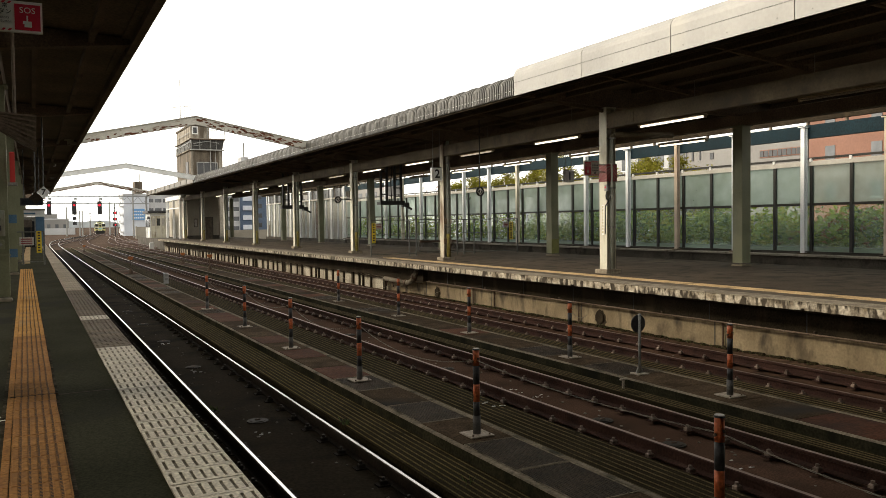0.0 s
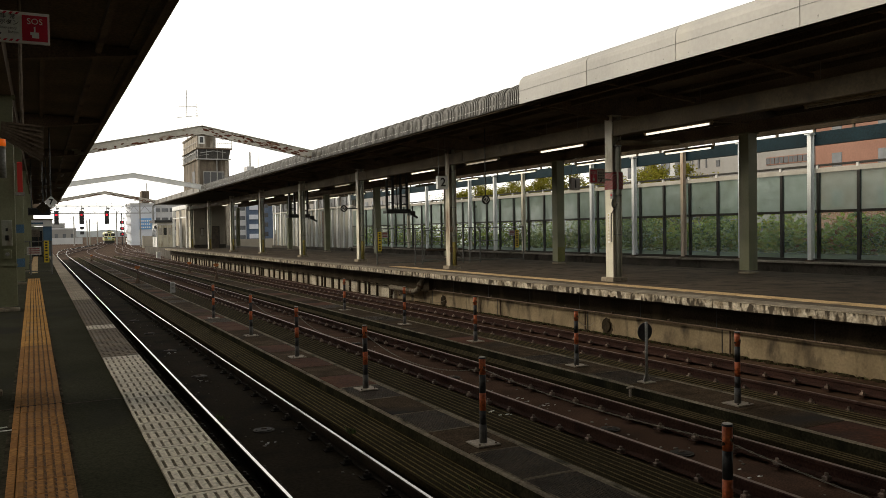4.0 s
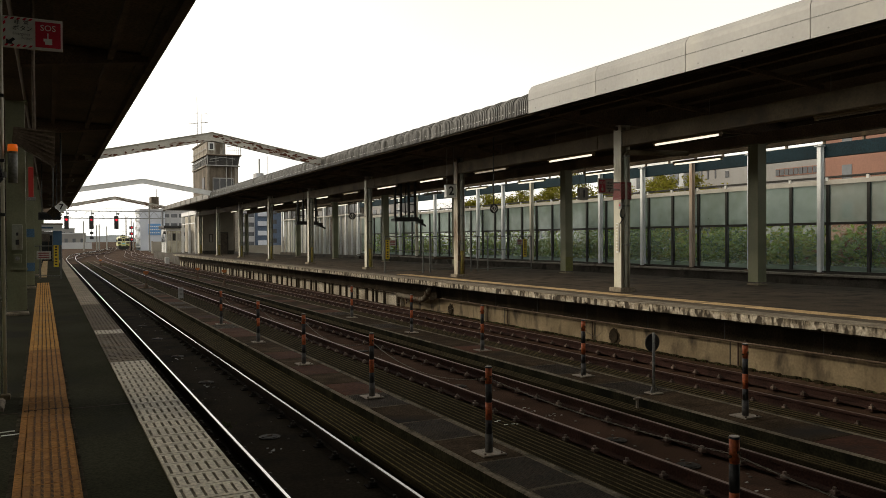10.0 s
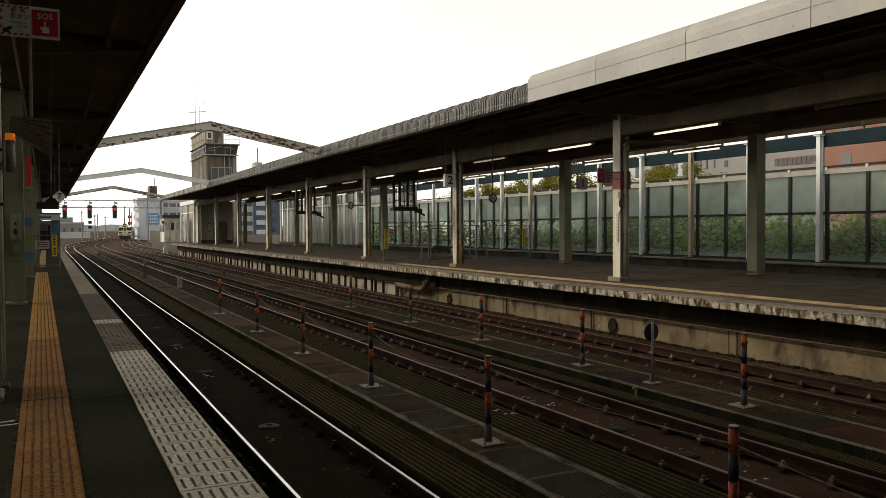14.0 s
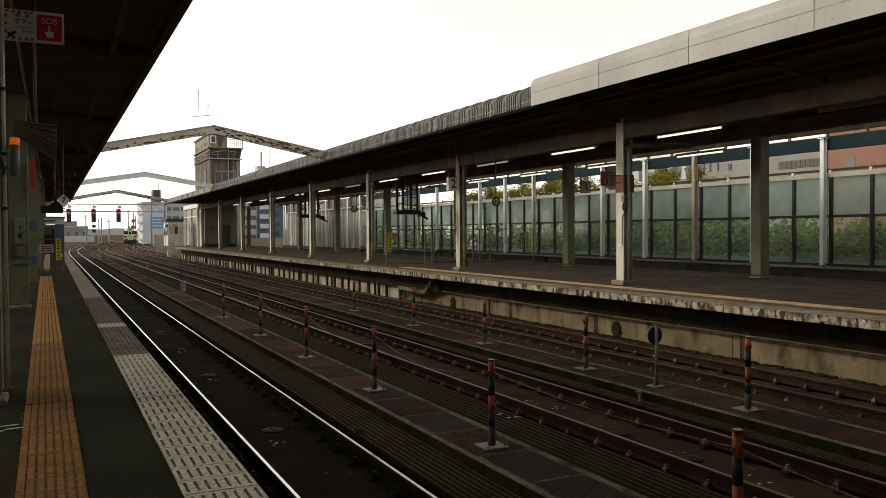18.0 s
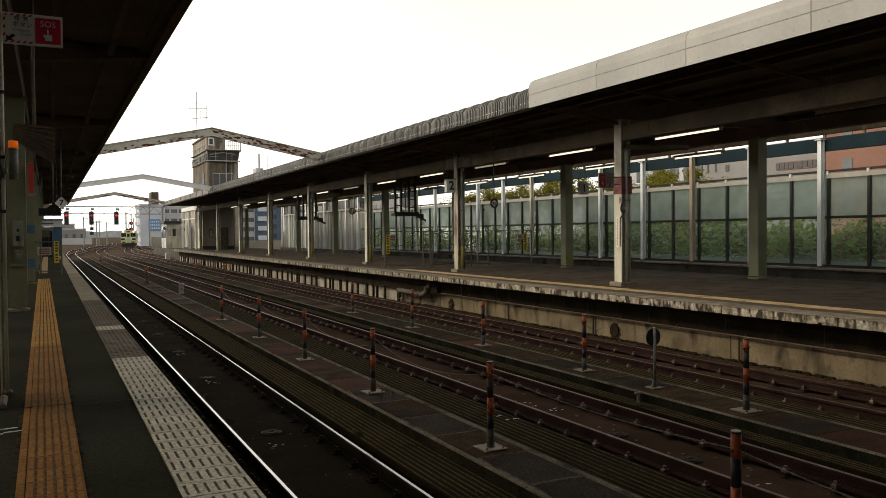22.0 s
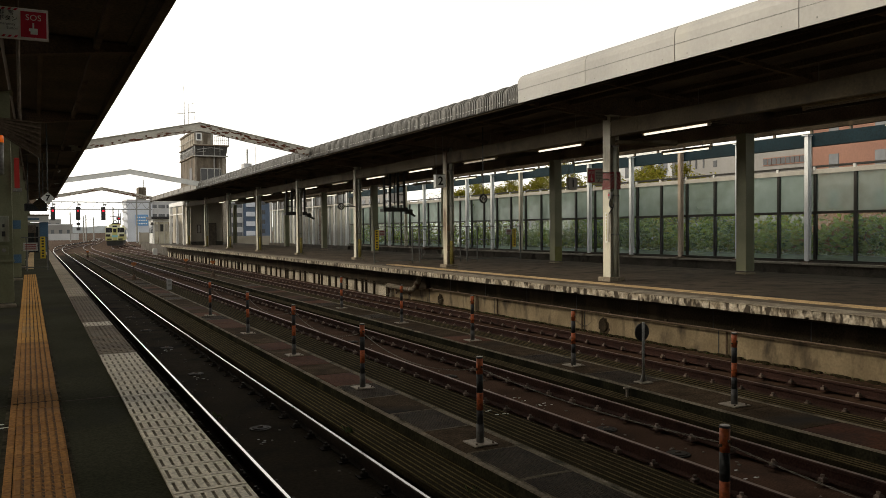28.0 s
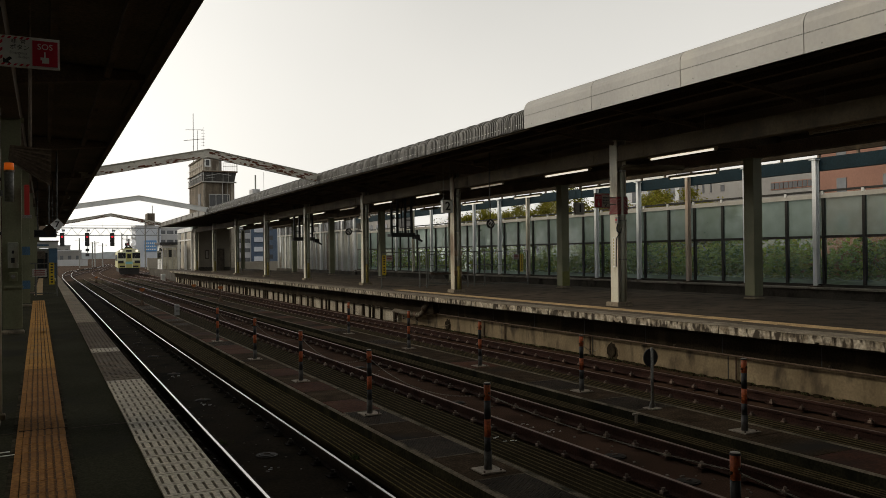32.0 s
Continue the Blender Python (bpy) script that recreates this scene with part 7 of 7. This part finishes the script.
part("aerial", Form().rod((-1.4, 0, 3.3), (1.6, 0, 3.75), 0.045, 6), pipe_m, ant)
part("aerial", Form().rod((0.6, 0, 1.4), (0.6, 0, 4.95), 0.035, 6), pipe_m, ant)
part("aerial", Form().rod((1.45, 0, 2.6), (1.45, 0, 5.5), 0.025, 6), pipe_m, ant)
for i in range(6):
    part("rung", Form().rod((1.15, 0, 2.75 + i * 0.45), (1.75, 0, 2.7 + i * 0.45), 0.018, 5), pipe_m, ant)


# ---- buildings of the town ----
def block_building(name, label, x0, x1, y0, y1, h, wall_mat, floors, bays, roof_mat, face="-y", win=(0.55, 0.5), band_mat=None):
    b = thing(name, label, "building")
    part("wall", Form().box(x0, x1, y0, y1, GROUND, h), wall_mat, b)
    part("parapet", Form().box(x0 - 0.15, x1 + 0.15, y0 - 0.15, y1 + 0.15, h + 0.002, h + 0.5), roof_mat, b)
    fh = h / floors
    for side in face.split():
        for f in range(floors):
            z0, z1 = f * fh + fh * (1 - win[1]) / 2, f * fh + fh * (1 + win[1]) / 2
            for k in range(bays):
                if side == "-y":
                    bw = (x1 - x0) / bays
                    a = x0 + bw * (k + 0.5 - win[0] / 2)
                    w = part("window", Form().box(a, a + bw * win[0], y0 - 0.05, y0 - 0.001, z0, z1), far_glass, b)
                    part("sill", Form().box(a - 0.05, a + bw * win[0] + 0.05, y0 - 0.12, y0 - 0.001, z0 - 0.12, z0 - 0.004), roof_mat, w)
                else:
                    bw = (y1 - y0) / bays
                    a = y0 + bw * (k + 0.5 - win[0] / 2)
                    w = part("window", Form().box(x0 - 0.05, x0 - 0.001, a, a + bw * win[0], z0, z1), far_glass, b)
                    part("sill", Form().box(x0 - 0.12, x0 - 0.001, a - 0.05, a + bw * win[0] + 0.05, z0 - 0.12, z0 - 0.004), roof_mat, w)
    return b


# distance haze is put into this paler glass colour
far_glass = surface("haze_grey_window_glass", (0.08, 0.088, 0.095), (0.13, 0.14, 0.15), 0.15, scale=0.5, fine=3, bump=0, fine_mix=0.1)
dull_wall = surface("dull_grey_tile_wall", (0.205, 0.2, 0.19), (0.255, 0.25, 0.238), 0.8, scale=0.2, fine=4, bump=0.05, stain=(0.25, 0.25, 0.24), streak=4, stain_scale=0.3, fine_mix=0.06)
grey_wall = surface("grey_rendered_wall", (0.42, 0.43, 0.44), (0.5, 0.51, 0.52), 0.85, scale=0.2, fine=4, bump=0.05, stain=(0.3, 0.3, 0.3), streak=4, stain_scale=0.3, fine_mix=0.06)
blue_grey = surface("pale_blue_grey_wall", (0.52, 0.56, 0.62), (0.6, 0.64, 0.7), 0.8, scale=0.2, fine=4, bump=0.05, fine_mix=0.06)
pink_brick = surface("terracotta_wall", (0.21, 0.105, 0.075), (0.26, 0.135, 0.098), 0.8, scale=0.3, fine=6, bump=0.1, fine_mix=0.08)
deep_blue = surface("dark_blue_cladding", (0.06, 0.09, 0.14), (0.08, 0.12, 0.18), 0.6, scale=0.3, fine=5, bump=0.05)
sky_blue = surface("blue_sign_board", (0.10, 0.28, 0.55), (0.13, 0.33, 0.6), 0.4, fine_mix=0.03, bump=0)

b = block_building("office_building", "pale blue-grey office building with a blue sign board", 22.4, 28.8, 230, 242, 10.6, blue_grey, 1, 1, grey_wall, "-y", (0.01, 0.01))
part("sign_board", Form().block(24.4, 27.6, 229.7, 229.95, 4.0, 7.0, 0.1), sky_blue, b, "blue sign board")
for z in (4.4, 5.25, 6.1):
    for i in range(5):
        part("print_bar", Form().box(24.7 + i * 0.56, 25.06 + i * 0.56, 229.66, 229.698, z, z + 0.32), sign_white, b)
part("penthouse", Form().box(25.4, 27.3, 230.5, 236, 11.1, 14.45), tower_m, b)
part("mast", Form().rod((26.7, 231, 14.45), (26.7, 231, 16.6), 0.1, 8), pipe_m, b)
for f in range(5):
    bal = part("balcony", Form().box(21.4, 22.4, 230.5, 234, 0.6 + f * 2.3, 0.9 + f * 2.3), white_paint, b)
    part("rail", Form().box(21.4, 21.5, 230.5, 234, 0.9 + f * 2.3, 1.7 + f * 2.3), grey_wall, bal)
block_building("apartment_block", "long grey apartment block with bands of windows", 29.5, 44.0, 262, 272, 11.6, grey_wall, 4, 6, white_paint, "-y", (0.8, 0.4))
b = block_building("apartment_block", "white apartment block with blue end bays behind the platform", 48.5, 52.5, 226, 240, 13.5, grey_wall, 5, 2, white_paint, "-y", (0.75, 0.45))
part("blue_bay", Form().box(52.5, 60.0, 225.4, 240, GROUND, 14.0), deep_blue, b)
part("penthouse", Form().box(53.3, 55.4, 227, 231, 14.0, 21.5), grey_wall, b)
part("mast", Form().rod((54.4, 228, 21.5), (54.4, 228, 25.6), 0.22, 8).rod((56.8, 228, 14.0), (56.8, 228, 26.5), 0.05, 6), pipe_m, b)
for f in range(5):
    part("balcony", Form().box(53.2, 55.6, 224.6, 225.4, 1.0 + f * 2.7, 2.3 + f * 2.7), blue_grey, b)
    part("window", Form().box(56.8, 58.6, 225.34, 225.4, 1.6 + f * 2.7, 2.8 + f * 2.7), train_glass, b)
block_building("low_warehouse", "low pale warehouse beyond the tracks", 2.0, 13.5, 350, 370, 5.2, dull_wall, 1, 4, grey_wall, "-y", (0.4, 0.3))
block_building("low_warehouse", "low pale warehouse beyond the tracks", 4.0, 9.5, 352, 366, 7.2, dull_wall, 2, 2, grey_wall, "-y", (0.4, 0.3))
block_building("pale_terrace", "long pale terrace seen through the glazed wall", 59.8, 72, 84, 130.5, 6.5, white_paint, 2, 12, grey_wall, "-x", (0.4, 0.35))
b = block_building("terracotta_building", "terracotta-walled building behind the trees", 60, 75, 26, 46.8, 12.5, pink_brick, 4, 5, grey_wall, "-x", (0.22, 0.4))
b = block_building("grey_building", "grey building with a dark window strip behind the trees", 60.5, 75, 47.3, 62.0, 10.0, dull_wall, 1, 1, white_paint, "-x", (0.01, 0.01))
part("window_strip", Form().box(60.42, 60.5, 47.9, 52.4, 7.98, 8.7), pink_brick, b, "reddish-brown band of louvred windows")
for i in range(9):
    part("pane", Form().box(60.38, 60.42, 47.95 + i * 0.5, 48.37 + i * 0.5, 8.06, 8.62), train_glass, b)
for y, w, z0, z1 in ((59.8, 0.16, 8.35, 9.4), (60.8, 0.22, 8.35, 9.4), (61.7, 0.16, 8.35, 9.4), (58.1, 0.45, 8.35, 8.98)):
    part("window", Form().box(60.44, 60.5, y, y + w, z0, z1), train_glass, b)
block_building("pale_building", "pale building seen between the columns", 62, 74, 66, 80, 10.6, grey_wall, 3, 5, white_paint, "-x", (0.5, 0.4))
# block added to hide bright sky; corner and height fit the camera's view
block_building("sky_cover_block", "shallow grey block fitted to the view to cover bright sky", 60, 63, 139, 200, 12.6, dull_wall, 4, 16, dull_wall, "-x", (0.5, 0.35))
# long concrete fence past the throat, and hills
setting("low_wall", Form().box(24.0, 29.4, 110, 110.3, GROUND, 1.68), stair_m, "low concrete wall past the end of the far platform", "wall")
fence = setting("boundary_wall", Form().box(19.5, 34.0, 178, 178.3, GROUND, 2.2), stair_m, "pale concrete boundary wall beyond the platform end", "wall")
for k in range(8):
    part("wall_post", Form().box(19.5 + k * 2.0, 19.8 + k * 2.0, 177.85, 178.0, GROUND, 2.3), stair_m, fence)
setting("parapet", Form().box(-14, 13.5, 300, 300.4, GROUND, 1.9), grey_wall, "grey parapet across the far end of the tracks", "wall")
# the haze over the hills is put into their pale base colour
hill_m = surface("haze_pale_hill", (0.4, 0.44, 0.46), (0.46, 0.5, 0.52), 1.0, scale=0.01, fine=0.08, bump=0, fine_mix=0.12)
hf = Form()
prev = None
hn = 60
for i in range(hn + 1):
    x = -500 + 1500 * i / hn
    z = 12 + 16 * noise.noise(Vector((x * 0.006, 3.1, 0))) + 8 * noise.noise(Vector((x * 0.02, 7.7, 0)))
    cur = [(x, 1900, -1), (x, 1900, max(z, 4)), (x, 2200, -1)]
    if prev:
        hf.add(prev + cur, [(0, 3, 4, 1), (1, 4, 5, 2)])
    prev = cur
setting("backdrop", hf, hill_m, "low hazy hills on the horizon", "hills")


def mast(x, y, h, arm, label="grey overhead-line mast beyond the platforms"):
    m = thing("line_mast", label, "mast", "masts along the line", at=(x, y, GROUND))
    part("pole", Form().rod((0, 0, 0), (0, 0, h), 0.2, 10, 0.15), pipe_m, m)
    part("arm", Form().bar((-arm, 0, h - 0.6), (arm, 0, h - 0.5), 0.09, 0.12), pipe_m, m)
    part("stay", Form().bar((0, 0, h - 1.6), (arm, 0, h - 0.55), 0.06, 0.06), pipe_m, m)


for x, y, h in ((9.1, 250, 8.4), (12.6, 252, 7.3), (13.8, 262, 7.8), (15.5, 255, 7.0), (19.6, 240, 9.5), (26.0, 290, 9.0), (21.5, 200, 11.5)):
    mast(x, y, h, 1.2)
sg = thing("ground_signal", "small stacked red indicator lamps on a mast", "railway signal", at=(20.6, 236, GROUND))
part("pole", Form().rod((0, 0, 0), (0, 0, 9.0), 0.14, 8), hood, sg)
for z in (2.6, 4.2, 5.9):
    bx = part("lamp_box", Form().block(-0.5, 0.5, -0.2, 0.2, z, z + 0.85, 0.05), hood, sg)
    part("lens", Form().rod((0.12, -0.2, z + 0.45), (0.12, -0.23, z + 0.45), 0.22, 12), red_dim, bx)


# ---- trees and shrubs behind the glazed wall ----
def tree(x, y, h, spread, mats, seed, n=1500, low=0.25, label="leafy street tree behind the glazed wall", size=1.0):
    r = random.Random(seed)
    t = thing("tree", label, "tree", "trees behind the glazed wall", at=(x, y, GROUND))
    trunk = Form().rod((0, 0, 0), (0.1, 0.05, h * 0.4), 0.035 * h, 8, 0.022 * h)
    tips = []
    for i in range(11):
        a = r.uniform(0, 6.28)
        z0 = h * r.uniform(low, 0.45)
        ln = spread * r.uniform(0.5, 1.0)
        p0 = Vector((0.05, 0.03, z0))
        p1 = p0 + Vector((math.cos(a) * ln * 0.5, math.sin(a) * ln * 0.5, h * r.uniform(0.12, 0.3)))
        p2 = p1 + Vector((math.cos(a + r.uniform(-0.6, 0.6)) * ln * 0.5, math.sin(a + r.uniform(-0.6, 0.6)) * ln * 0.5, h * r.uniform(0.05, 0.28)))
        trunk.rod(p0, p1, 0.012 * h, 6, 0.008 * h, False).rod(p1, p2, 0.008 * h, 5, 0.003 * h, False)
        tips += [p1, p2, (p1 + p2) / 2]
        for j in range(2):
            p3 = p2 + Vector((r.uniform(-0.5, 0.5), r.uniform(-0.5, 0.5), r.uniform(-0.1, 0.7)))
            trunk.rod(p2, p3, 0.004 * h, 4, 0.0015 * h, False)
            tips.append(p3)
    part("trunk", trunk, bark, t)
    for mi, (mat, share) in enumerate(mats):
        f = Form()
        for i in range(int(n * share)):
            c = r.choice(tips) + Vector((r.gauss(0, 0.27), r.gauss(0, 0.27), r.gauss(0, 0.22)))
            s = r.uniform(0.05, 0.125) * size
            u = Vector((r.uniform(-1, 1), r.uniform(-1, 1), r.uniform(-0.6, 0.6))).normalized()
            w = u.cross(Vector((r.uniform(-1, 1), r.uniform(-1, 1), r.uniform(-1, 1)))).normalized()
            mid = c + u * s + u.cross(w) * s * 0.3
            f.add([c, mid + w * s * 0.6, c + u * s * 2.1, mid - w * s * 0.6], [(0, 1, 2), (0, 2, 3)])
        part("crown", f, mat, t)
    return t


G, Y, R, O, D = leaf, leaf_yellow, leaf_red, leaf_olive, leaf_dark
k = 0
rt = random.Random(77)
for y in [13 + 1.9 * i for i in range(36)]:
    mix = rt.choice((((G, 0.9), (Y, 0.1)), ((G, 0.7), (Y, 0.3)), ((G, 0.7), (R, 0.15), (Y, 0.15)), ((G, 0.55), (Y, 0.45))))
    tree(28.9 + rt.uniform(0, 1.9), y + rt.uniform(-0.6, 0.6), rt.uniform(2.6, 3.5), 1.7, mix, 100 + k, 1750 if y < 38 else 800 if y < 52 else 300, 0.05, "dense shrub behind the glazed wall", 1.55)
    k += 1
for y, h in ((38, 6.6), (42, 7.0), (45.5, 6.4), (50, 7.2), (53.5, 6.6), (57, 7.4), (60, 7.0), (63, 6.8)):
    tree(34.5 + rt.uniform(0, 2.5), y, h, 2.6, ((O, 0.55), (Y, 0.37), (D, 0.08)), 300 + k, 11000, 0.25, size=0.85)
    k += 1

tree(34.6, 66.2, 6.5, 2.4, ((O, 0.7), (D, 0.3)), 411, 1500, 0.25, size=0.85)

# ---- the far south end, behind the viewer ----
# slab added out of view to darken the near tracks
setting("concourse_over_tracks", Form().box(-14, 32, -14.0, 2.0, 7.4, 7.9), dark_concrete, "unseen slab over the tracks, added to cut the sky light", "ceiling")
# wall added out of view; it dims the faces turned south
setting("wall_south", Form().box(-14, 32, -14.4, -14.0, GROUND, 11.0), dark_concrete, "unseen end wall added behind the viewer to cut light", "wall")
# wall added to keep bright sky out of the gaps between near columns
setting("wall_north", Form().box(-14, -1.75, 58.0, 58.3, DECK - 0.02, 6.0), dark_concrete, "plain dark wall added to block the bright gap by the columns", "wall")
setting("wall_west", Form().box(-14.4, -14.02, -30, 92, GROUND, 6.4), grey_wall, "grey wall along the back of the near platform", "wall")


def motions():
    """The train rolls in along the third track."""
    rows = []
    for i in range(17):
        t = 2.0 * i
        y = 264 - 2.75 * t - 0.057 * t * t
        dx = line_x(LINE_C, y + 9) - line_x(LINE_C, y)
        rows.append((t, pose(line_x(LINE_C, y), y, 0.0, 0, 0, math.degrees(math.atan2(-dx, 9)) - 1.6)))
    walk(train, rows)


motions()
